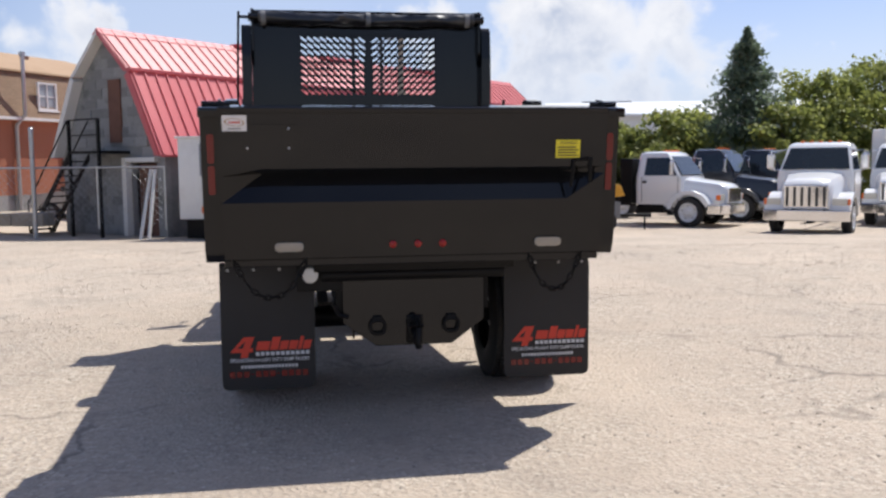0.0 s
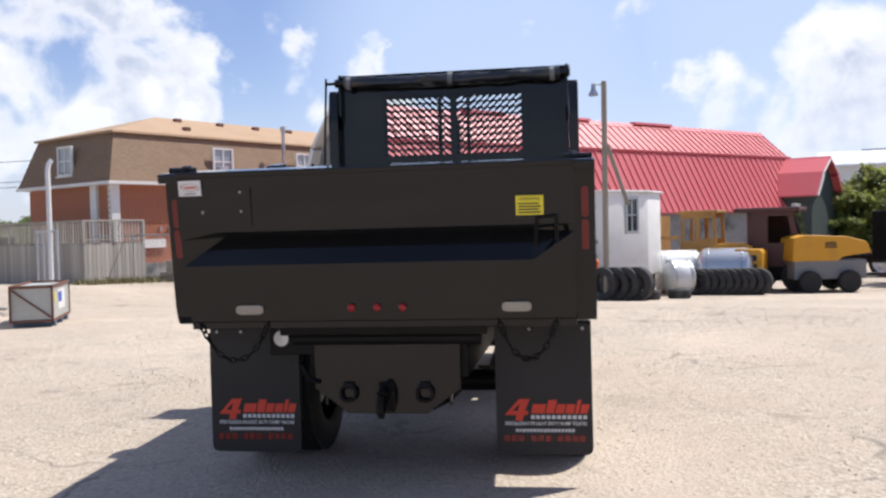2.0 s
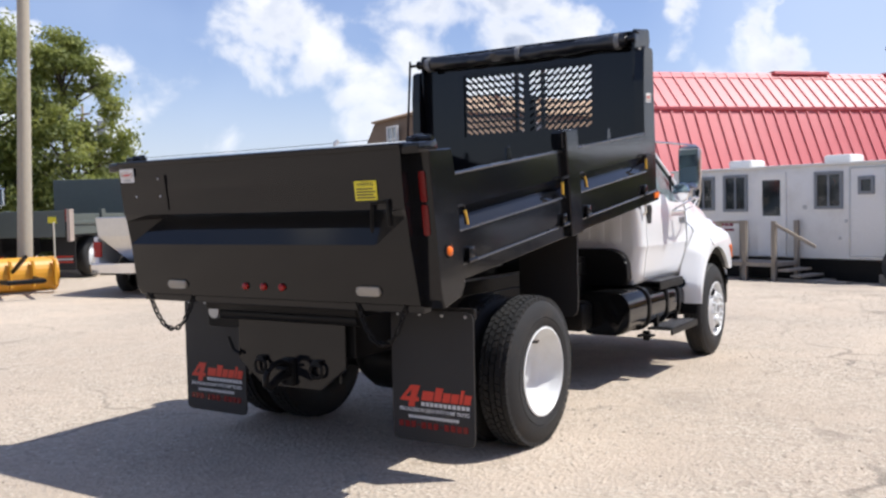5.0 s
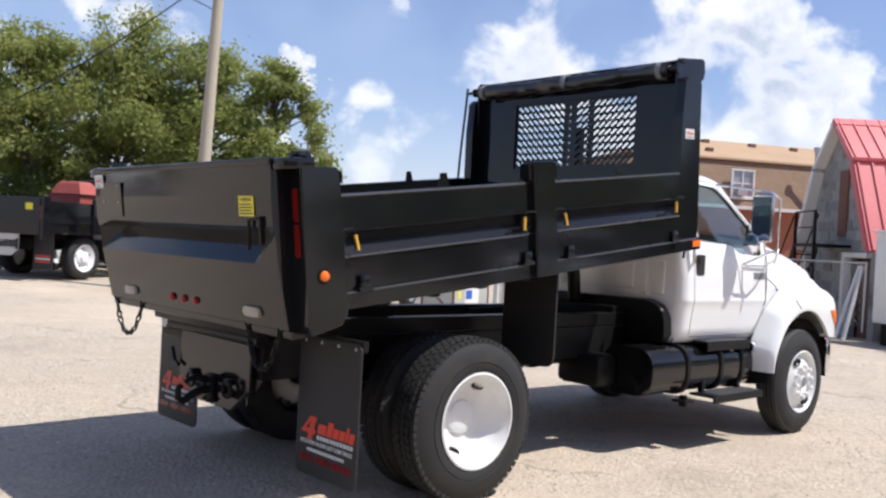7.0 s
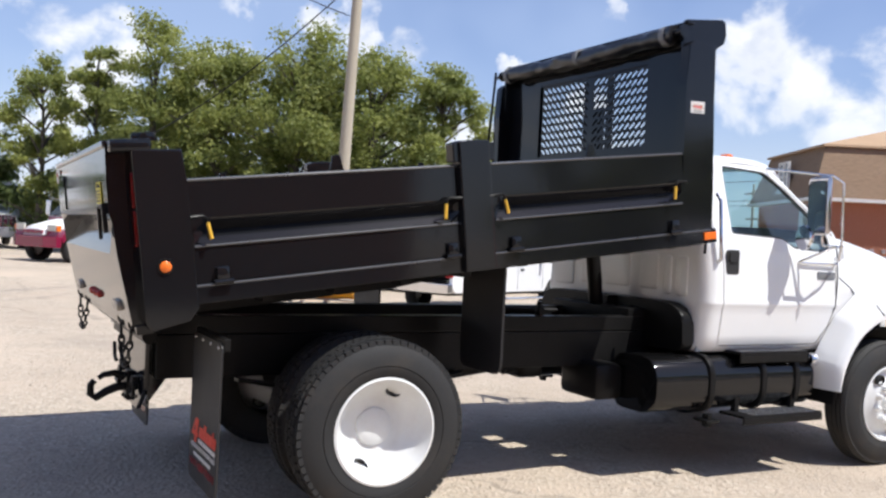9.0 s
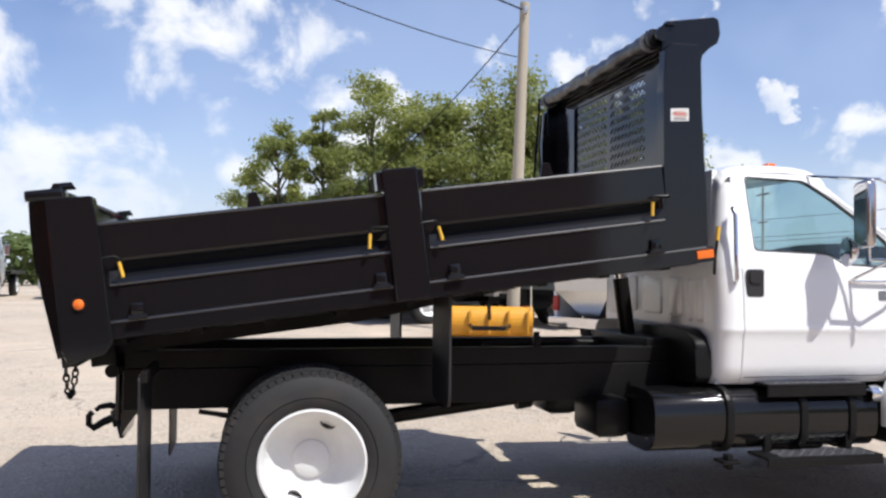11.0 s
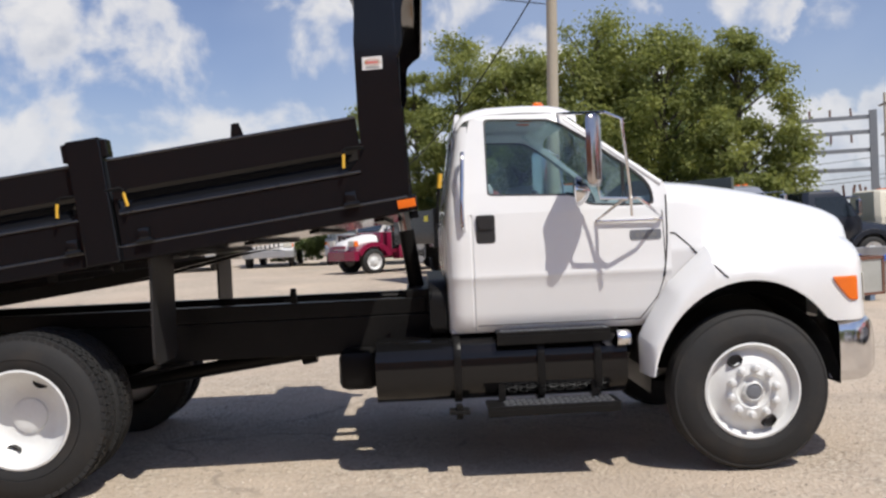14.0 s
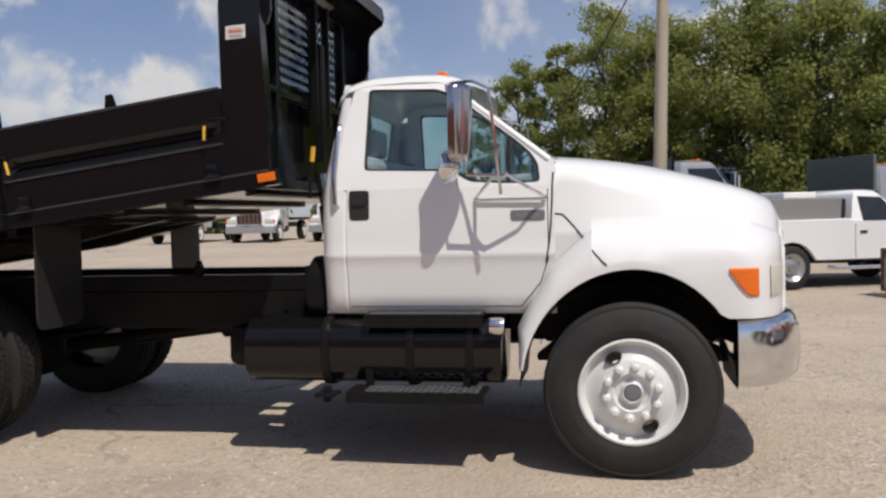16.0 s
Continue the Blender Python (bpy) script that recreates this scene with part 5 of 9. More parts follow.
        part("shield_bracket", bm, BLACK, body, "black plate hooked forward at the top")
    # tailgate with a long pressed groove and triangular ends
    bm = bmesh.new()
    levels = [(-0.075, -0.046), (0.255, -0.085), (0.405, 0.010), (0.447, -0.104), (0.60, -0.104), (0.755, -0.096)]
    rows = []
    for x in (-1.095, -0.875, 0.875, 1.095):
        row = [Vector((x, -0.093 if z == 0.405 and abs(x) > 1 else y, z)) for z, y in levels]
        row += [Vector((x, 0.055, 0.755)), Vector((x, 0.085, 0.375)), Vector((x, 0.055, -0.075))]
        rows.append(row)
    loft(bm, rows, closed=True)
    gate = bed_part("tailgate", bm, BLACK, truck, "glossy black tailgate with a long pressed groove")
    bm = bmesh.new()
    box(bm, -1.10, 1.10, -0.108, 0.07, 0.752, 0.785, 0.008)
    bed_part("gate_rim", bm, BLACK, gate, "black folded top edge")
    for s in (1, -1):
        bm = bmesh.new()
        box(bm, s * 1.06, s * 1.205, -0.09, 0.09, 0.725, 0.78, 0.008)
        tube(bm, [(s * 1.04, 0.06, 0.79), (s * 1.195, 0.06, 0.79)], 0.016, 10)
        prism(bm, [(0.01, 0.775), (0.14, 0.775), (0.12, 0.815), (0.03, 0.815)], "x", s * 1.09, s * 1.105, 0.003)
        bed_part("gate_hinge", bm, BLACK, gate, "black upper gate hinge", True)
        if s < 0:
            continue
        bm = bmesh.new()
        box(bm, s * 1.0 - 0.010, s * 1.0 + 0.010, -0.122, -0.100, 0.36, 0.50, 0.003)
        tube(bm, [(s * 1.0, -0.115, 0.49), (s * 0.90, -0.12, 0.48), (s * 0.885, -0.12, 0.33)], 0.010, 6)
        bed_part("gate_lever", bm, CHASSIS, gate, "", True)
    bm = bmesh.new()
    prism(bm, [(-1.0, -0.1085), (-0.665, -0.1115), (-0.665, -0.1075), (-1.0, -0.1045)], "z", 0.475, 0.690)
    bed_part("riveted_plate", bm, BLACK, gate, "thin black plate riveted to the gate")
    for x, z in ((-0.945, 0.562), (-0.722, 0.562), (-0.722, 0.668)):
        bm = bmesh.new()
        lathe(bm, [(-0.1150, 0.001), (-0.1140, 0.006), (-0.1085, 0.008)], (x, 0, z), "y", 8)
        bed_part("rivet", bm, STEEL, gate, "bright rivet head")
    # rear apron with lamps
    bm = bmesh.new()
    box(bm, -1.10, 1.10, -0.03, 0.05, -0.125, -0.078, 0.006)
    bed_part("apron", bm, BLACK, body)
    for x in (-0.145, 0.0, 0.145):
        bm = bmesh.new()
        lathe(bm, [(-0.078, 0.001), (-0.076, 0.012), (-0.069, 0.021), (-0.050, 0.022)], (x, 0, 0.0), "y", 18)
        bed_part("marker_lamp", bm, REDLENS, body, "small round red marker lamp", True)
    for x in (-0.735, 0.775):
        bm = bmesh.new()
        prism(bm, rounded([(x - 0.08, -0.03), (x + 0.08, -0.03), (x + 0.08, 0.022), (x - 0.08, 0.022)], 0.025), "y", -0.072, -0.045, 0.005)
        bed_part("reversing_lamp", bm, DIMLENS, body, "oval clear reversing lamp", True)
    # stickers
    def sheet(name, x0, x1, z0, z1, mat, label, proud=0.1075):
        bm = bmesh.new()
        box(bm, x0, x1, -proud - 0.002, -proud, z0, z1)
        return bed_part(name, bm, mat, gate, label)
    sheet("maker_sticker", -1.075, -0.945, 0.655, 0.740, STICKER, "white sticker with a red emblem")
    bm = bmesh.new()
    lathe(bm, [(-0.1092, 0.0190), (-0.1105, 0.0195), (-0.1105, 0.0215), (-0.1092, 0.0220)], (0, 0, 0), "y", 28)
    bmesh.ops.transform(bm, verts=bm.verts[:], matrix=Matrix.Translation((-1.01, 0, 0.702)) @ Matrix.Rotation(radians(6), 4, "Y") @ Matrix.Diagonal((2.45, 1, 0.95, 1)))
    bed_part("sticker_emblem", bm, FADED, gate, "thin tan oval emblem")
    for k in range(5):
        sheet("sticker_block", -1.038 + 0.0125 * k, -1.029 + 0.0125 * k, 0.696, 0.708, INKRED, "", 0.1095)
    sheet("sticker_bar", -1.045, -0.975, 0.665, 0.671, STRAP, "", 0.1095)
    sheet("warning_sticker", 0.790, 0.935, 0.497, 0.600, STICKYELLOW, "yellow warning sticker")
    for k in range(4):
        sheet("sticker_line", 0.803, 0.922 - 0.012 * (k % 2), 0.508 + 0.0155 * k, 0.515 + 0.0155 * k, INKBLACK, "", 0.1095)
    words("warning_word", "WARNING", 0.027, INKBLACK, gate, BED @ pose(0.808, -0.110, 0.574, 90, 0, 0), 0.0006, width=0.11)
    for s in (1,):
        bm = bmesh.new()
        prism(bm, [(1.945, 2.372), (2.060, 2.378), (2.060, 2.452), (1.945, 2.446)], "x", s * 1.1575, s * 1.1595)
        part("maker_sticker", bm, STICKER, body, "white sticker with a red emblem")
        bm = bmesh.new()
        lathe(bm, [(-0.0006, 0.0175), (0.0012, 0.0170), (0.0012, 0.0150), (-0.0006, 0.0145)], (0, 0, 0), "x", 28)
        bmesh.ops.transform(bm, verts=bm.verts[:], matrix=Matrix.Translation((s * 1.1598, 2.003, 2.416)) @ Matrix.Diagonal((1, 2.6, 1.1, 1)))
        part("sticker_emblem", bm, FADED, body, "thin tan oval emblem")
        for k in range(5):
            bm = bmesh.new()
            box(bm, s * 1.1597, s * 1.161, 1.971 + 0.013 * k, 1.981 + 0.013 * k, 2.409, 2.423)
            part("sticker_block", bm, INKRED, body)
        bm = bmesh.new()
        box(bm, s * 1.1597, s * 1.161, 1.963, 2.043, 2.384, 2.391)
        part("sticker_bar", bm, STRAP, body)
    bm = bmesh.new()
    tube(bm, [(0.95, 2.34, 1.48), (0.95, 2.345, 1.60), (0.95, 2.36, 1.70)], 0.010, 8)
    lever = part("tarp_lever", bm, CHASSIS, truck, "thin black lever with a yellow grip", True)
    bm = bmesh.new()
    tube(bm, [(0.95, 2.358, 1.69), (0.95, 2.368, 1.775)], 0.014, 10)
    part("grip", bm, YELLOWGRIP, lever, "yellow plastic grip", True)
    # headboard with slotted window
    bm = bmesh.new()
    y0 = 2.02
    holed(bm, [(-1.071, 1.55), (1.071, 1.55), (1.071, 2.86), (-1.071, 2.86)], [[(-0.645, 2.195), (0.645, 2.195), (0.645, 2.765), (-0.645, 2.765)]], "y", y0, y0 + 0.012)
    head = part("headboard", bm, BLACK, truck, "black headboard with a slotted window")
    slots = []
    for r in range(9):
        for c in range(21):
            x, z = -0.595 + 0.0602 * c, 2.235 + 0.0608 * r
            if c == 10:
                continue
            d = 1 if c > 10 else -1
            way, up = Vector((0.81 * d, 0.586)), Vector((-0.586 * d, 0.81))
            c0, ring = Vector((x, z)), []
            for u, v in ((-1, -0.5), (-0.86, -1), (0.86, -1), (1, -0.5), (1, 0.5), (0.86, 1), (-0.86, 1), (-1, 0.5)):
                ring.append(tuple(c0 + way * (0.0345 * u) + up * (0.0098 * v)))
            slots.append(ring if d > 0 else ring[::-1])
    bm = bmesh.new()
    holed(bm, [(-0.66, 2.165), (0.66, 2.165), (0.66, 2.795), (-0.66, 2.795)], slots, "y", y0 + 0.016, y0 + 0.022)
    part("slotted_sheet", bm, BLACK, head, "black sheet punched with slanting slots")
    for x, w, z0, z1 in ((-0.130, 0.016, 2.0, 2.82), (0.012, 0.044, 1.75, 2.54), (0.135, 0.014, 2.0, 2.82)):
        bm = bmesh.new()
        box(bm, x - w, x + w, y0 + 0.07, y0 + 0.12, z0, z1, 0.006)
        part("upright", bm, CHASSIS, head)
    bm = bmesh.new()
    for s in (1, -1):
        box(bm, s * 0.70 - 0.03, s * 0.70 + 0.03, y0 + 0.012, y0 + 0.06, 1.6, 2.88, 0.006)
    box(bm, -1.04, 1.04, y0 + 0.030, y0 + 0.06, 2.12, 2.16, 0.006)
    box(bm, -1.04, 1.04, y0 + 0.030, y0 + 0.06, 2.80, 2.84, 0.006)
    part("headboard_rib", bm, BLACK, head)
    bm = bmesh.new()
    prism(bm, [(1.99, 2.845), (2.06, 2.925), (2.15, 2.975), (2.26, 3.000), (2.295, 2.985), (2.300, 2.90), (2.310, 2.90), (2.307, 3.002), (2.26, 3.014), (2.14, 2.988), (2.05, 2.938), (1.975, 2.855)], "x", -1.044, 1.044)
    part("cab_shield", bm, BLACK, body, "black cab shield lip")
    # rolled tarpaulin
    bm = bmesh.new()
    rows = []
    for k in range(61):
        x = -1.0 + 2.0 * k / 60
        row = []
        for j in range(16):
            a = 2 * math.pi * j / 16
            r = 0.056 + 0.014 * noise.noise(Vector((x * 5, math.cos(a), math.sin(a) * 1.3))) + 0.010 * noise.noise(Vector((x * 13, math.cos(a) * 2, math.sin(a) * 2 + 3)))
            row.append(Vector((x, 1.925 + r * math.cos(a), 2.900 + r * math.sin(a) - 0.012 * math.sin(math.pi * (x + 1.0) / 2.0))))
        rows.append(row)
    loft(bm, rows)
    tarp = part("rolled_tarpaulin", bm, TARP, truck, "rolled black tarpaulin with grey straps", True)
    for x in (-0.955, 0.0, 0.93):
        bm = bmesh.new()
        lathe(bm, [(x - 0.022, 0.056), (x - 0.021, 0.066), (x + 0.021, 0.066), (x + 0.022, 0.056)], (0, 1.925, 2.893), "x", 20)
        part("strap", bm, STRAP, tarp, "grey webbing strap", True)
    bm = bmesh.new()
    box(bm, -1.07, 1.088, 1.955, 2.01, 2.955, 2.972, 0.004)
    prism(bm, [(1.985, 2.84), (2.0, 2.84), (2.0, 2.958), (1.985, 2.958)], "x", -1.045, 1.045)
    for s in (1, -1):
        lathe(bm, [(s * 1.0, 0.001), (s * 1.0, 0.026), (s * 1.071, 0.026), (s * 1.072, 0.040), (s * 1.09, 0.040), (s * 1.092, 0.001)], (0, 1.925, 2.90), "x", 18)
    part("tarp_housing", bm, BLACK, body, "black tarp roller housing")
    bm = bmesh.new()
    tube(bm, [(-1.08, 1.925, 2.90), (-1.17, 1.92, 2.90)], 0.014, 8)
    tube(bm, [(-1.175, 1.91, 2.945), (-1.18, 1.905, 2.80), (-1.195, 1.875, 2.30), (-1.20, 1.86, 1.95)], 0.011, 8)
    part("tarp_arm", bm, CHASSIS, body, "thin black tarp crank arm", True)
    # hanging chains
    def chain(name, pts, parent, label):
        bm = bmesh.new()
        for i in range(len(pts) - 1):
            a, b = Vector(pts[i]), Vector(pts[i + 1])
            d = (b - a)
            n = max(1, round(d.length / 0.042))
            for k in range(n):
                c = a + d * (k + 0.5) / n
                m = Matrix.Translation(c) @ d.to_track_quat("Z", "Y").to_matrix().to_4x4() @ Matrix.Rotation((math.pi / 2) * ((i + k) % 2), 4, "Z")
                tube(bm, [m @ Vector((0.014 * math.cos(q), 0, 0.027 * math.sin(q))) for q in [2 * math.pi * j / 8 for j in range(8)]], 0.0062, 6, closed=True)
        part(name, bm, CHASSIS, parent, label)
    for x0, x1 in ((-1.06, -0.63), (0.66, 1.0)):
        pts = []
        for k in range(13):
            u = k / 12
            pts.append((x0 + (x1 - x0) * u, -1.37, 1.04 - 0.245 * (1 - abs(2 * u - 1) ** 2.3)))
        chain("gate_chain", pts, gate, "hanging dark steel chain")
    # mud flaps
    for x0, x1 in ((-1.165, -0.595), (0.61, 1.175)):
        bm = bmesh.new()
        prism(bm, rounded([(x0, 0.17), (x1, 0.17), (x1, 0.94), (x0, 0.94)], 0.045), "y", -0.985, -0.975, 0.002)
        flap = part("mud_flap", bm, FLAP, truck, "black rubber mud flap with a red and white printed advert")
        y = -0.9865
        def bar(name, a, b, c, d, mat, slant=0.0, label="", flap=flap, y=y, x0=x0):
            bm = bmesh.new()
            prism(bm, [(x0 + a, c), (x0 + b, c), (x0 + b + slant, d), (x0 + a + slant, d)], "y", y - 0.0015, y)
            return part(name, bm, mat, flap, label)
        # emblem: one tall slanted figure and a row of slanted blocks
        bm = bmesh.new()
        holed(bm, [(x0 + 0.05, 0.405), (x0 + 0.12, 0.405), (x0 + 0.112, 0.372), (x0 + 0.155, 0.372), (x0 + 0.163, 0.405), (x0 + 0.185, 0.405), (x0 + 0.19, 0.43), (x0 + 0.17, 0.43), (x0 + 0.20, 0.50), (x0 + 0.135, 0.50)],
              [[(x0 + 0.095, 0.43), (x0 + 0.128, 0.43), (x0 + 0.142, 0.475)]], "y", y - 0.0015, y)
        part("emblem_figure", bm, INKRED, flap, "large slanted red emblem")
        xx = 0.205
        for w, h in ((0.078, 0.055), (0.05, 0.08), (0.05, 0.055), (0.05, 0.055), (0.022, 0.08), (0.045, 0.055)):
            bar("emblem_block", xx, xx + w, 0.415, 0.415 + h, INKRED, h * 0.25)
            xx += w + 0.007
        xx = 0.205
        for k in range(11):
            bar("emblem_letter", xx, xx + 0.022, 0.382, 0.404, INKWHITE)
            xx += 0.0305
        words("tagline", "SPECIALIZING IN LIGHT DUTY DUMP TRUCKS", 0.03, INKWHITE, flap, pose(x0 + 0.05, y - 0.0005, 0.345, 90, 0, 0), 0.0006, width=0.48, bold=0.0006)
        xx = 0.115
        for k in range(17):
            bar("address_mark", xx, xx + 0.015, 0.305, 0.323, INKWHITE)
            xx += 0.0205
        xx = 0.045
        for k in range(10):
            if k in (3, 6):
                bar("number_dash", xx, xx + 0.02, 0.264, 0.271, LAMPRED)
                xx += 0.03
            bar("number_bar", xx, xx + 0.033, 0.249, 0.286, LAMPRED)
            xx += 0.0425
        for k in range(4):
            bm = bmesh.new()
            lathe(bm, [(-0.992, 0.001), (-0.990, 0.008), (-0.985, 0.010)], (x0 + 0.05 + 0.155 * k, 0, 0.915), "y", 10)
            part("bolt", bm, STEEL, flap, "bright bolt head")
        bm = bmesh.new()
        box(bm, x0, x1, -0.974, -0.94, 0.90, 0.96, 0.005)
        part("flap_bracket", bm, CHASSIS, flap)


build_body()


CONCRETE = material("rough_concrete", (0.36, 0.31, 0.25), 0.9, grain=14, vary=0.25, stain=0.5, stain_colour=(0.22, 0.19, 0.15), stain_size=0.5, bump=0.006)


# ---------------------------------------------------------------- frames of reference for buildings
def ground_frame(x, y, ax, ay, z=None):
    """Local x along (ax, ay), local y to its left, local z up from the ground there."""
    n = math.hypot(ax, ay)
    ax, ay = ax / n, ay / n
    z = height(x, y) if z is None else z
    return Matrix(((ax, -ay, 0, x), (ay, ax, 0, y), (0, 0, 1, z), (0, 0, 0, 1)))


def window_unit(parent, name, m, w, h, frame_mat=TRIMWHITE, bars=True, depth=0.07, sill=True, pane_mat=None):
    """A framed window in the plane y = 0 of m, its lower middle at the origin, facing -y."""
    bm = bmesh.new()
    holed(bm, [(-w / 2, 0), (w / 2, 0), (w / 2, h), (-w / 2, h)], [[(-w / 2 + .07, .07), (w / 2 - .07, .07), (w / 2 - .07, h - .07), (-w / 2 + .07, h - .07)]], "y", -depth, 0.02)
    if bars:
        box(bm, -.025, .025, -depth * .7, 0, .07, h - .07)
    if bars is True:
        box(bm, -w / 2 + .07, w / 2 - .07, -depth * .6, 0, h * .5 - .02, h * .5 + .02)
    bmesh.ops.transform(bm, verts=bm.verts[:], matrix=m)
    win = part(name, bm, frame_mat, parent, "framed window")
    bm = bmesh.new()
    box(bm, -w / 2 + .06, w / 2 - .06, -.012, -.004, .06, h - .06)
    bmesh.ops.transform(bm, verts=bm.verts[:], matrix=m)
    part("pane", bm, pane_mat or DARKGLASS, win, "dark or sky-pale window pane")
    if sill:
        bm = bmesh.new()
        box(bm, -w / 2 - .06, w / 2 + .06, -depth - .05, 0, -.06, 0)
        bmesh.ops.transform(bm, verts=bm.verts[:], matrix=m)
        part("sill", bm, frame_mat, win)
    return win


# ---------------------------------------------------------------- barns
def build_barn(name, m, L, g, ze, zk, zr, we, wk, wall_mat, label, door, vents=(), ribs=50):
    barn = thing(name, m, label, "barn")
    holes = [[(door[0], g), (door[1], g), (door[1], g + door[2]), (door[0], g + door[2])]] if door else []
    bm = bmesh.new()
    holed(bm, [(-we + .1, g - .2), (we - .1, g - .2), (we - .1, ze), (wk - .08, zk - .05), (0, zr - .1), (-wk + .08, zk - .05), (-we + .1, ze)],
          [[(x, max(z, g - .15)) for x, z in h] for h in holes], "y", 0.30, 0.48)
    wall = part("gable_wall", bm, wall_mat, barn, "stained gable wall")
    bm = bmesh.new()
    holed(bm, [(-we + .1, g - .2), (we - .1, g - .2), (we - .1, ze), (wk - .08, zk - .05), (0, zr - .1), (-wk + .08, zk - .05), (-we + .1, ze)], [], "y", L - .48, L - .3)
    part("far_gable", bm, wall_mat, barn)
    for s in (1, -1):
        bm = bmesh.new()
        box(bm, s * (we - .28), s * (we - .1), 0.48, L - .48, g - .2, ze)
        part("side_wall", bm, wall_mat, barn)
    for a, b, tag in (((we + .12, ze - .08), (wk, zk), 1), ((wk, zk), (0, zr), 1), ((0, zr), (-wk, zk), 0), ((-wk, zk), (-we - .12, ze - .08), 0)):
        bm = bmesh.new()
        prism(bm, [a, b, (b[0], b[1] - .06), (a[0], a[1] - .06)], "y", 0, L)
        sheet = part("roof", bm, REDROOF, barn, "red ribbed sheet-metal roof")
        if tag:
            bm = bmesh.new()
            d = Vector((b[0] - a[0], b[1] - a[1])).normalized()
            nx, nz = d.y, -d.x
            prism(bm, [(a[0], a[1]), (a[0] + nx * .04, a[1] + nz * .04), (b[0] + nx * .04, b[1] + nz * .04), (b[0], b[1])], "y", -0.022, 0.022)
            rib = part("roof_rib", bm, REDROOF, sheet, "raised red roof rib")
            rib.location = (0, 0.1, 0)
            for k in range(1, ribs):
                again(rib, "roof_rib", Matrix.Translation((0, 0.1 + k * (L - .2) / (ribs - 1), 0)), sheet)
    bm = bmesh.new()
    box(bm, wk - 0.03, wk + 0.09, -.02, L + .02, zk - 0.03, zk + 0.06, .01)
    part("break_flashing", bm, REDROOF, barn, "red flashing at the roof break")
    bm = bmesh.new()
    prism(bm, [(-.22, zr - .16), (0, zr + .03), (.22, zr - .16), (.2, zr - .19), (0, zr), (-.2, zr - .19)], "y", -.02, L + .02)
    part("ridge_cap", bm, REDROOF, barn, "red ridge cap")
    # boarded verge along the gable edge
    for s in (1, -1):
        for a, b in (((we + .08, ze - .10), (wk - .02, zk - .03)), ((wk - .02, zk - .03), (0, zr - .03))):
            bm = bmesh.new()
            prism(bm, [(s * a[0], a[1]), (s * b[0], b[1]), (s * (b[0] - .17 if b[0] else 0), b[1] - .13), (s * (a[0] - .2), a[1] - .0)], "y", -.03, .30)
            part("verge_board", bm, TRIMWHITE if s < 0 else REDROOF, barn, "boarded roof verge")
    for y0, y1 in vents:
        bm = bmesh.new()
        prism(bm, [(-.18, zr - .02), (.18, zr - .02), (.14, zr + .09), (-.14, zr + .09)], "y", y0, y1, .01)
        part("ridge_vent", bm, REDROOF, barn, "red ridge vent")
    return barn, wall


BG = height(-8, 26)
barn, barn_wall = build_barn("barn", ground_frame(-10.07, 26.49, 0.815, -0.58, 0), 23.3, BG, 1.97, 4.32, 5.60, 2.62, 1.45, BLOCK,
                             "tall barn with a red metal gambrel roof and stained block gable", (0.95, 2.15, 2.15), ((5.2, 7.2), (9.4, 11.6), (14.2, 16.6)), 62)
build_barn("small_barn", ground_frame(6.3, 43.6, 0.35, 0.94, 0), 8.0, -0.5, 2.6, 3.55, 4.25, 2.1, 1.25, material("dark_green_board", (0.045, 0.06, 0.055), 0.8, grain=10, vary=0.25),
           "smaller red-roofed barn with a dark green gable", None, (), 24)


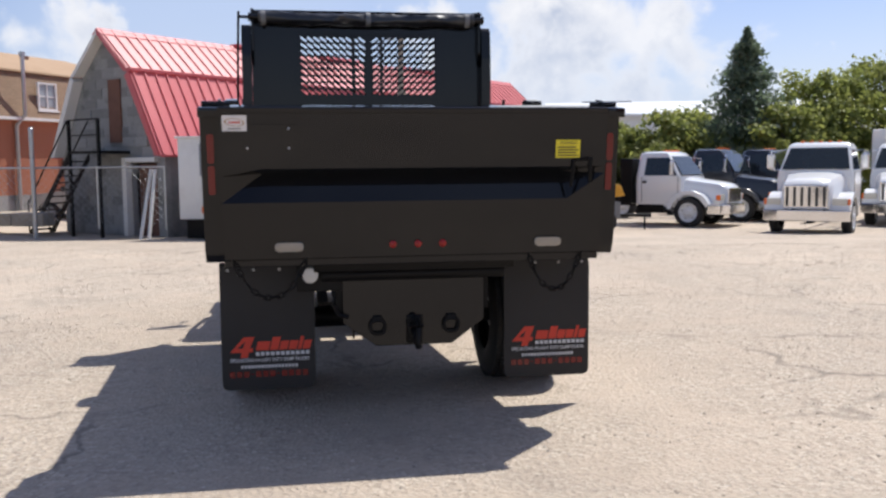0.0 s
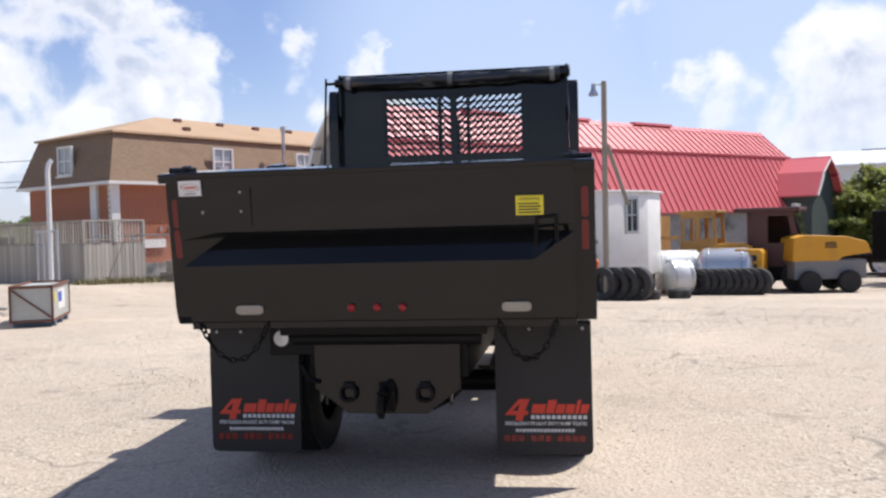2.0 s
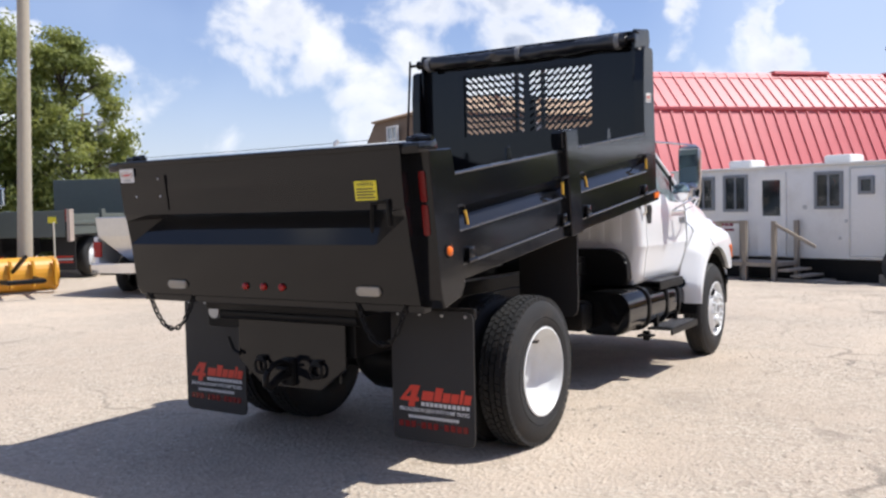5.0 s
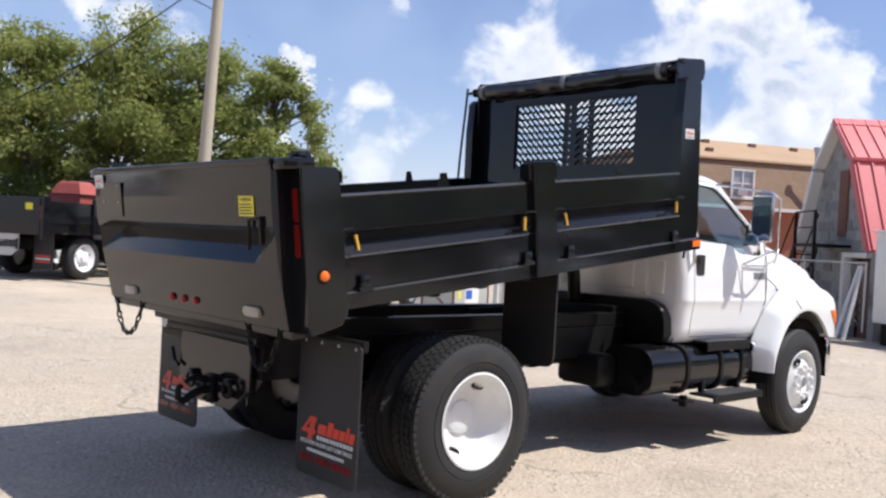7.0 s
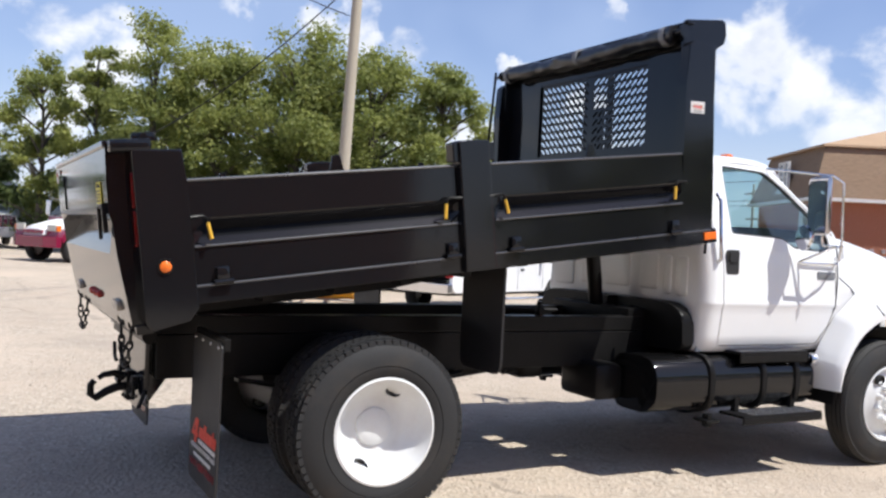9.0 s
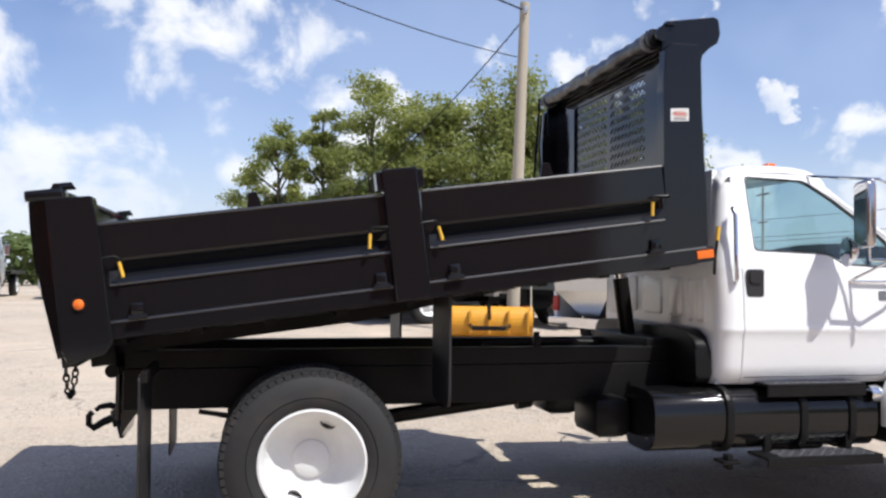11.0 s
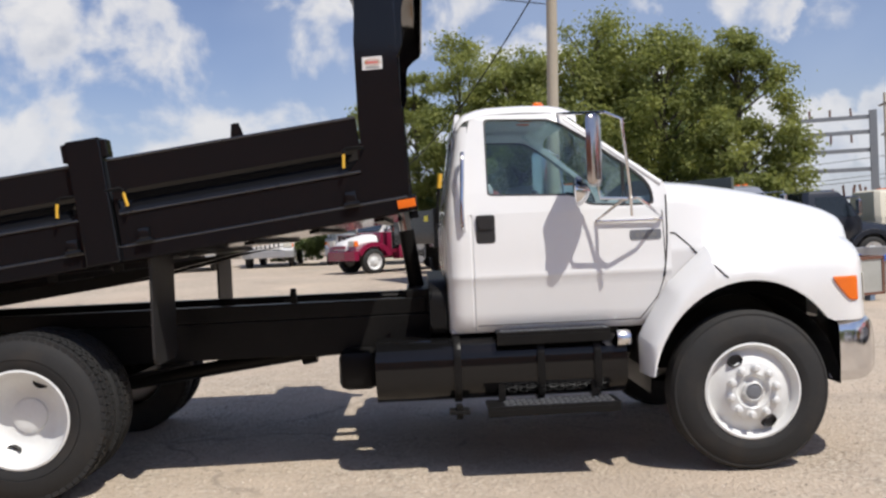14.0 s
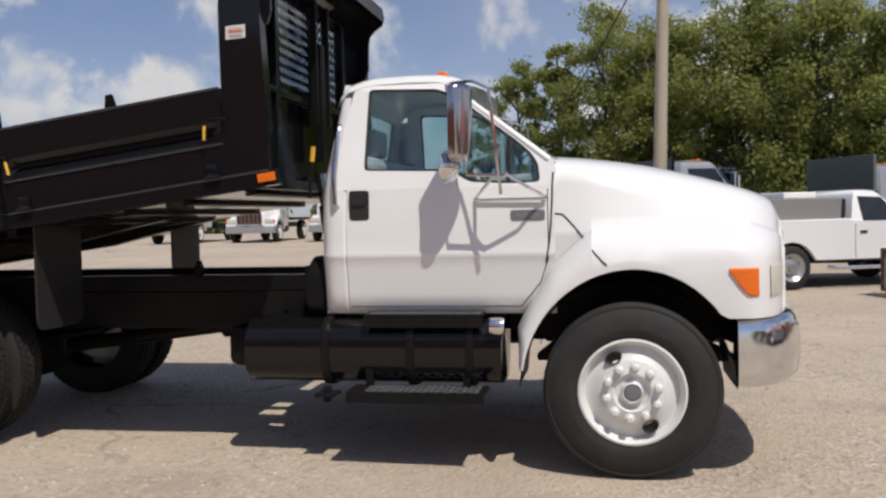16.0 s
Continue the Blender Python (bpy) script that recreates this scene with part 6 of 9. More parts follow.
def barn_front():
    """Blocks of the gable, dark patches of tar paper, door, stair and landing."""
    y = 0.30
    rnd = random.Random(5)
    bm = bmesh.new()
    box(bm, -.29, .29, -.02, .03, 0, .27)
    first = part("block", bm, BLOCK, barn_wall, "grey stained building block")
    first.location = (-2.0, y, BG + .02)
    for r in range(19):
        z = BG + .02 + .29 * r
        for c in range(9):
            x = -2.4 + .6 * c + (.3 if r % 2 else 0)
            top = z + .3
            lim = 2.42 if top < 1.97 else (1.36 + (4.32 - top) / (4.32 - 1.97) * 1.0 if top < 4.32 else max(0, (5.5 - top) / 1.28 * 1.36))
            if abs(x) + .32 > lim or (0.6 < x < 2.5 and z < BG + 2.3) or rnd.random() < .18:
                continue
            again(first, "block", Matrix.Translation((x, y + rnd.uniform(-.012, .012), z)), barn_wall)
    bm = bmesh.new()
    box(bm, .98, 2.12, .55, .62, BG, BG + 2.12)
    part("barn_door", bm, RUST, barn, "dark brown door inside the opening")
    bm = bmesh.new()
    box(bm, .76, .95, .10, .36, BG, BG + 2.3, .01)
    box(bm, .76, 2.25, .14, .34, BG + 2.17, BG + 2.3, .01)
    part("door_frame", bm, TRIMWHITE, barn, "pale grey door frame")
    bm = bmesh.new()
    box(bm, .05, .62, .24, .30, BG + 2.75, BG + 4.6)
    part("upper_door", bm, RUST, barn, "dark upper loading door")
    # landing and stair against the gable
    st = thing("outside_stair", ground_frame(-10.07, 26.49, 0.815, -0.58, 0), "dark steel outside stair with a landing by the barn", "stair")
    bm = bmesh.new()
    box(bm, -.6, .95, -.75, .28, BG + 2.42, BG + 2.5)
    part("landing", bm, CHASSIS, st)
    for x in (-.55, .9):
        bm = bmesh.new()
        box(bm, x - .04, x + .04, -.75, -.67, BG, BG + 3.4)
        part("post", bm, CHASSIS, st)
    bm = bmesh.new()
    tube(bm, [(-.58, -.72, BG + 3.4), (.93, -.72, BG + 3.4)], .025, 6)
    tube(bm, [(-.58, -.72, BG + 2.95), (.93, -.72, BG + 2.95)], .02, 6)
    part("rail", bm, CHASSIS, st)
    for s in (-.72, -.05):
        bm = bmesh.new()
        prism(bm, [(-.6, BG + 2.45), (-2.9, BG), (-2.65, BG), (-.6, BG + 2.25)], "y", s - .02, s + .02)
        tube(bm, [(-.6, s, BG + 3.4), (-2.9, s, BG + .95), (-2.9, s, BG)], .025, 6)
        part("stringer", bm, CHASSIS, st)
    bm = bmesh.new()
    box(bm, -.13, .13, -.7, -.07, -.02, .02)
    tread = part("tread", bm, CHASSIS, st)
    tread.location = (-.75, 0, BG + 2.2)
    for k in range(1, 11):
        again(tread, "tread", Matrix.Translation((-.75 - .2 * k, 0, BG + 2.2 - .208 * k)), st)
    # boards leaning on the wall
    for x, lean in ((2.45, .35), (2.62, .2)):
        p = thing("leaning_pole", ground_frame(-10.07, 26.49, 0.815, -0.58, 0), "pale pipe leaning against the barn wall", "pole")
        bm = bmesh.new()
        tube(bm, [(x + .25, -lean - .4, BG), (x - .1, -.05, BG + 1.95)], .05, 8)
        part("shaft", bm, TRIMWHITE, p, "", True)


barn_front()


# ---------------------------------------------------------------- brick apartment building
rng_house = random.Random(41)


def build_house():
    m = ground_frame(-19.15, 27.40, 0.3415, 0.94, 0)
    g = height(-19, 26.5)
    house = thing("apartment_building", m, "two-storey brick building with a brown shingled mansard roof", "building")
    bm = bmesh.new()
    box(bm, 0, 17, 0, 5.9, g - 0.3, 0.52)
    part("foundation", bm, BLOCK, house, "grey concrete foundation")
    bm = bmesh.new()
    box(bm, 0.03, 16.97, 0.03, 5.87, 0.52, 3.44)
    wall = part("brick_wall", bm, MORTAR, house, "red brick ground floor")
    verts, faces = [], []

    def brick(p, u, n, w):
        b = len(verts)
        o = [Vector(p) + u * a + n * c + Vector((0, 0, q)) for c in (0, .03) for q in (0.005, .093) for a in (.006, w - .006)]
        verts.extend(o)
        faces.extend([tuple(b + i for i in f) for f in ((4, 5, 7, 6), (0, 1, 5, 4), (2, 3, 7, 6), (0, 2, 6, 4), (1, 3, 7, 5))])
    for r in range(29):
        z = .52 + .1 * r
        for k in range(57):
            brick((.3 * k + (.15 if r % 2 else 0) - .15, .03, z), Vector((1, 0, 0)), Vector((0, -1, 0)), .3)
        for k in range(19):
            brick((.03, .3 * k + (.15 if r % 2 else 0) - .15 + .15, z), Vector((0, 1, 0)), Vector((-1, 0, 0)), .3)
    me = bpy.data.meshes.new("brickwork")
    me.from_pydata(verts, [], faces)
    me.materials.append(BRICK)
    ob = new("brickwork", me)
    ob.parent = wall
    tagged(ob, "weathered red brick courses", kind="stuff")
    # mansard with shingle courses
    bm = bmesh.new()
    n = 24
    rows = []
    for k in range(n):
        for dz, q in ((0, .014), (.99, 0)):
            t = (k + dz) / n
            z, o = 3.50 + 1.84 * t, .28 - .60 * t + q
            rows.append([Vector((-o, -o, z)), Vector((17 + o, -o, z)), Vector((17 + o, 5.9 + o, z)), Vector((-o, 5.9 + o, z))])
    loft(bm, rows)
    mans = part("mansard", bm, SHINGLE, house, "brown shingled mansard storey")
    bm = bmesh.new()
    loft(bm, [[Vector((-.34, -.34, 3.41)), Vector((17.34, -.34, 3.41)), Vector((17.34, 6.24, 3.41)), Vector((-.34, 6.24, 3.41))], [Vector((-.34, -.34, 3.52)), Vector((17.34, -.34, 3.52)), Vector((17.34, 6.24, 3.52)), Vector((-.34, 6.24, 3.52))]])
    part("gutter", bm, TRIMWHITE, house, "white gutter board")
    bm = bmesh.new()
    loft(bm, [[Vector((.18, .18, 5.32)), Vector((16.8, .18, 5.32)), Vector((16.8, 5.7, 5.32)), Vector((.18, 5.7, 5.32))], [Vector((.2, .2, 5.40)), Vector((16.8, .2, 5.40)), Vector((16.8, 5.7, 5.40)), Vector((.2, 5.7, 5.40))],
              [Vector((3.9, 2.88, 6.40)), Vector((13.7, 2.88, 6.40)), Vector((13.7, 3.02, 6.40)), Vector((3.9, 3.02, 6.40))]])
    part("roof", bm, TANROOF, house, "tan shingled low hip roof")
    for x, y in ((4.6, 2.4), (6.7, 2.3), (4.0, 1.0), (8.6, 2.2), (10.6, 2.2)):
        bm = bmesh.new()
        box(bm, x - .15, x + .15, y - .10, y + .10, 5.31 + .37 * y, 5.46 + .37 * y, .02)
        part("roof_vent", bm, RUST, house, "small brown roof vent")
    for x, z, w, h in ((4.85, 3.85, 1.0, 1.1), (9.3, 3.85, 1.0, 1.1), (12.9, 3.85, 1.0, 1.1)):
        slope = Matrix.Translation((x, -.02 - .10, z)) @ Matrix.Rotation(radians(0), 4, "X")
        window_unit(house, "window", slope, w, h, pane_mat=PALEPANE)
    bm = bmesh.new()
    box(bm, 4.55, 4.92, -.38, -.1, 3.93, 4.20, .01)
    part("air_conditioner", bm, STEEL, house, "grey window air conditioner")
    window_unit(house, "window", Matrix.Translation((4.5, -.02, 1.25)), .85, 1.15, RUST, True)
    window_unit(house, "window", Matrix.Translation((10.5, -.02, 1.25)), .85, 1.15, RUST, True)
    window_unit(house, "window", Matrix.Translation((-.12, 2.85, 3.86)) @ Matrix.Rotation(radians(-90), 4, "Z"), 1.0, 1.1, pane_mat=PALEPANE)
    # white corner column, downpipe, chimney pipe
    bm = bmesh.new()
    box(bm, -.12, .22, -.1, .12, .3, 3.41, .01)
    box(bm, -.12, .04, .9, 1.3, .9, 3.41, .01)
    part("corner_post", bm, TRIMWHITE, house, "white painted corner boards")
    bm = bmesh.new()
    tube(bm, [(7.7, -.12, g), (7.7, -.12, 3.2), (7.85, -.42, 3.6), (7.85, -.42, 5.95)], .075, 12)
    tube(bm, [(7.85, -.42, 5.82), (7.85, -.42, 6.0)], .12, 12)
    part("flue_pipe", bm, STEEL, house, "tall galvanised flue pipe", True)
    bm = bmesh.new()
    box(bm, 1.1, 2.1, -.08, -.02, 1.08, 1.4)
    part("wall_patch", bm, TRIMWHITE, house, "pale patched wall area")
    for x in (1.9, 2.3, 3.1):
        bm = bmesh.new()
        box(bm, x - .06, x + .06, -.1, -.02, 1.7, 1.85, .01)
        part("meter_box", bm, STEEL, house, "small grey wall box")
    # deck at the corner
    deck = thing("timber_deck", m, "raised weathered timber deck with railings and boarded skirt", "deck")
    bm = bmesh.new()
    box(bm, -2.02, .2, -1.42, -.14, 1.22, 1.33)
    box(bm, -2.02, -.14, -.14, 4.9, 1.22, 1.33)
    part("deck_floor", bm, OLDWOOD, deck)
    bm = bmesh.new()
    box(bm, -.072, .072, -.015, .015, -.1, 1.36)
    board = part("skirt_board", bm, OLDWOOD, deck, "weathered upright board")
    board.location = (-1.98, -1.44, g)
    for k in range(1, 15):
        again(board, "skirt_board", Matrix.Translation((-1.98 + .155 * k, -1.44, g + rng_house.uniform(-.03, .02))), deck)
    for k in range(40):
        again(board, "skirt_board", Matrix.Translation((-2.06, -1.34 + .156 * k, g + rng_house.uniform(-.03, .02))) @ Matrix.Rotation(radians(90), 4, "Z"), deck)
    bm = bmesh.new()
    box(bm, -2.08, .26, -1.48, -1.40, 2.05, 2.11)
    box(bm, -2.08, -2.0, -1.40, 4.9, 2.05, 2.11)
    box(bm, -2.08, .26, -1.46, -1.42, 1.42, 1.46)
    box(bm, .18, .26, -1.40, -.12, 2.05, 2.11)
    part("top_rail", bm, OLDWOOD, deck, "pale weathered railing")
    bm = bmesh.new()
    box(bm, -.045, .045, -.045, .045, 1.33, 2.05)
    post = part("rail_post", bm, OLDWOOD, deck)
    post.location = (-2.04, -1.44, 0)
    for x, y in ((-.9, -1.44), (.22, -1.44), (-2.04, .2), (-2.04, 1.8), (-2.04, 3.4), (-2.04, 4.85)):
        again(post, "rail_post", Matrix.Translation((x, y, 0)), deck)
    bm = bmesh.new()
    box(bm, -.02, .02, -.02, .02, 1.33, 2.05)
    bal = part("baluster", bm, OLDWOOD, deck)
    bal.location = (-1.93, -1.44, 0)
    for k in range(1, 18):
        again(bal, "baluster", Matrix.Translation((-1.93 + .122 * k, -1.44, 0)), deck)
    for k in range(38):
        again(bal, "baluster", Matrix.Translation((-2.04, -1.3 + .16 * k, 0)), deck)
    # dry weeds at the foot of the deck
    verts, faces = [], []
    for k in range(1500):
        u = rng_house.random()
        q = m @ Vector((-2.6 + 4.4 * u + rng_house.gauss(0, .25), -1.75 - abs(rng_house.gauss(0, .55)), 0))
        z, a, hgt = height(q.x, q.y) - .01, rng_house.uniform(0, 6.28), rng_house.uniform(.06, .30)
        w, lean = .018, rng_house.uniform(.02, .14)
        b = len(verts)
        verts.extend([(q.x - w * math.cos(a), q.y - w * math.sin(a), z), (q.x + w * math.cos(a), q.y + w * math.sin(a), z), (q.x + lean * math.sin(a), q.y - lean * math.cos(a), z + hgt)])
        faces.append((b, b + 1, b + 2))
    me = bpy.data.meshes.new("dry_weeds")
    me.from_pydata(verts, [], faces)
    me.materials.append(DRYGRASS)
    tagged(new("dry_weeds", me), "dry yellow-green weeds at the foot of the deck", "weeds", kind="stuff")


build_house()


# ---------------------------------------------------------------- office trailer
def build_shed():
    m = ground_frame(-6.69, 23.82, .986, -.168, 0)
    shed = thing("office_trailer", m, "white office trailer on blocks beside the barn", "trailer")
    g, z0, z1, L, D = height(-4, 23.2), .14, 2.31, 5.55, 2.9
    bm = bmesh.new()
    prism(bm, [(-.4, 0), (5.65, 0), (6.35, 1.5), (6.35, D), (-.4, D)], "z", z0, z1, 0.05)
    body = part("body", bm, SHEDWHITE, shed, "white sheet siding", True)
    bm = bmesh.new()
    prism(bm, [(-.45, -.05), (5.68, -.05), (6.41, 1.49), (6.41, D + .05), (-.45, D + .05)], "z", z1 - .01, z1 + .05, .015)
    part("roof_edge", bm, TRIMWHITE, shed, "pale metal roof edge")
    for x in (1.1, 3.7):
        bm = bmesh.new()
        box(bm, x - .33, x + .33, .8, 1.5, z1 + .05, z1 + .27, .06)
        part("roof_unit", bm, TRIMWHITE, shed, "white roof ventilation unit")
    # solid black block in place of the shade beneath the raised floor
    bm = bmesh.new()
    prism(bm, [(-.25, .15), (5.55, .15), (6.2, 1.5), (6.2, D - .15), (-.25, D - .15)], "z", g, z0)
    part("underframe", bm, CHASSIS, shed, "black block standing in for the shade under the floor")
    for x, w, z, h in ((.57, .65, 1.30, .86), (1.50, .68, 1.26, .92), (3.93, .68, 1.30, .86), (4.80, .36, 1.62, .40)):
        window_unit(shed, "window", Matrix.Translation((x, -.005, z)), w, h, FARSTEEL, "upright" if w > .6 else False, .04, False)
    bm = bmesh.new()
    holed(bm, [(2.13, z0 + .05), (2.88, z0 + .05), (2.88, 2.2), (2.13, 2.2)], [[(2.26, 1.15), (2.74, 1.15), (2.74, 2.02), (2.26, 2.02)]], "y", -.045, -.005)
    door = part("door", bm, SHEDWHITE, shed, "white door with a dark window")
    bm = bmesh.new()
    box(bm, 2.24, 2.76, -.03, -.02, 1.13, 2.04)
    part("pane", bm, DARKGLASS, door)
    bm = bmesh.new()
    holed(bm, [(4.40, z0 + .05), (5.26, z0 + .05), (5.26, 2.25), (4.40, 2.25)], [[(4.44, z0 + .1), (5.22, z0 + .1), (5.22, 2.2), (4.44, 2.2)]], "y", -.012, -.002)
    part("door_outline", bm, STEEL, shed, "thin outline of a second door")
    # printed sign
    bm = bmesh.new()
    box(bm, 1.0, 2.15, -.014, -.006, .62, 1.0)
    sign = part("sign", bm, SHEDWHITE, shed, "white sign with dark red emblem")
    sign.location = (-.65, 0, .10)
    bm = bmesh.new()
    prism(bm, [(1.05, .74), (1.12, .74), (1.12, .66), (1.2, .66), (1.2, .74), (1.26, .74), (1.26, .8), (1.2, .8), (1.24, .98), (1.14, .98)], "y", -.02, -.014)
    part("sign_emblem", bm, MAROON, sign)
    for k in range(6):
        bm = bmesh.new()
        box(bm, 1.3 + .135 * k, 1.41 + .135 * k, -.02, -.014, .8, .92)
        part("sign_block", bm, MAROON, sign)
    bm = bmesh.new()
    box(bm, 1.3, 2.1, -.02, -.014, .68, .74)
    part("sign_line", bm, MAROON, sign)
    # vents and outlets
    for x, z, w, h in ((3.35, 1.3, .1, .1), (4.34, .98, .06, .08), (5.4, 1.92, .1, .05), (5.4, .6, .1, .16), (4.2, .6, .07, .07)):
        bm = bmesh.new()
        box(bm, x - w / 2, x + w / 2, -.03, -.003, z, z + h, .005)
        part("outlet", bm, STEEL, shed, "small grey wall outlet")
    # end wall window (faces +x)
    window_unit(shed, "window", Matrix.Translation((6.075, .90, 1.25)) @ Matrix.Rotation(radians(65), 4, "Z"), .5, .95, STEEL, True, .04, False)
    # steps with handrail by the door
    steps = thing("timber_steps", m @ Matrix.Translation((-.05, 0, 0)), "weathered timber steps with handrails at the trailer door", "steps")
    bm = bmesh.new()
    box(bm, 1.75, 3.3, -1.15, -.06, .0, .09)
    part("landing", bm, WOOD, steps)
    for x, y in ((1.8, -1.1), (2.5, -1.1), (3.25, -1.1), (1.8, -.12), (3.25, -.12)):
        bm = bmesh.new()
        box(bm, x - .05, x + .05, y - .05, y + .05, g - .02, 1.05)
        part("post", bm, WOOD, steps)
    bm = bmesh.new()
    box(bm, 1.75, 2.55, -1.13, -1.07, 1.0, 1.06)
    prism(bm, [(3.2, .98), (3.2, 1.06), (4.25, .52), (4.25, .44)], "y", -1.13, -1.07)
    part("handrail", bm, WOOD, steps)
    for k in range(3):
        bm = bmesh.new()
        box(bm, 3.35 + .3 * k, 3.63 + .3 * k, -1.1, -.15, -.1 - .12 * k, -.05 - .12 * k)
        part("step", bm, WOOD, steps)
    # planks and shovel
    pl = thing("plank_pile", m, "weathered planks on the ground by the trailer", "planks")
    for k in range(3):
        bm = bmesh.new()
        box(bm, 2.9 + .1 * k, 4.7 + .05 * k, -.55 - .2 * k, -.38 - .2 * k, g, g + .06 + .02 * k)
        part("plank", bm, WOOD, pl)
    sh = thing("shovel", m, "shovel leaning against the trailer", "shovel")
    bm = bmesh.new()
    tube(bm, [(5.35, -.35, g), (5.4, -.04, 1.05)], .022, 8)
    box(bm, 5.27, 5.43, -.42, -.38, g, g + .25)
    box(bm, 5.33, 5.47, -.06, -.03, 1.03, 1.12)
    part("handle", bm, WOOD, sh)


build_shed()


# ---------------------------------------------------------------- poles, wires, fences
def lamp_pole():
    t = thing("yard_lamp", pose(-1.05, 22.3, height(-1.0, 22.3)), "grey wooden pole with a yard lamp", "lamp post")
    bm = bmesh.new()
    tube(bm, [(0, 0, -.2), (.05, 0, 5.3)], .075, 12, .065)
    part("shaft", bm, WOOD, t, "", True)
    bm = bmesh.new()
    tube(bm, [(.04, 0, 5.2), (-.18, -.05, 5.25)], .02, 8)
    lathe(bm, [(4.96, .12), (5.02, .11), (5.1, .06), (5.25, .05), (5.27, .001)], (-.2, -.05, 0), "z", 14)
    part("lamp_head", bm, STEEL, t, "grey bell-shaped lamp head", True)
    bm = bmesh.new()
    prism(bm, [(.05, 3.75), (.15, 3.75), (.62, 2.3), (.52, 2.3)], "y", -.05, .02)
    part("brace", bm, WOOD, t)


lamp_pole()


def utility_pole(x, y, h, r, lean, label):
    t = thing("utility_pole", pose(x, y, height(x, y)), label, "utility pole")
    bm = bmesh.new()
    tube(bm, [(0, 0, -0.2), (lean[0] * .5, lean[1] * .5, h * .5), (lean[0], lean[1], h)], r, 16, r * 0.72)
    part("shaft", bm, POLEWOOD, t, "", True)
    return t


up = utility_pole(-13.6, 9.5, 7.25, 0.145, (0.10, 0.22), "pale weathered wooden utility pole with cables")
bm = bmesh.new()
lathe(bm, [(6.95, .05), (7.0, .07), (7.1, .06), (7.12, .001)], (.28, .2, 0), "z", 10)
tube(bm, [(.1, .2, 6.9), (.3, .2, 7.0)], .02, 6)
part("insulator", bm, STEEL, up, "", True)


def wire(name, a, b, sag, r, label):
    pts = []
    for k in range(25):
        u = k / 24
        p = Vector(a).lerp(Vector(b), u)
        p.z -= sag * 4 * u * (1 - u)
        pts.append(p)
    bm = bmesh.new()
    tube(bm, pts, r, 6)
    t = thing(name, pose(0, 0, 0), label + " across the sky", "cable")
    part("strand", bm, FLAP, t)


top = Vector((-13.45, 9.75, height(-13.6, 9.5) + 7.05))
wire("overhead_cable", top, (4.0, -7.0, 11.0), .9, .022, "thick twisted overhead cable")
wire("overhead_cable", (-13.5, 9.55, 6.16), (-3.1, 1.09, 6.6), .4, .012, "thin overhead cable")
wire("overhead_cable", top + Vector((0, 0, -.1)), (-26.0, 3.0, 3.2), .8, .016, "sagging service cable")


def chain_fence(x0, y0, x1, y1, n, label, h=1.65):
    L = math.hypot(x1 - x0, y1 - y0)
    f = thing("chain_link_fence", ground_frame(x0, y0, x1 - x0, y1 - y0), label, "fence")
    for k in range(n + 1):
        bm = bmesh.new()
        tube(bm, [(L * k / n, 0, -.1), (L * k / n, 0, h)], .03, 8)
        part("post", bm, STEEL, f, "", True)
    bm = bmesh.new()
    tube(bm, [(0, 0, h - .03), (L, 0, h - .03)], .024, 8)
    part("top_rail", bm, STEEL, f, "", True)
    verts, faces = [], []
    s = .22
    for d in (1, -1):
        k = -int(h / s) - 1
        while k * s < L + h:
            x = k * s
            p, q = (x, 0.05), (x + d * h, h - .05)
            u0 = max(0.0, min(1.0, ((0 if d > 0 else L) - p[0]) / (q[0] - p[0])))
            u1 = max(0.0, min(1.0, ((L if d > 0 else 0) - p[0]) / (q[0] - p[0])))
            if u1 > u0:
                a = (p[0] + (q[0] - p[0]) * u0, p[1] + (q[1] - p[1]) * u0)
                b = (p[0] + (q[0] - p[0]) * u1, p[1] + (q[1] - p[1]) * u1)
                i = len(verts)
                w = .0022
                verts.extend([(a[0], -w, a[1]), (a[0] + w * 2, w, a[1]), (b[0] + w * 2, w, b[1]), (b[0], -w, b[1])])
                faces.append((i, i + 1, i + 2, i + 3))
            k += 1
    me = bpy.data.meshes.new("mesh")
    me.from_pydata(verts, [], faces)
    me.materials.append(STEEL)
    ob = new("wire_mesh", me)
    ob.parent = f
    tagged(ob, "galvanised diamond wire mesh", kind="stuff")


chain_fence(-19.6, 26.8, -7.6, 24.4, 6, "galvanised chain-link fence in front of the barn")
chain_fence(-14.7, 18.7, -11.9, 16.2, 3, "galvanised fence end beside the bent pipe", 1.85)
bm = bmesh.new()
tube(bm, [(0, 0, -.1), (0, 0, 3.15), (.02, .03, 3.32), (.06, .08, 3.38)], .055, 12)
vent = thing("bent_pipe", pose(-12.62, 16.8, height(-12.6, 16.8)), "pale rusty upright pipe by the fence", "pipe")
part("shaft", bm, TRIMWHITE, vent, "", True)


gate_post = thing("gate_post", pose(-11.5, 25.05, height(-11.5, 25)), "tall grey steel post standing in the fence line", "post")
bm = bmesh.new()
tube(bm, [(0, 0, -.2), (0, 0, 3.05)], .065, 10)
part("shaft", bm, STEEL, gate_post, "", True)
bm = bmesh.new()
lathe(bm, [(3.04, .075), (3.09, .07), (3.13, .03), (3.14, .001)], (0, 0, 0), "z", 10)
part("cap", bm, STEEL, gate_post, "", True)


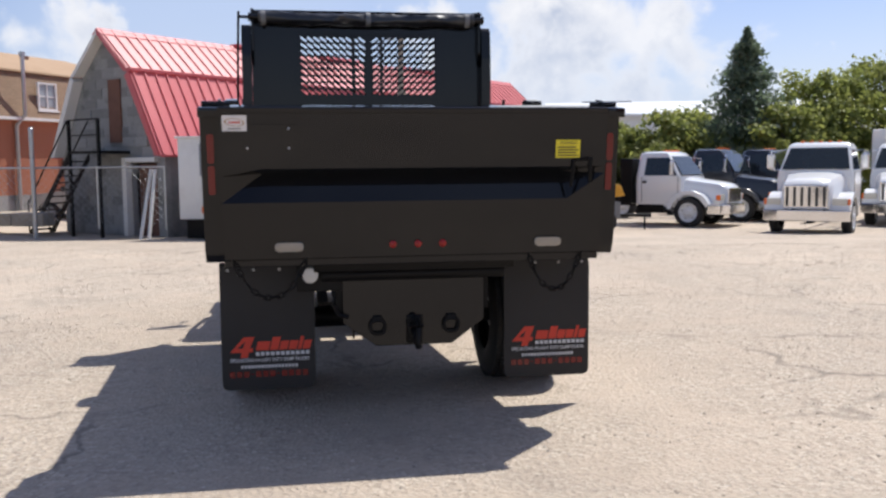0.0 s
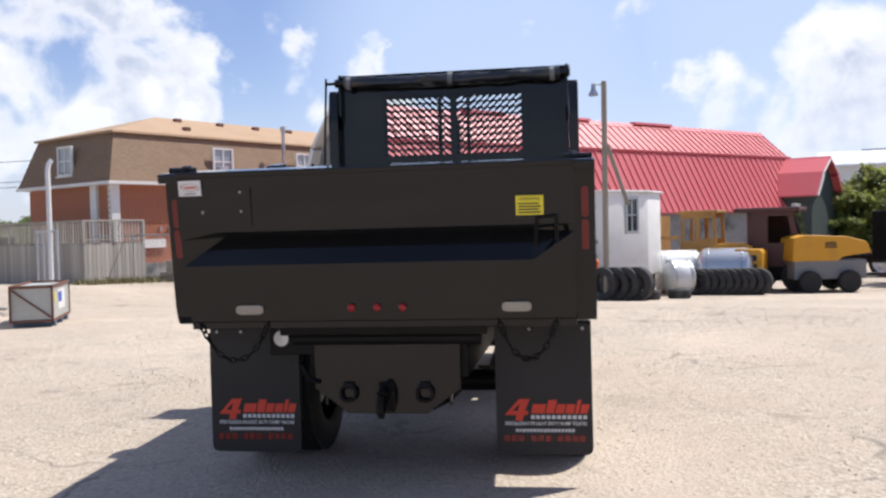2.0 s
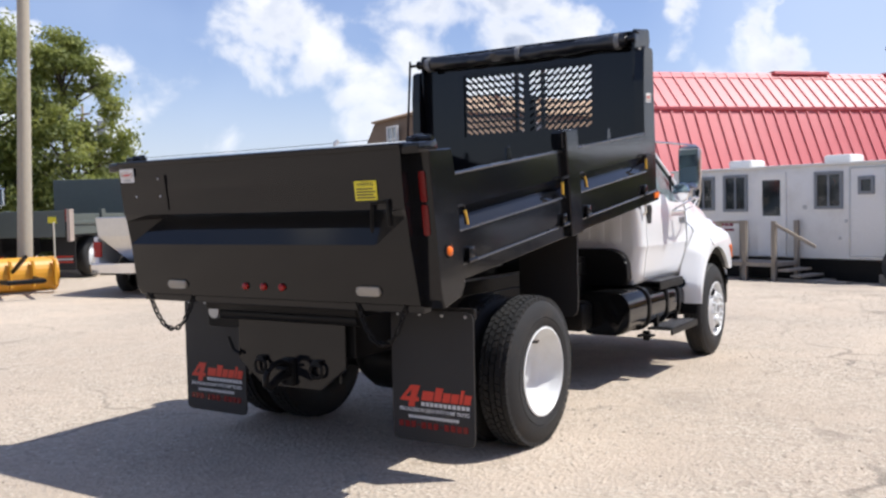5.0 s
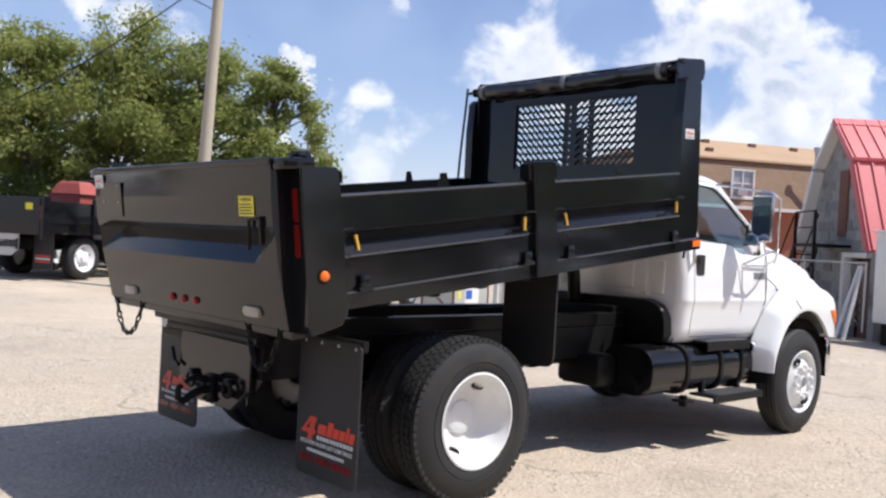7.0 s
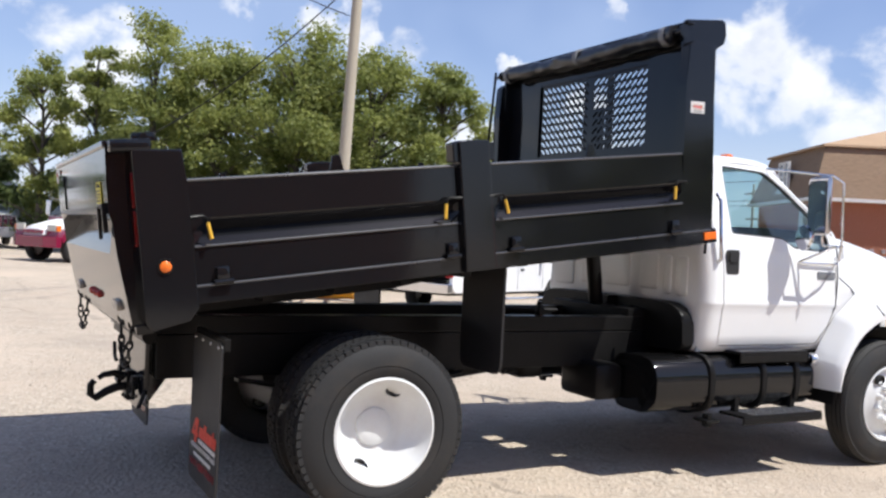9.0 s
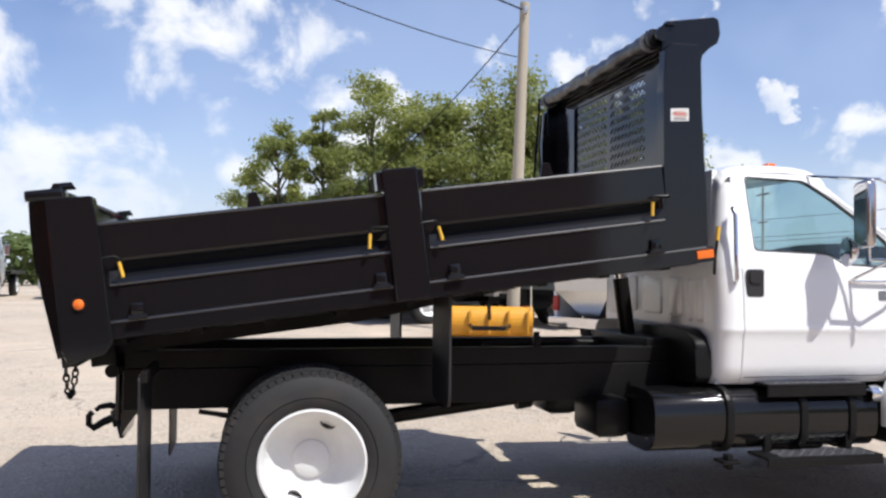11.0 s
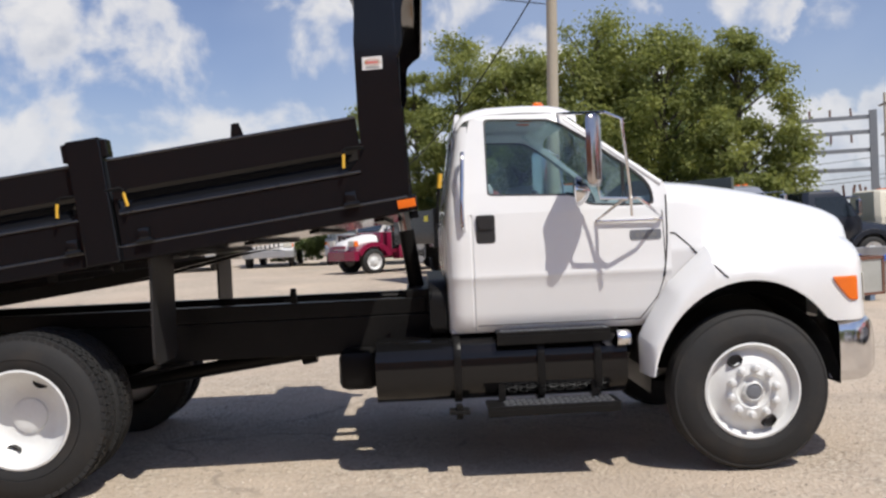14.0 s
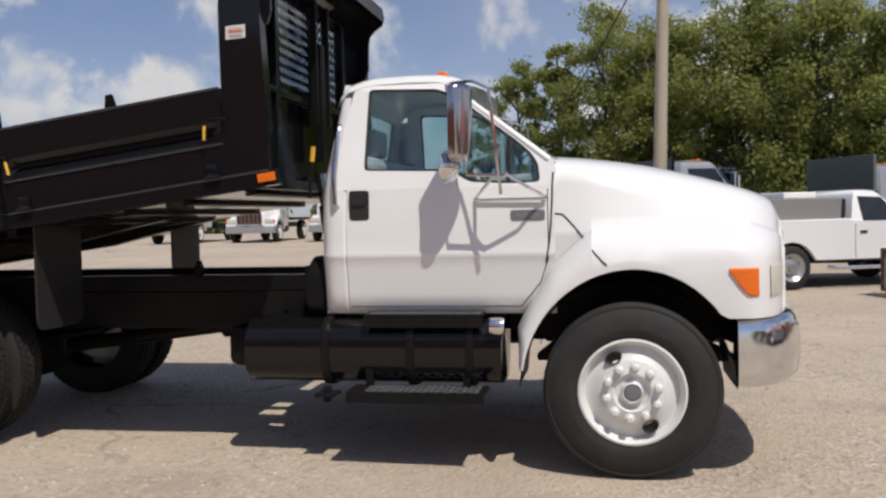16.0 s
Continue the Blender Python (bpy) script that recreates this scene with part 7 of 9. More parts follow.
def block_wall():
    """Low row of rough concrete blocks behind the fence."""
    rnd = random.Random(8)
    t = thing("block_wall", ground_frame(-17.2, 27.6, 5.6, -1.15), "low row of rough tan concrete blocks", "wall")
    for r, n in ((0, 5), (1, 3)):
        for k in range(n):
            bm = bmesh.new()
            box(bm, 1.12 * k + .02 + .3 * r, 1.12 * k + 1.08 + .3 * r, -.28 + rnd.uniform(-.06, .06), .3, .42 * r - .1, .42 * (r + 1) - .11 + rnd.uniform(-.03, 0), .03)
            part("block", bm, CONCRETE, t)


block_wall()


# ---------------------------------------------------------------- trees
def tree(name, x, y, h, r, n, mat, label, seed, trunk=0.16, low=0.25, leaf=0.15, blobs_n=46, tall=1.0):
    rnd = random.Random(seed)
    g = height(x, y)
    t = thing(name, pose(x, y, g), label, "tree", "trees round the yard")
    bm = bmesh.new()
    tube(bm, [(0, 0, -0.1), (0.05, 0.03, h * 0.25), (-0.05, 0.08, h * 0.5), (0.1, 0, h * 0.82)], trunk, 9, trunk * 0.2)
    blobs = []
    for k in range(blobs_n):
        a, u = rnd.uniform(0, 6.283), rnd.random() ** 0.8
        z = h * (low + (0.97 - low) * u) * rnd.uniform(0.93, 1.06)
        prof = math.sin(math.pi * min(0.96, 0.2 + 0.78 * u)) ** 0.6
        q = r * prof * math.sqrt(rnd.uniform(0.05, 1.45))
        c = Vector((q * math.cos(a), q * math.sin(a), z))
        s = r * rnd.uniform(0.07, 0.27)
        blobs.append((c, s))
        if k % 3 == 0:
            b = Vector((0, 0, max(h * 0.15, z - r * 0.55)))
            tube(bm, [b, b.lerp(c, 0.5) + Vector((0, 0, 0.1)), c], trunk * 0.34, 6, 0.012)
    part("trunk", bm, BARK, t, "grey-brown trunk and limbs")
    verts, faces = [], []
    weights = [s ** 2.2 for c, s in blobs]
    for (c, s) in rnd.choices(blobs, weights, k=n):
        d = Vector((rnd.gauss(0, 1), rnd.gauss(0, 1), rnd.gauss(0, 0.7)))
        p = c + d * s * 0.62
        d.normalize()
        p.z = max(p.z, 0.25)
        size = leaf * rnd.uniform(0.55, 1.35)
        nrm = (d * .6 + Vector((rnd.uniform(-1, 1), rnd.uniform(-1, 1), rnd.uniform(-0.2, 1.2)))).normalized()
        u = nrm.orthogonal().normalized()
        u.rotate(Matrix.Rotation(rnd.uniform(0, 6.28), 3, nrm))
        v = nrm.cross(u)
        b = len(verts)
        verts += [p - u * size, p + v * size * 0.55 + nrm * size * 0.15, p + u * size, p - v * size * 0.55 + nrm * size * 0.15]
        faces.append((b, b + 1, b + 2, b + 3))
    me = bpy.data.meshes.new("crown")
    me.from_pydata(verts, [], faces)
    me.materials.append(mat)
    ob = new("crown", me)
    ob.parent = t
    tagged(ob, "airy green leaf crown")
    return t


def conifer(x, y, h, r, n, label, seed):
    rnd = random.Random(seed)
    t = thing("conifer", pose(x, y, height(x, y)), label, "tree", "trees round the yard")
    bm = bmesh.new()
    tube(bm, [(0, 0, -.1), (0, 0, h * .97)], .17, 8, .02)
    part("trunk", bm, BARK, t)
    verts, faces = [], []
    for k in range(n):
        u = rnd.random() ** 1.4
        z = h * (.06 + .94 * u)
        reach = r * (1 - u) ** .9 * (0.62 + .24 * math.sin(u * 44 + rnd.uniform(-.9, .9)) + rnd.uniform(-.2, .34))
        a = rnd.uniform(0, 6.283)
        a = round(a * 6) / 6 + rnd.uniform(-.09, .09)
        q = max(.05, reach) * rnd.random() ** .55
        p = Vector((q * math.cos(a), q * math.sin(a), z - q * .22))
        size = .17 * rnd.uniform(.6, 1.3)
        nrm = Vector((rnd.uniform(-1, 1), rnd.uniform(-1, 1), rnd.uniform(.1, 1))).normalized()
        w = nrm.orthogonal().normalized()
        w.rotate(Matrix.Rotation(rnd.uniform(0, 6.28), 3, nrm))
        v = nrm.cross(w)
        b = len(verts)
        verts += [p - w * size, p + v * size * .35, p + w * size, p - v * size * .35]
        faces.append((b, b + 1, b + 2, b + 3))
    me = bpy.data.meshes.new("crown")
    me.from_pydata(verts, [], faces)
    me.materials.append(NEEDLE)
    ob = new("crown", me)
    ob.parent = t
    tagged(ob, "dark needle crown")


GREEN = "leafy green tree at the edge of the yard"
TREES = [(-31.4, 2.0, 7.1, 1.5), (-30.4, 3.9, 7.3, 1.25), (-29.3, 5.9, 8.7, 1.8), (-28.1, 8.2, 8.0, 2.3), (-26.7, 10.8, 8.3, 2.5), (-25.3, 13.2, 7.8, 2.3), (-24.0, 15.4, 7.4, 1.7)]
for i, (x, y, h, r) in enumerate(TREES):
    tree("broadleaf_tree", x, y, h, r, 15000 if i < 3 else 28000, LEAF, GREEN, 10 + i, low=.16, leaf=.072, blobs_n=70 if i < 3 else 120)
for i, (x, y, h, r) in enumerate([(-31.5, 11.5, 7.4, 3.0), (-29.5, 14.6, 6.8, 2.6), (-33.0, 6.5, 6.6, 2.6)]):
    tree("broadleaf_tree", x, y, h, r, 14000, LEAFDARK, GREEN, 20 + i, low=.08, leaf=.10, blobs_n=80)
for i, (x, y, h, r) in enumerate([(-25.4, 14.4, 2.9, 1.7), (-27.2, 11.6, 3.3, 2.0), (-28.6, 8.8, 3.0, 2.0), (-30.3, 6.0, 3.2, 1.8), (-31.6, 3.2, 2.9, 1.6), (-32.8, 0.2, 3.4, 1.7), (-33.6, -2.4, 3.0, 1.6)]):
    tree("bush", x, y, h, r, 9000, LEAFDARK, "leafy bush under the trees at the edge of the yard", 30 + i, trunk=.07, low=.10, leaf=.075, blobs_n=50)
for i, (x, y, h, r) in enumerate([(8.6, 47, 4.2, 2.0), (11.2, 44, 4.3, 2.2), (13.4, 47.5, 4.6, 2.2), (19.0, 45.0, 6.4, 2.9), (22.6, 46.0, 7.2, 3.4), (26.5, 47, 8.2, 3.6), (31.0, 46.0, 8.6, 3.8), (24.0, 41.0, 5.4, 2.6), (28.0, 40.0, 5.8, 2.8), (34.5, 42.0, 8.0, 3.6), (16.2, 42.5, 4.4, 2.2), (9.9, 45.2, 3.4, 1.9), (12.4, 45.8, 3.3, 1.9), (7.4, 46.0, 3.2, 1.6), (18.0, 44.0, 4.6, 2.2)]):
    tree("broadleaf_tree", x, y, h, r, 10000, LEAF, GREEN, 40 + i, low=.04, leaf=.14, blobs_n=64)
conifer(14.9, 44.0, 8.5, 5.4, 14000, "tall dark conifer behind the parked trucks", 3)
conifer(-53.0, 43.5, 5.7, 4.2, 8000, "dark spruce beyond the far trucks", 4)
for i, (x, y, h, r) in enumerate([(-75, 62, 4.6, 3.5), (-84, 70, 5.0, 4), (-62, 66, 4.6, 3.2), (-92, 58, 5.2, 4), (-70, 78, 5.5, 4), (-88, 48, 5.0, 4), (-95, 36, 5.5, 4), (-90, 24, 5.5, 4), (-96, 12, 5.5, 4), (-55, -10, 5.0, 3.6), (-58, -18, 5.0, 3.6), (-52, -26, 5.2, 3.6), (-54, -3, 5.0, 3.6)]):
    tree("broadleaf_tree", x, y, h * .6, r, 2600, LEAFDARK, "distant green tree on the skyline", 70 + i, low=.05, leaf=.34, blobs_n=24)


# ---------------------------------------------------------------- far buildings and steelwork
def far_things():
    w = thing("warehouse", ground_frame(9.0, 74.0, 1, -.10, 0), "long low white warehouse beyond the trees", "warehouse")
    bm = bmesh.new()
    box(bm, 0, 46, 0, 18, -.6, 5.6)
    part("wall", bm, FARWHITE, w, "white sheet walls")
    bm = bmesh.new()
    prism(bm, [(-.4, 5.5), (9, 7.1), (18.4, 5.5), (18.4, 5.3), (9, 6.9), (-.4, 5.3)], "x", -.4, 46.4)
    part("roof", bm, FARWHITE, w, "white low-pitched roof")
    for x in (3.0, 14.0, 26.0, 38.0):
        bm = bmesh.new()
        box(bm, x, x + 4.5, 8.8, 9.2, 7.05, 7.2)
        part("ridge_vent", bm, STEEL, w, "dark ridge vent")
    # substation gantry
    s = thing("substation_gantry", ground_frame(-39.2, 20.7, .16, .98, 0), "grey steel substation gantry with insulators", "gantry")
    for x in (0, 3.65):
        bm = bmesh.new()
        box(bm, x - .16, x + .16, -.12, .12, -.2, 6.3)
        part("column", bm, FARSTEEL, s)
    for z in (6.0, 5.3, 4.45, 3.55):
        bm = bmesh.new()
        box(bm, .17, 3.48, -.07, .07, z - .09, z + .09)
        part("beam", bm, FARSTEEL, s)
    for x in (.9, 1.8, 2.7):
        for z0, z1 in ((6.07, 6.45), (4.82, 5.3), (2.3, 2.7)):
            bm = bmesh.new()
            lathe(bm, [(z0 + (z1 - z0) * k / 10, .06 if k % 2 else .035) for k in range(11)], (x, 0, 0), "z", 8)
            part("insulator", bm, RUST, s)
    rnd = random.Random(9)
    for k in range(9):
        b = thing("switchgear", ground_frame(-40 + rnd.uniform(-2, 2), 18.0 + 1.3 * k, .3, .95, 0) @ Matrix.Diagonal((.8, .8, .85, 1)), "grey substation switch frame", "switchgear", "substation switch frames")
        h = rnd.uniform(1.8, 2.8)
        bm = bmesh.new()
        box(bm, -.07, .07, -.07, .07, -.2, h)
        box(bm, .93, 1.07, -.07, .07, -.2, h)
        box(bm, -.3, 1.3, -.1, .1, h, h + .15)
        part("frame", bm, FARSTEEL, b)
        bm = bmesh.new()
        for x in (0, .5, 1.0):
            tube(bm, [(x, 0, h + .1), (x + rnd.uniform(-.2, .2), 0, h + .8)], .07, 6)
        part("insulator", bm, RUST, b)
    for (x, y, h) in ((-48.0, 28.07, 8.35), (-48.0, 29.35, 7.13), (-44.0, 44.5, 6.2), (-60.0, 58.0, 7.0), (-36.0, 43.5, 6.4)):
        p = utility_pole(x, y, h, .10, (0, 0), "distant wooden utility pole with a cross arm")
        for w, z in ((1.1, h - .62), (.8, h - 2.33)):
            bm = bmesh.new()
            box(bm, -w * .8, w * .8, -.05, .05, z - .05, z + .05)
            part("cross_arm", bm, WOOD, p)
    for z in (5.2, 4.0, 3.7):
        wire("overhead_cable", (-36, 44, z + 1), (-90, 10, z), .6, .018, "distant overhead cable")


far_things()


# plain brick wall that closes the yard behind the walk
bm = bmesh.new()
box(bm, 15.0, 15.3, -16.0, 17.0, -0.6, 5.5)
me = bpy.data.meshes.new("wall_east")
bm.to_mesh(me)
bm.free()
me.materials.append(BRICK)
tagged(new("wall_east", me), "plain red brick wall at the yard edge", "wall", kind="structure")


# ---------------------------------------------------------------- parked vehicles
SILVER = material("silver_paint", (0.42, 0.43, 0.44), 0.3, 0.6, grain=12, vary=0.06, coat=0.4)
GREENGREY = material("grey_green_panel", (0.10, 0.115, 0.10), 0.45, grain=14, vary=0.15, stain=0.3, stain_colour=(0.1, 0.1, 0.09), stain_size=0.6)


def yard_wheel(parent, x0, x1, y, r, rim_mat=RIM):
    """A wheel standing on z = 0 between x0 and x1 (outer)."""
    s, w = (1 if x1 > x0 else -1), abs(x1 - x0)
    bm = bmesh.new()
    lathe(bm, [(x0 + s * u, q) for u, q in ((.02, r * .6), (0, r * .66), (0, r * .88), (.03, r * .98), (.05, r), (w - .05, r), (w - .03, r * .98), (w, r * .88), (w, r * .66), (w - .02, r * .6))], (0, y, r * .97), "x", 28, flat=0.0)
    wh = part("wheel", bm, RUBBER, parent, "black tyre on a painted rim", True)
    bm = bmesh.new()
    lathe(bm, [(x0 + s * u, q) for u, q in ((w - .02, r * .6), (w + .004, r * .64), (w - .03, r * .55), (w - .06, r * .40), (w - .03, r * .34), (w - .02, r * .22), (w + .02, r * .18), (w + .02, .001))], (0, y, r * .97), "x", 24)
    part("rim", bm, rim_mat, wh, "", True)
    for k in range(5):
        a = 2 * math.pi * k / 5 + .4
        bm = bmesh.new()
        lathe(bm, [(x1 - s * .052, .001), (x1 - s * .040, r * .055), (x1 - s * .06, r * .06)], (0, y + r * .46 * math.cos(a), r * .97 + r * .46 * math.sin(a)), "x", 8)
        part("vent_hole", bm, INKBLACK, wh)
    return wh


def work_truck(name, label, m, paint, wb=4.3, top=2.45, hood_z=1.62, nose=1.05, body=None, body_mat=None, bumper=None, grille=None, roof=None, group="", r=.48, hw=1.0, beacons=True, old=False):
    """A conventional truck: origin under the rear axle, nose towards +y."""
    bumper, grille, roof = bumper or CHROME, grille or CHROME, roof or paint
    t = thing(name, m, label, "truck", group)
    cb, cf = wb - 1.85, wb - .35
    bm = bmesh.new()
    for s in (1, -1):
        box(bm, s * .36, s * .44, -1.3, wb + .6, .62, .86)
    for y in (-1.25, -.3, .8, 1.8):
        box(bm, -.36, .36, y - .05, y + .05, .66, .82)
    part("frame", bm, CHASSIS, t)

    def ring(z, y0, y1, w, c=.12):
        return [Vector((x, y, z)) for x, y in ((-w + c, y0), (w - c, y0), (w, y0 + c), (w, y1 - c * .3), (w - c * .6, y1), (-w + c * .6, y1), (-w, y1 - c * .3), (-w, y0 + c))]
    bm = bmesh.new()
    belt = hood_z + .02
    loft(bm, [ring(.62, cb, cf + .05, hw * .93), ring(.72, cb, cf + .1, hw * .97), ring(belt - .25, cb, cf + .12, hw), ring(belt, cb, cf + .1, hw * .97)])
    cab = part("cab", bm, paint, t, "painted steel cab", True)
    bm = bmesh.new()
    wt = hw * .80
    loft(bm, [ring(belt, cb, cf + .06, hw * .95), ring(top - .14, cb + .06, cf - .36, wt * 1.03), ring(top - .05, cb + .1, cf - .44, wt * .97), ring(top, cb + .22, cf - .6, wt * .82)])
    part("cab_top", bm, roof, cab, "painted cab roof and pillars", True)
    for s in (1, -1):
        bm = bmesh.new()
        z0, z1 = belt + .03, top - .2
        q = [Vector((hw * .958, cb + .32, z0)), Vector((hw * .958, cf - .08, z0)), Vector((wt * 1.045, cf - .38, z1)), Vector((wt * 1.045, cb + .36, z1))]
        loft(bm, [[Vector((s * (p.x - .02), p.y, p.z)) for p in q], [Vector((s * (p.x + .006), p.y, p.z)) for p in q]])
        part("side_window", bm, DARKGLASS, cab, "dark side window")
        bm = bmesh.new()
        box(bm, s * (hw - .002), s * (hw + .012), cb + .28, cb + .42, belt - .22, belt - .14, .004)
        part("door_handle", bm, INKBLACK, cab)
        for ya in (cb + .25, cf - .02):
            bm = bmesh.new()
            box(bm, s * (hw - .01), s * (hw + .003), ya - .006, ya + .006, .75, belt - .02)
            part("door_seam", bm, INKBLACK, cab)
        bm = bmesh.new()
        box(bm, s * (hw + .14), s * (hw + .34), cf - .18, cf - .08, belt + .05, belt + .48, .03)
        mir = part("wing_mirror", bm, CHROME, t, "tall chrome wing mirror")
        bm = bmesh.new()
        tube(bm, [(s * hw * .95, cf - .1, belt + .02), (s * (hw + .22), cf - .1, belt + .02), (s * (hw + .22), cf - .1, belt + .55), (s * wt, cf - .3, top - .2)], .016, 6)
        part("mirror_arm", bm, CHROME, mir)
    bm = bmesh.new()
    q0 = [(-hw * .88, cf + .075, belt + .04), (hw * .88, cf + .075, belt + .04), (wt * .93, cf - .345, top - .17), (-wt * .93, cf - .345, top - .17)]
    loft(bm, [[Vector(p) for p in q0], [Vector(p) + Vector((0, .02, .012)) for p in q0]])
    part("windscreen", bm, DARKGLASS, cab, "dark windscreen")
    if beacons:
        for x in (-.5, -.25, 0, .25, .5):
            bm = bmesh.new()
            box(bm, x - .05, x + .05, cf - .72, cf - .6, top - .04, top + .05, .015)
            part("marker_lamp", bm, AMBER, cab, "amber roof marker lamp")
    # hood, fenders, front
    nf = wb + nose
    bm = bmesh.new()
    hwid = hw * (.62 if not old else .55)

    def hood_ring(y, zt, w, zb):
        return [Vector((x, y, z)) for x, z in ((-w, zb), (-w, zt - .2), (-w * .86, zt - .06), (-w * .45, zt), (w * .45, zt), (w * .86, zt - .06), (w, zt - .2), (w, zb))]
    loft(bm, [hood_ring(cf - .05, hood_z, hw * .88, .75), hood_ring(wb, hood_z - .07, hw * .76, .75), hood_ring(nf - .35, hood_z - .17, hwid * 1.08, .75), hood_ring(nf - .08, hood_z - .24, hwid, .75), hood_ring(nf, hood_z - .34, hwid * .96, .75)])
    hood = part("hood", bm, roof if old else paint, t, "painted hood", True)
    for s in (1, -1):
        bm = bmesh.new()
        outer = [(wb - .72 * 1.0, .55)] + [(wb - (r + .24) * math.cos(a) * 1.02, r + (r + .20) * math.sin(a)) for a in [math.pi * k / 12 for k in range(1, 12)]] + [(nf - .12, .98), (nf - .08, .72), (wb + r + .12, .68)]
        inner = [(wb + (r + .10) * math.cos(a), r + (r + .08) * math.sin(a)) for a in [math.pi * k / 12 for k in range(1, 12)]]
        prism(bm, outer + inner + [(wb - r - .1, .55)], "x", s * hwid * .9, s * (hw + .08), .02)
        part("fender", bm, paint, hood, "painted front fender")
        bm = bmesh.new()
        box(bm, s * (hwid + .03), s * (hw + .02), nf - .13, nf - .06, .86, 1.04, .02)
        lamp = part("headlamp", bm, CLEARLENS, hood, "clear headlamp")
        bm = bmesh.new()
        box(bm, s * (hw + .02), s * (hw + .085), nf - .2, nf - .07, .86, 1.02, .015)
        part("turn_lamp", bm, AMBER, hood, "amber turn lamp")
    bm = bmesh.new()
    box(bm, -hwid * .9, hwid * .9, nf - .03, nf + .03, .78, hood_z - .36, .02)
    gr = part("grille", bm, grille, t, "bright grille")
    for k in range(6):
        bm = bmesh.new()
        if k % 2 or True:
            x = -hwid * .9 + hwid * 1.8 * (k + .5) / 6
            box(bm, x - .035, x + .035, nf + .025, nf + .036, .83, hood_z - .42)
        part("grille_bar", bm, INKBLACK, gr)
    bm = bmesh.new()
    prism(bm, [(-hw - .1, wb + r + .15), (-hw - .1, nf - .05), (-hw * .7, nf + .12), (hw * .7, nf + .12), (hw + .1, nf - .05), (hw + .1, wb + r + .15), (hw, wb + r + .15), (hw * .6, nf), (-hw * .6, nf), (-hw, wb + r + .15)], "z", .42, .72, .02)
    part("bumper", bm, bumper, t, "front bumper")
    for s in (1, -1):
        yard_wheel(t, s * (hw - .2), s * (hw + .06), wb, r)
        yard_wheel(t, s * (hw - .24), s * (hw + .04), 0, r)
        bm = bmesh.new()
        prism(bm, rounded([(s * .5, .42), (s * .96, .42), (s * .96, .8), (s * .5, .8)], .1), "y", cb + .1, cb + 1.0, .01)
        part("fuel_tank", bm, CHASSIS if not old else paint, t, "side tank")
    if body == "dump":
        bmat = body_mat or BLACK
        bm = bmesh.new()
        box(bm, -1.15, 1.15, -1.35, cb - .2, 1.0, 1.1)
        bd = part("dump_body", bm, bmat, t, "steel dump body")
        for s in (1, -1):
            bm = bmesh.new()
            side = 1.46 if bmat is GREENGREY else 1.68
            box(bm, s * 1.12, s * 1.18, -1.35, cb - .2, 1.0, side, .01)
            box(bm, s * 1.18, s * 1.21, -1.3, cb - .25, 1.22, 1.30, .01)
            part("side_panel", bm, bmat, bd)
            for y in (-1.33, .1, cb - .3):
                bm = bmesh.new()
                box(bm, s * 1.16, s * 1.24, y - .09, y + .09, .85 if y < -1 else 1.0, side + .1, .01)
                part("post", bm, BEIGE if bmat is GREENGREY and y < -1 else bmat, bd)
            bm = bmesh.new()
            box(bm, s * .55, s * 1.1, -.98, -.96, .2, .98)
            fl = part("mud_flap", bm, FLAP, t, "black mud flap with red print")
            for k in range(3):
                bm = bmesh.new()
                box(bm, s * .62, s * 1.04, -.985, -.981, .36 + .06 * k, .395 + .06 * k)
                part("print_bar", bm, INKRED if k != 1 else INKWHITE, fl)
            for z in (1.35, 1.5):
                bm = bmesh.new()
                box(bm, s * 1.12, s * 1.19, -1.40, -1.37, z - .06, z + .06, .01)
                part("tail_lamp", bm, REDLENS, bd)
        bm = bmesh.new()
        box(bm, -1.12, 1.12, -1.40, -1.33, .95, side + .07, .01)
        gate = part("tailgate", bm, bmat, t, "steel tailgate")
        bm = bmesh.new()
        box(bm, .72, .92, -1.41, -1.402, side - .2, side - .06)
        part("warning_sticker", bm, STICKYELLOW, gate, "yellow sticker")
        bm = bmesh.new()
        box(bm, -1.12, 1.12, cb - .24, cb - .16, 1.0, 2.35, .01)
        part("headboard", bm, bmat, bd)
        bm = bmesh.new()
        prism(bm, [(-.45, .95), (.45, .95), (.45, .62), (.25, .48), (-.25, .48), (-.45, .62)], "y", -1.3, -1.27)
        part("hitch_plate", bm, SILVER if body_mat is None else CHASSIS, t, "hitch plate")
    elif body == "flat":
        bm = bmesh.new()
        box(bm, -1.15, 1.15, -1.4, cb - .15, .95, 1.08, .02)
        part("flat_bed", bm, body_mat or CHASSIS, t, "flat deck")
    elif body == "box":
        bm = bmesh.new()
        box(bm, -1.2, 1.2, -1.5, cb - .15, 1.0, 3.1, .04)
        part("box_body", bm, body_mat or TRIMWHITE, t, "white box body")
    return t


def heading(x, y, fx, fy):
    """Origin at x, y with local +y pointing along (fx, fy)."""
    return ground_frame(x, y, fy, -fx)


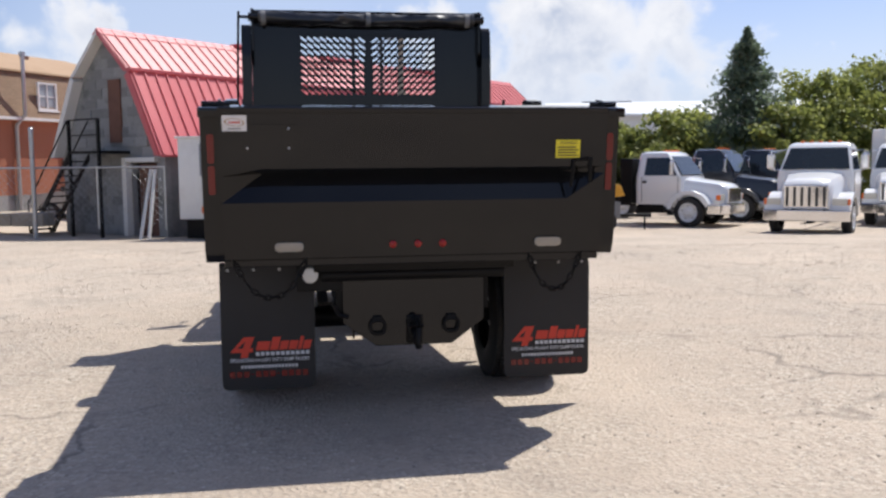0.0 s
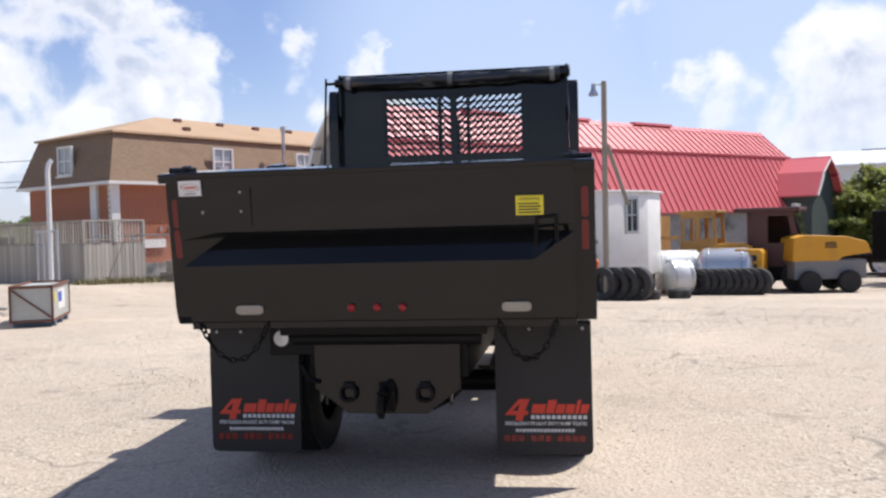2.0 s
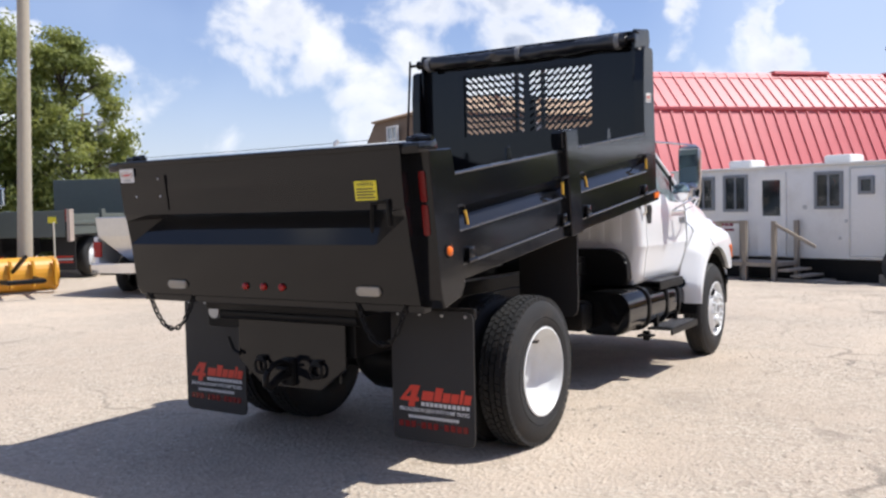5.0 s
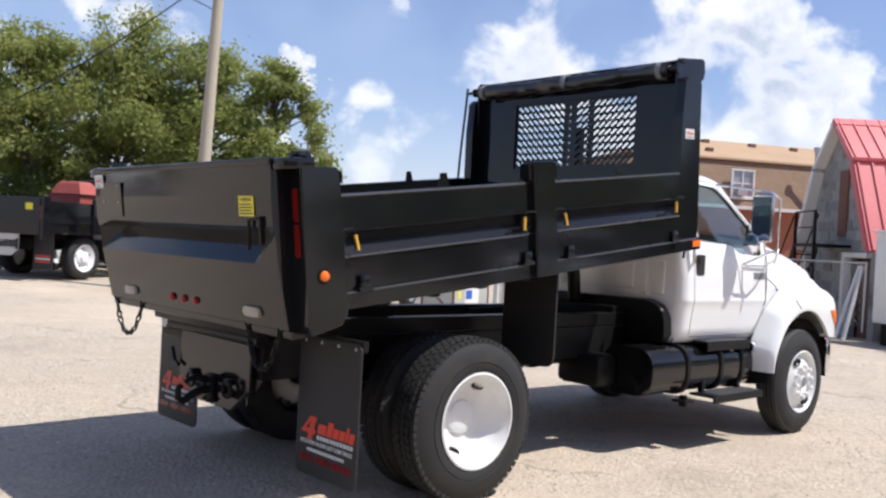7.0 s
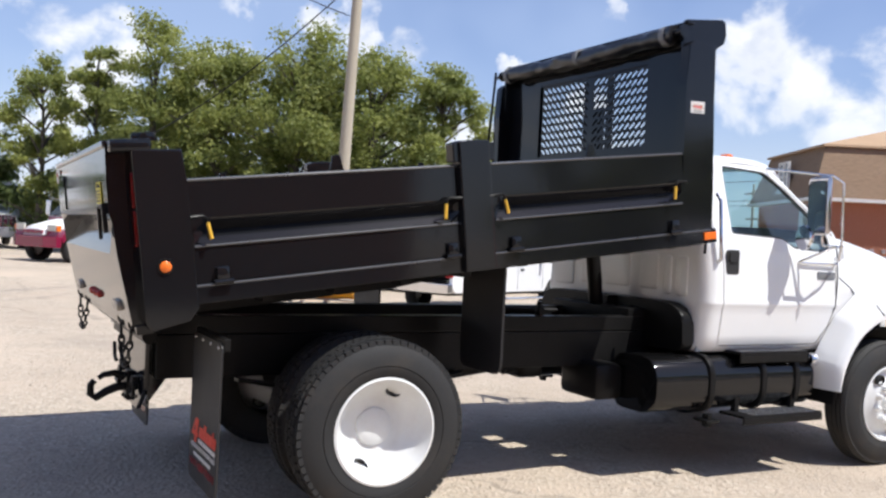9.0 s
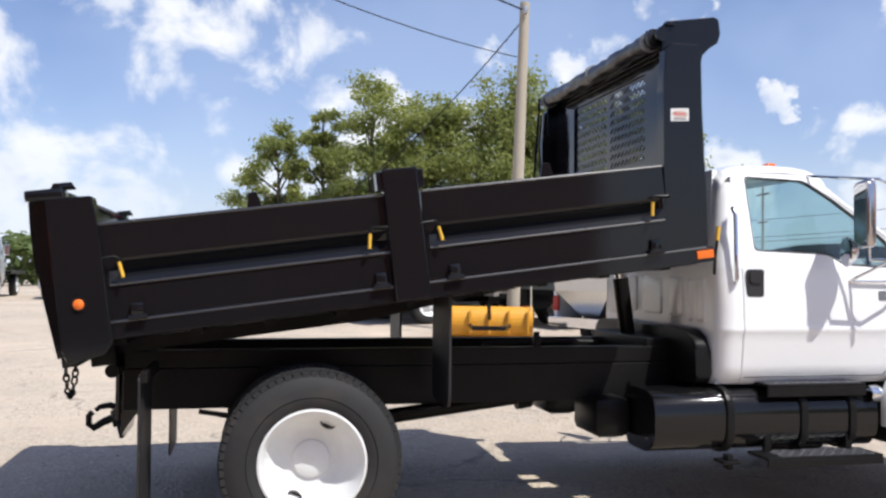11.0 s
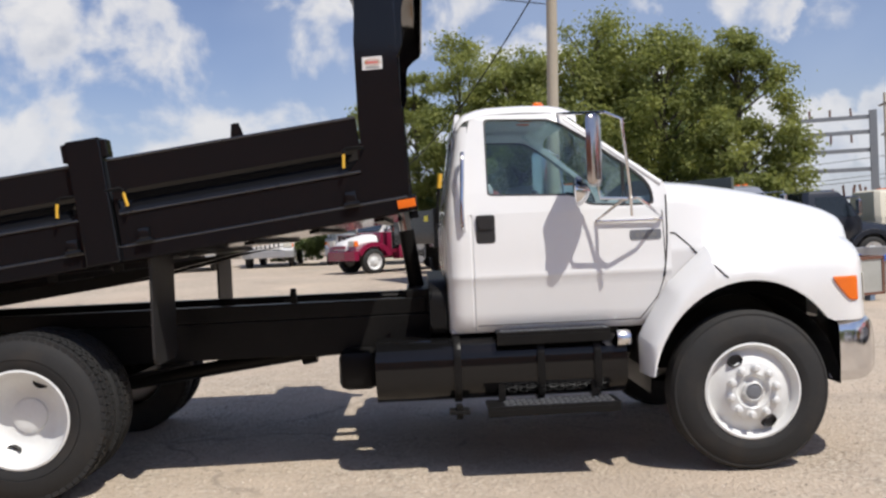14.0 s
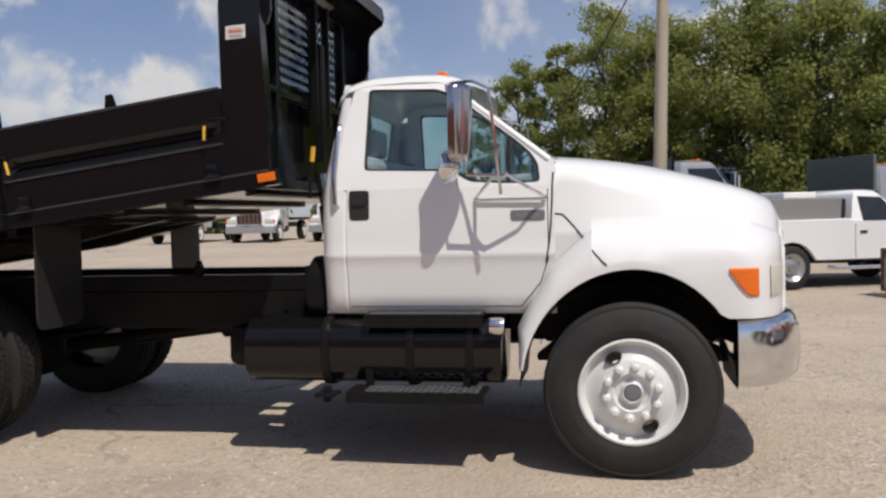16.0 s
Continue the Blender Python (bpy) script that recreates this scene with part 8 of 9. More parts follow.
ROWG = "trucks parked along the yard"
bare = work_truck("chassis_truck", "white single-cab truck chassis with bare rear frame", heading(4.85, 31.5, .80, -.60), WHITE, 4.4, 2.40, 1.58, 1.10, None, group=ROWG)
bm = bmesh.new()
box(bm, -.98, .98, 2.02, 2.46, .70, 2.18, .03)
part("cab_guard", bm, CHASSIS, bare, "black guard box behind the cab")
work_truck("chassis_truck", "dark blue single-cab truck with bright mirrors", heading(7.3, 33.9, .80, -.60), NAVY, 4.4, 2.50, 1.64, 1.15, None, group=ROWG, grille=SILVER)
work_truck("chassis_truck", "dark blue single-cab truck parked behind others", heading(9.6, 35.6, .80, -.60), NAVY, 4.4, 2.5, 1.66, 1.15, None, group=ROWG, grille=SILVER)
work_truck("road_tractor", "big white road tractor with chrome grille and bumper", heading(13.05, 29.1, -.54, -.84), WHITE, 4.9, 2.58, 1.76, 1.0, None, group=ROWG, r=.5, hw=1.02)
work_truck("road_tractor", "white truck with a white box body", heading(17.2, 32.2, -.54, -.84), WHITE, 4.9, 2.6, 1.75, 1.0, "box", group=ROWG)
work_truck("dump_truck", "parked dump truck with a rusty grey-green body", heading(-16.74, 11.54, -.571, .821), SILVER, 4.1, 2.15, 1.4, 1.0, "dump", GREENGREY, group=ROWG)
work_truck("dump_truck", "parked black dump truck with a silver-white cab and yellow stickers", heading(-16.87, 7.19, -.571, .821), SILVER, 4.1, 2.3, 1.5, 1.0, "dump", None, group=ROWG)
work_truck("dump_truck", "parked black dump truck under the trees", heading(-20.3, 7.2, -.571, .821), NAVY, 4.1, 2.3, 1.5, 1.0, "dump", None, group=ROWG)
work_truck("farm_truck", "old maroon truck with a white roof and dark flat deck", heading(-23.95, 5.75, .64, -.77), MAROON, 3.1, 1.95, 1.25, .75, "flat", None, group=ROWG, bumper=MAROON, grille=MAROON, roof=TRIMWHITE, r=.39, hw=.86, beacons=False, old=True)
work_truck("box_truck", "white truck with a silver bumper facing the yard", heading(-36.3, -3.9, .96, .20), WHITE, 4.3, 2.6, 1.6, .95, "box", group=ROWG, bumper=SILVER, grille=TRIMWHITE)
for x, y in ((-34.4, -6.9), (-33.6, -10.5), (-33.0, -14.2), (-36.8, -.6)):
    work_truck("chassis_truck", "white truck with a silver bumper facing the yard", heading(x, y, .96, .24), WHITE, 4.3, 2.55, 1.62, 1.0, "flat", group=ROWG, bumper=SILVER)
work_truck("rack_truck", "black truck with a headache rack near the trees", heading(-20.6, 14.6, -.18, .98), NAVY, 3.4, 2.15, 1.35, .95, "flat", group=ROWG, r=.42, hw=.95, beacons=False)
work_truck("rack_truck", "cream truck parked beyond a black one", heading(-22.2, 17.0, -.18, .98), CREAM, 3.4, 2.25, 1.45, .95, "flat", group=ROWG, r=.42, hw=.95)
for x, y, p, lab, bd in ((-55.0, 54.0, WHITE, "white dump truck in the distance", "dump"), (-62.0, 58.0, NAVY, "dark truck in the distance", "flat"), (-53.0, 47.0, WHITE, "white truck in the distance", "flat"), (-72.0, 53.0, WHITE, "white dump truck in the distance", "dump"), (-68.0, 46.0, TRIMWHITE, "white truck in the distance", "box")):
    work_truck("dump_truck" if bd == "dump" else "chassis_truck", lab, heading(x, y, .62, -.78), p, 4.2, 2.45, 1.6, 1.0, bd, GREENGREY if bd == "dump" else None, group=ROWG)


def pickup(label, m, paint, load=True):
    t = thing("pickup_truck", m, label, "pickup truck", ROWG)
    W, wb, r = .97, 2.95, .40
    # body side outline (y, z) with wheel openings
    def opening(c):
        return [(c + (r + .09) * math.cos(a), r + (r + .07) * math.sin(a)) for a in [math.pi * k / 10 for k in range(11)]]
    low = .50
    front, rear = [(3.35 + (y - 3.35) * 1.25, z) for y, z in opening(3.35)], opening(0)
    for s in (1, -1):
        bm = bmesh.new()
        line = [(-1.12, .62), (-1.14, 1.24), (1.22, 1.26), (1.24, 1.19), (2.62, 1.19), (3.3, 1.15), (3.95, 1.08), (4.2, .98), (4.28, .70), (4.2, low)] + [(y, max(z, low)) for y, z in front] + [(y, max(z, low)) for y, z in rear] + [(-1.0, low)]
        prism(bm, line, "x", s * .88, s * W, .02)
        part("body_side", bm, paint, t, "painted body side")
        bm = bmesh.new()
        box(bm, s * .80, s * .975, -1.165, -1.10, .82, 1.14, .02)
        part("tail_lamp", bm, REDLENS, t, "tall red tail lamp")
        bm = bmesh.new()
        tube(bm, [(s * .92, .75, .38), (s * 1.03, .85, .36), (s * 1.03, 2.55, .36), (s * .92, 2.65, .38)], .035, 8)
        part("side_step", bm, CHROME, t, "chrome side step", True)
        bm = bmesh.new()
        box(bm, s * W, s * (W + .015), 1.42, 1.60, .98, 1.03, .004)
        part("door_handle", bm, INKBLACK, t)
        for y in (1.30, 2.62):
            bm = bmesh.new()
            box(bm, s * (W - .005), s * (W + .003), y - .005, y + .005, .55, 1.15)
            part("door_seam", bm, INKBLACK, t)
        bm = bmesh.new()
        box(bm, s * (W + .02), s * (W + .2), 2.45, 2.56, 1.18, 1.38, .03)
        part("wing_mirror", bm, INKBLACK, t, "black wing mirror")
        bm = bmesh.new()
        q = [(.905, 1.55, 1.20), (.905, 2.62, 1.20), (.79, 2.12, 1.64), (.79, 1.50, 1.66)]
        loft(bm, [[Vector((s * (x - .03), y, z)) for x, y, z in q], [Vector((s * (x + .012), y, z)) for x, y, z in q]])
        part("side_window", bm, DARKGLASS, t, "dark side window")
    bm = bmesh.new()
    box(bm, -.88, .88, -1.1, 4.15, .45, .62)
    box(bm, -.88, .88, 1.2, 1.3, .6, 1.2)
    part("floor_pan", bm, CHASSIS, t)
    bm = bmesh.new()
    loft(bm, [[Vector((x, y, z)) for x, y in ((-w, y0), (w, y0), (w, y1), (-w, y1))] for z, w, y0, y1 in ((1.15, .93, 1.24, 2.85), (1.2, .915, 1.25, 2.78), (1.68, .79, 1.40, 2.10), (1.76, .72, 1.5, 1.98), (1.785, .6, 1.58, 1.9))])
    part("cab_top", bm, paint, t, "painted cab roof", True)
    bm = bmesh.new()
    q = [(-.84, 2.80, 1.20), (.84, 2.80, 1.20), (.70, 2.14, 1.68), (-.70, 2.14, 1.68)]
    loft(bm, [[Vector(p) for p in q], [Vector(p) + Vector((0, .02, .015)) for p in q]])
    part("windscreen", bm, DARKGLASS, t, "dark windscreen")
    bm = bmesh.new()
    box(bm, -.7, .7, 1.225, 1.30, 1.24, 1.62, .01)
    part("rear_window", bm, DARKGLASS, t, "dark rear window")
    bm = bmesh.new()
    loft(bm, [[Vector((x, y, z)) for x, z in ((-.89, .6), (-.89, zt - .05), (-.6, zt), (.6, zt), (.89, zt - .05), (.89, .6))] for y, zt in ((2.6, 1.19), (3.2, 1.17), (3.9, 1.10), (4.15, 1.02), (4.24, .9))])
    part("hood", bm, paint, t, "painted hood", True)
    bm = bmesh.new()
    box(bm, -.97, .97, 4.18, 4.34, .45, .68, .03)
    part("front_bumper", bm, CHROME, t, "chrome bumper")
    bm = bmesh.new()
    prism(bm, [(-.97, -1.1), (-.97, -1.3), (-.3, -1.36), (.3, -1.36), (.97, -1.3), (.97, -1.1)], "z", .50, .70, .02)
    part("rear_bumper", bm, CHROME, t, "chrome rear bumper")
    # a short cab and nose ahead of the bed
    for ob in t.children:
        for v in ob.data.vertices:
            if v.co.y > 1.3:
                v.co.y = 1.3 + (v.co.y - 1.3) * .805
    for s in (1, -1):
        for y in (0, wb):
            yard_wheel(t, s * .72, s * .96, y, r, SILVER)
    if load:
        sp = thing("salt_spreader", m, "grey sheet-steel salt spreader in the pickup bed", "salt spreader")
        bm = bmesh.new()
        loft(bm, [[Vector((s * w, y, z)) for s, y in ((-1, y0), (1, y0), (1, 1.12), (-1, 1.12))] for w, z, y0 in ((.25, .72, -1.0), (.80, 1.25, -1.25), (.83, 1.62, -1.28), (.80, 1.64, -1.25))])
        part("hopper", bm, BRUSHED, sp, "dull grey hopper")
        bm = bmesh.new()
        box(bm, -.4, .4, .2, .9, 1.64, 1.76, .03)
        part("light_bar", bm, TRIMWHITE, sp, "pale light bar")
    return t


pickup("white pickup truck carrying a grey salt spreader", heading(-11.78, 11.48, -.535, .845) @ Matrix.Diagonal((.92, .92, .92, 1)), WHITE)
pickup("silver pickup truck parked behind the barn fence", heading(-11.5, 33.3, -.975, .2), SILVER, False)


# ---------------------------------------------------------------- snow plow, crate
def snow_plow():
    t = thing("snow_plow", ground_frame(-12.95, 8.95, -.12, -.99), "yellow snow plow blade on the ground by the pole", "snow plow")
    bm = bmesh.new()
    prof = [(-.30 + .32 * math.cos(a), .36 + .34 * math.sin(a)) for a in [radians(-80 + 14 * k) for k in range(12)]]
    back = [(y * .96 - .03, z) for y, z in prof[::-1]]
    prism(bm, prof + back, "x", -.9, .9)
    part("mouldboard", bm, YELLOW, t, "curved yellow blade")
    for x in (-.8, -.4, 0, .4, .8):
        bm = bmesh.new()
        prism(bm, [(.0, .1), (.12, .15), (.10, .62), (-.02, .66), (.05, .36)], "x", x - .02, x + .02)
        part("rib", bm, YELLOW, t)
    bm = bmesh.new()
    tube(bm, [(-.4, .1, .3), (-.3, 1.0, .3), (.3, 1.0, .3), (.4, .1, .3)], .045, 8)
    tube(bm, [(0, .2, .45), (0, 1.0, .75)], .04, 8)
    part("push_frame", bm, CHASSIS, t)
    for x in (-.86, .86):
        bm = bmesh.new()
        tube(bm, [(x, -.1, .6), (x, -.1, 1.35)], .014, 6)
        part("blade_marker", bm, CREAM, t, "pale blade marker rod")


snow_plow()


def crate():
    t = thing("shipping_crate", ground_frame(-9.8, 13.6, -.53, .85) @ Matrix.Diagonal((.925, .583, .78, 1)), "pale steel-edged crate with a printed sheet on a pallet", "crate")
    bm = bmesh.new()
    box(bm, 0, 2.0, 0, 1.2, .16, .92)
    part("box", bm, material("galvanised_panel", (0.44, 0.45, 0.42), 0.5, 0.2, grain=12, vary=0.1, stain=0.3), t, "pale grey panels")
    for a in ((-.03, 2.03, -.03, .03, .12, .18), (-.03, 2.03, -.03, .03, .9, .97), (-.03, 2.03, 1.17, 1.23, .9, .97), (-.03, .03, 0, 1.2, .9, .97), (1.97, 2.03, 0, 1.2, .9, .97),
              (-.03, .03, -.03, .03, .12, .95), (1.97, 2.03, -.03, .03, .12, .95), (-.03, .03, 1.17, 1.23, .12, .95), (-.03, .03, 0, 1.2, .12, .18)):
        bm = bmesh.new()
        box(bm, *a)
        part("edge_bar", bm, RUST, t, "rust-brown steel edge")
    bm = bmesh.new()
    prism(bm, [(.05, .2), (1.15, .85), (1.15, .9), (.05, .25)], "x", -.025, -.005)
    part("brace", bm, RUST, t)
    bm = bmesh.new()
    box(bm, .62, 1.42, -.012, -.004, .35, .82)
    sheet = part("printed_sheet", bm, STICKER, t, "white printed sheet")
    bm = bmesh.new()
    box(bm, .66, 1.02, -.018, -.012, .52, .76)
    pic = part("blue_picture", bm, INKBLUE, sheet, "small blue picture")
    bm = bmesh.new()
    box(bm, .25, .38, -.012, -.004, .55, .80)
    part("yellow_tag", bm, STICKYELLOW, t, "yellow tag")
    p = thing("pallet", ground_frame(-9.8, 13.6, -.53, .85) @ Matrix.Diagonal((.925, .583, .78, 1)), "weathered blue timber pallet under the crate", "pallet")
    for x in (.3, 1.0, 1.7):
        bm = bmesh.new()
        box(bm, x - .06, x + .06, -.02, 1.22, 0, .12)
        part("bearer", bm, BLUEWOOD, p)
    for k in range(5):
        bm = bmesh.new()
        box(bm, .2, 1.85, .02 + .25 * k, .16 + .25 * k, .125, .155)
        part("slat", bm, WOOD, p)


crate()


def bracket_panel():
    t = thing("steel_panel", ground_frame(-13.2, 14.6, -.30, .95), "grey steel panel with three blue brackets behind the crate", "panel")
    bm = bmesh.new()
    box(bm, 0, 1.9, -.03, .03, .02, .80, .01)
    part("sheet", bm, BRUSHED, t, "dull grey sheet")
    for x in (.25, .95, 1.65):
        bm = bmesh.new()
        prism(bm, [(x - .16, .50), (x - .10, .46), (x + .16, .62), (x + .10, .68)], "y", -.10, -.031, .01)
        part("bracket", bm, INKBLUE, t, "slanting blue bracket")
    for x in (.1, 1.8):
        bm = bmesh.new()
        box(bm, x - .05, x + .05, -.25, .25, 0, .06, .008)
        part("foot", bm, STEEL, t)


bracket_panel()


# ---------------------------------------------------------------- yard machines and tyres by the barn
def loose_tyre(x, y, yaw, r, lean=0.0, flat=False, label="old black truck tyre standing on the gravel"):
    z = height(x, y)
    m = pose(x, y, z + (.12 if flat else r - .01), 0 if flat else lean, 90 if flat else 0, yaw)
    t = thing("loose_tyre", m, label, "tyre", "tyres stored along the barn")
    bm = bmesh.new()
    lathe(bm, [(-.08, r * .55), (-.11, r * .62), (-.12, r * .85), (-.10, r * .96), (-.08, r), (.08, r), (.10, r * .96), (.12, r * .85), (.11, r * .62), (.08, r * .55), (.06, r * .60), (0, r * .9), (-.06, r * .60), (-.08, r * .55)], (0, 0, 0), "x", 32)
    part("carcass", bm, OLDRUBBER, t, "", True)


for k in range(4):
    loose_tyre(-1.10 + .27 * k, 22.3 - .04 * k, 58 + 8 * (k % 2), .41, 7 - 3 * k)
for k in range(9):
    loose_tyre(1.02 + .19 * k, 25.2, 70 + 4 * (k % 3), .36, 4)
loose_tyre(-.05, 22.6, 30, .26, 0, True, "small black tyre lying flat on the gravel")
loose_tyre(.62, 23.4, 110, .28, 0, True, "small black tyre lying flat on the gravel")


def tank(x, y, L, r, yaw, mat, label):
    t = thing("storage_tank", pose(x, y, height(x, y) + r, 0, 0, yaw), label, "tank")
    bm = bmesh.new()
    lathe(bm, [(-L / 2, .001), (-L / 2, r * .5), (-L / 2 + .06, r * .85), (-L / 2 + .16, r), (L / 2 - .16, r), (L / 2 - .06, r * .85), (L / 2, r * .5), (L / 2, .001)], (0, 0, 0), "x", 28)
    part("shell", bm, mat, t, "", True)
    for u in (-.3, .3):
        bm = bmesh.new()
        lathe(bm, [(L * u - .03, r), (L * u - .03, r + .015), (L * u + .03, r + .015), (L * u + .03, r)], (0, 0, 0), "x", 28)
        part("band", bm, STEEL, t)


tank(.52, 25.15, .75, .47, 25, PLASTIC, "white plastic tank lying among the tyres")
tank(1.75, 26.15, 1.5, .62, -6, BRUSHED, "dull grey metal tank lying behind tyres")
tank(.45, 26.35, 1.3, .60, 12, PLASTIC, "large white plastic tank behind the tyres")


def loader():
    m = ground_frame(1.2, 27.6, .98, -.2) @ Matrix.Diagonal((.8, 1, 1, 1))
    t = thing("wheel_loader", m, "old yellow wheel loader with a dark red cab beside it", "loader")
    bm = bmesh.new()
    prism(bm, [(-.9, .55), (1.75, .55), (1.75, 1.25), (1.5, 1.36), (.6, 1.36), (.3, 1.2), (-.9, 1.2)], "y", -.65, .65, .04)
    part("engine_body", bm, YELLOW, t, "faded yellow engine body")
    bm = bmesh.new()
    holed(bm, [(-.75, 1.2), (.55, 1.2), (.5, 2.25), (-.7, 2.25)], [[(-.62, 1.45), (-.2, 1.45), (-.2, 2.1), (-.6, 2.1)], [(-.05, 1.5), (.42, 1.5), (.38, 2.1), (-.05, 2.1)]], "y", -.6, -.54)
    holed(bm, [(-.75, 1.2), (.55, 1.2), (.5, 2.25), (-.7, 2.25)], [[(-.62, 1.45), (-.2, 1.45), (-.2, 2.1), (-.6, 2.1)], [(-.05, 1.5), (.42, 1.5), (.38, 2.1), (-.05, 2.1)]], "y", .54, .6)
    box(bm, -.8, .6, -.65, .65, 2.22, 2.32, .03)
    part("cab", bm, FADED, t, "faded yellow cab with open windows")
    bm = bmesh.new()
    box(bm, 1.1, 1.5, -.67, -.655, .7, 1.15)
    part("radiator_grille", bm, INKBLACK, t, "dark grille")
    bm = bmesh.new()
    box(bm, -1.6, -1.5, -.6, .6, .6, 2.2)
    box(bm, -1.9, -.8, -.6, -.5, 1.5, 1.6)
    box(bm, -1.9, -.8, .5, .6, 1.0, 1.1)
    part("lift_frame", bm, FADED, t, "faded yellow lift frame")
    for x in (-.2, 1.4):
        for s in (-1, 1):
            bm = bmesh.new()
            lathe(bm, [(s * .6, .3), (s * .6, .55), (s * .68, .6), (s * .9, .6), (s * .97, .55), (s * .97, .3), (s * .85, .2), (s * .85, .001)], (x, 0, .58), "y", 24)
            part("wheel", bm, RUBBER, t, "", True)
    m = ground_frame(3.1, 27.5, .98, -.2)
    t = thing("tractor_cab", m, "rusty dark red machine cab with a windscreen", "tractor")
    bm = bmesh.new()
    holed(bm, [(-.65, .7), (.85, .7), (.55, 2.25), (-.55, 2.25)], [[(-.1, 1.35), (.55, 1.35), (.42, 2.1), (-.1, 2.1)]], "y", -.7, -.64)
    holed(bm, [(-.65, .7), (.85, .7), (.55, 2.25), (-.55, 2.25)], [], "y", .64, .7)
    box(bm, -.65, -.58, -.7, .7, .7, 2.25)
    part("shell", bm, DARKRUST, t, "dark rusty red cab shell")
    bm = bmesh.new()
    box(bm, -1.0, .75, -.78, .78, 2.22, 2.34, .03)
    part("roof", bm, DARKRUST, t)
    bm = bmesh.new()
    loft(bm, [[Vector((.85, -.62, 1.2)), Vector((.85, .62, 1.2)), Vector((.57, .62, 2.2)), Vector((.57, -.62, 2.2))], [Vector((.87, -.62, 1.2)), Vector((.87, .62, 1.2)), Vector((.59, .62, 2.2)), Vector((.59, -.62, 2.2))]])
    part("windscreen", bm, DARKGLASS, t, "dark windscreen")
    for y in (-.4, 0, .4):
        bm = bmesh.new()
        box(bm, .5, .62, y - .08, y + .08, 2.34, 2.44, .02)
        part("work_lamp", bm, CLEARLENS, t)
    bm = bmesh.new()
    prism(bm, [(-.9, .3), (1.0, .3), (1.0, .75), (-.9, .75)], "y", -.6, .6, .03)
    part("base", bm, CHASSIS, t)
    for x in (-.5, .7):
        for s in (-1, 1):
            bm = bmesh.new()
            lathe(bm, [(s * .55, .25), (s * .55, .42), (s * .62, .46), (s * .8, .46), (s * .86, .42), (s * .86, .25), (s * .8, .001)], (x, 0, .45), "y", 22)
            part("wheel", bm, RUBBER, t, "", True)
    # small engine unit
    t = thing("generator", ground_frame(1.92, 25.85, .98, -.2), "boxy yellow engine unit with a dark grille", "generator")
    bm = bmesh.new()
    prism(bm, [(0, .12), (.74, .12), (.76, 1.10), (.70, 1.19), (.06, 1.21), (0, 1.14)], "y", 0, .9, .03)
    part("housing", bm, YELLOW, t, "yellow sheet housing")
    for z0, z1 in ((.88, 1.04), (.42, .80)):
        bm = bmesh.new()
        box(bm, .36, .62, -.008, .004, z0, z1, .003)
        part("grille", bm, INKBLACK, t, "dark grille")
    bm = bmesh.new()
    box(bm, .04, .72, .04, .86, -.03, .13)
    part("skid", bm, CHASSIS, t)
    # towable compressor
    m = ground_frame(3.3, 26.5, .95, .25)
    t = thing("air_compressor", m, "towable air compressor with a yellow hood", "compressor")
    bm = bmesh.new()
    prism(bm, [(.0, .85), (.05, 1.48), (.35, 1.56), (1.4, 1.50), (1.95, 1.36), (2.08, 1.05), (1.3, .98), (1.2, .85)], "y", -.55, .55, .03)
    part("hood", bm, YELLOW, t, "yellow moulded hood")
    for k in range(3):
        bm = bmesh.new()
        box(bm, .85, 1.15, -.565, -.55, 1.2 + .06 * k, 1.23 + .06 * k)
        part("louvre", bm, INKBLACK, t)
    bm = bmesh.new()
    box(bm, .05, 1.95, -.52, .52, .36, .88, .03)
    part("chassis", bm, STRAP, t, "dull grey lower body")
    for x, s in ((.42, -1), (.42, 1), (1.45, -1), (1.45, 1)):
        bm = bmesh.new()
        lathe(bm, [(s * .5, .15), (s * .5, .27), (s * .55, .30), (s * .68, .30), (s * .72, .27), (s * .72, .15), (s * .68, .001)], (x, 0, .30), "y", 20)
        part("wheel", bm, RUBBER, t, "", True)
    bm = bmesh.new()
    tube(bm, [(1.9, 0, .45), (3.2, 0, .42)], .05, 8)
    tube(bm, [(3.0, 0, .42), (3.0, 0, .0)], .03, 8)
    part("drawbar", bm, CHASSIS, t)


loader()


# ---------------------------------------------------------------- loose gravel
def gravel():
    rnd = random.Random(21)
    verts, faces = [], []
    while len(faces) < 8 * 30000:
        x, y = rnd.uniform(-9, 10), rnd.uniform(0.5, 19)
        d = noise.noise(Vector((x * .55, y * .55, 4))) + .5 * noise.noise(Vector((x * 1.7, y * 1.7, 9)))
        if rnd.random() > .22 + 1.1 * max(0, d):
            continue
        r = .005 + .008 * rnd.random() ** 3
        z = height(x, y) + r * .1
        a = rnd.uniform(0, 6.283)
        b = len(verts)
        for k in range(4):
            q = r * rnd.uniform(.75, 1.3)
            verts.append((x + q * math.cos(a + 1.571 * k), y + q * math.sin(a + 1.571 * k), z + r * rnd.uniform(-.15, .25)))
        verts.append((x + r * rnd.uniform(-.3, .3), y + r * rnd.uniform(-.3, .3), z + r * rnd.uniform(.55, .95)))
        verts.append((x, y, z - r))
        for k in range(4):
            n = (k + 1) % 4
            faces += [(b + k, b + n, b + 4), (b + n, b + k, b + 5)]
    me = bpy.data.meshes.new("loose_gravel")
    me.from_pydata(verts, [], faces)
    me.materials.append(PEBBLE)
    tagged(new("loose_gravel", me), "tan and grey loose gravel stones scattered over the yard", "gravel", kind="stuff")


gravel()


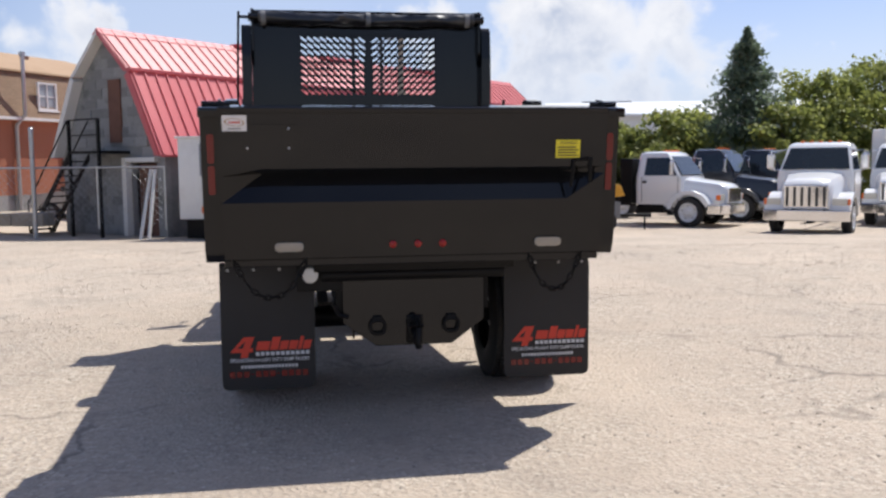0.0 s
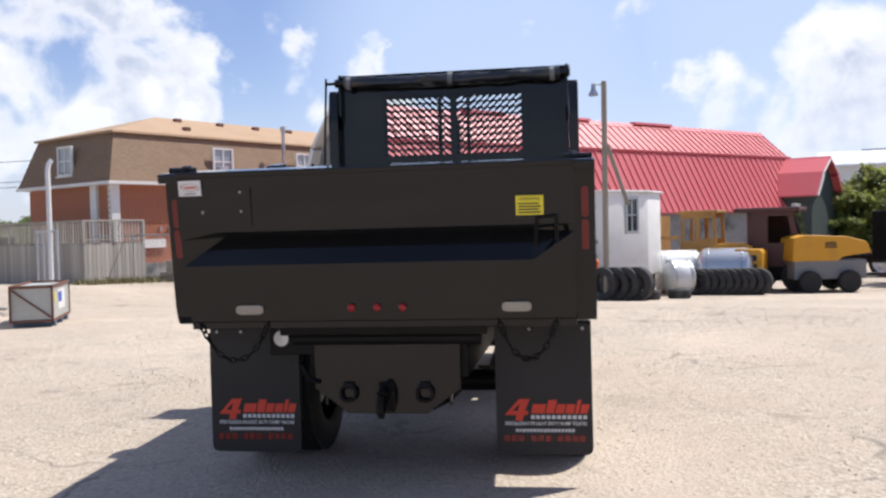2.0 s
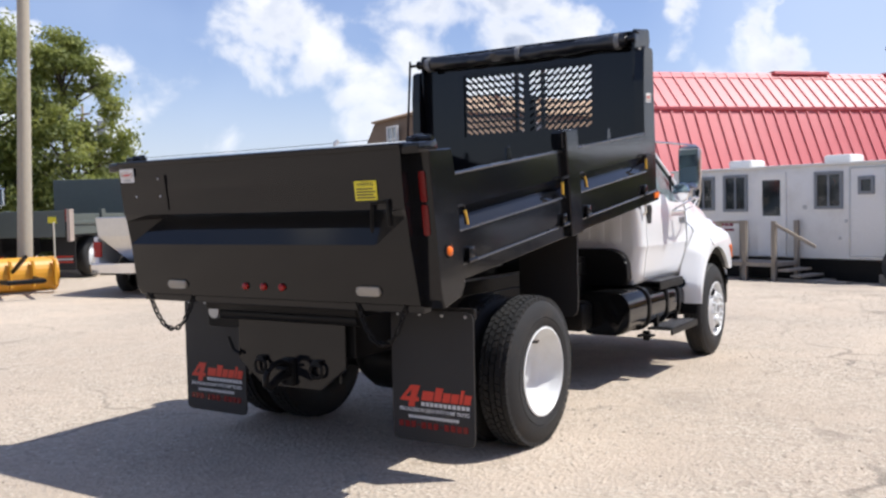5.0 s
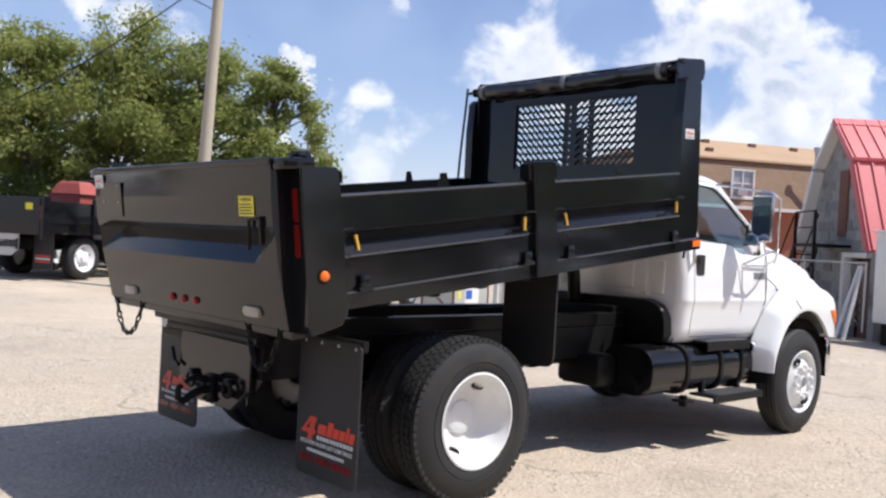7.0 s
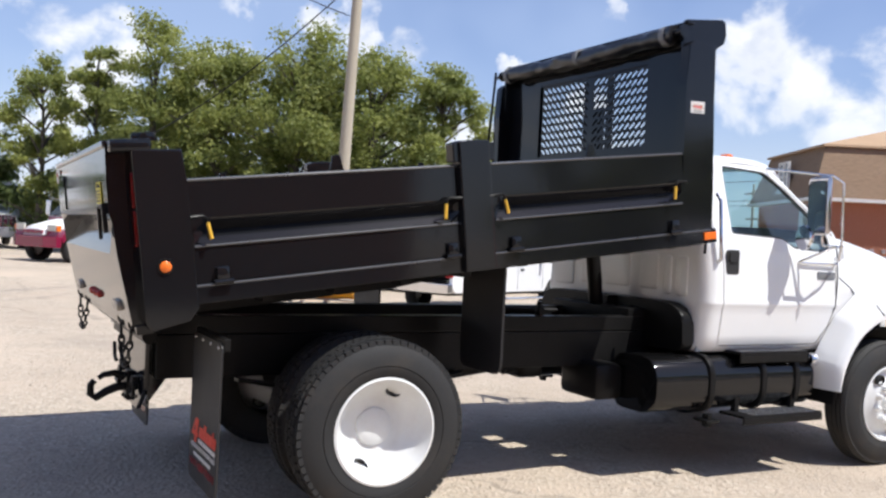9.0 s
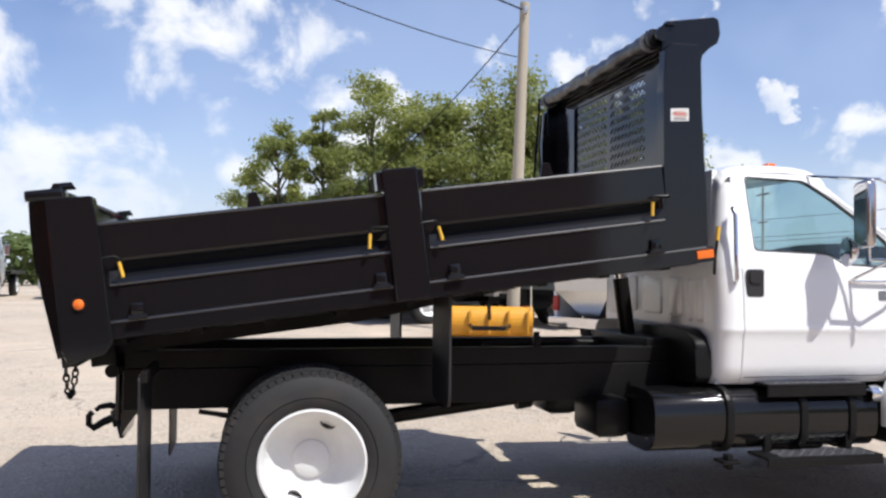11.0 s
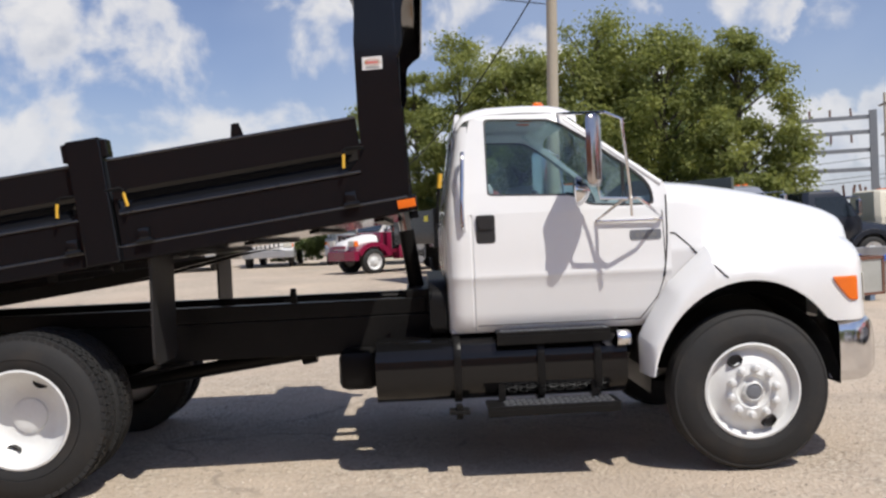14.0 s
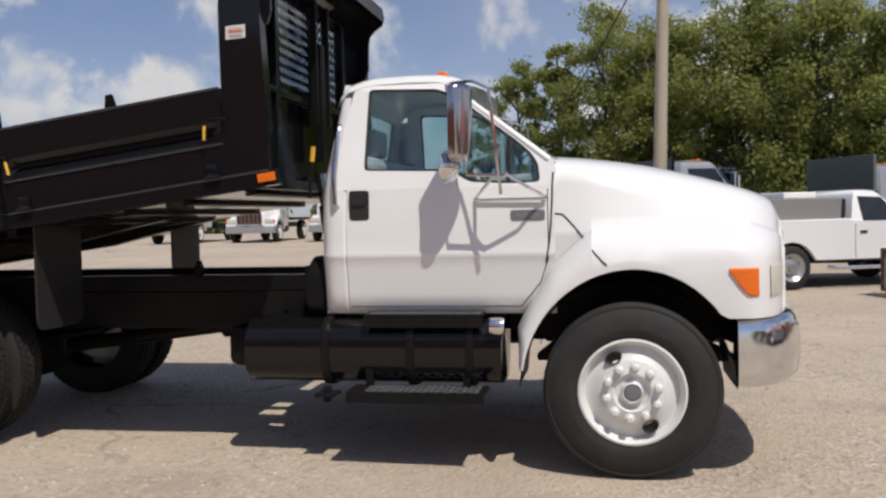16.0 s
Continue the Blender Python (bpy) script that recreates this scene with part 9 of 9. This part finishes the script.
def spreader_hood():
    """The red hopper hood that stands in the bed of a parked dump truck."""
    t = thing("hopper_hood", heading(-17.53, 8.13, -.571, .821), "faded red hopper hood in the bed of a black dump truck", "hopper")
    bm = bmesh.new()
    loft(bm, [[Vector((x, y, z)) for x, y in ((-w, -w * .7 - .45), (w, -w * .7 - .45), (w, w * .7 - .45), (-w, w * .7 - .45))] for z, w in ((1.10, .46), (1.90, .46), (2.16, .32), (2.21, .26))])
    part("hood", bm, material("faded_red_paint", (0.36, 0.07, 0.055), 0.6, grain=12, vary=0.2, stain=0.4, stain_colour=(0.24, 0.08, 0.06), stain_size=0.4), t)
    bm = bmesh.new()
    box(bm, -.52, .52, -.84, -.06, 1.90, 1.92, .004)
    part("rim", bm, RUST, t)


spreader_hood()
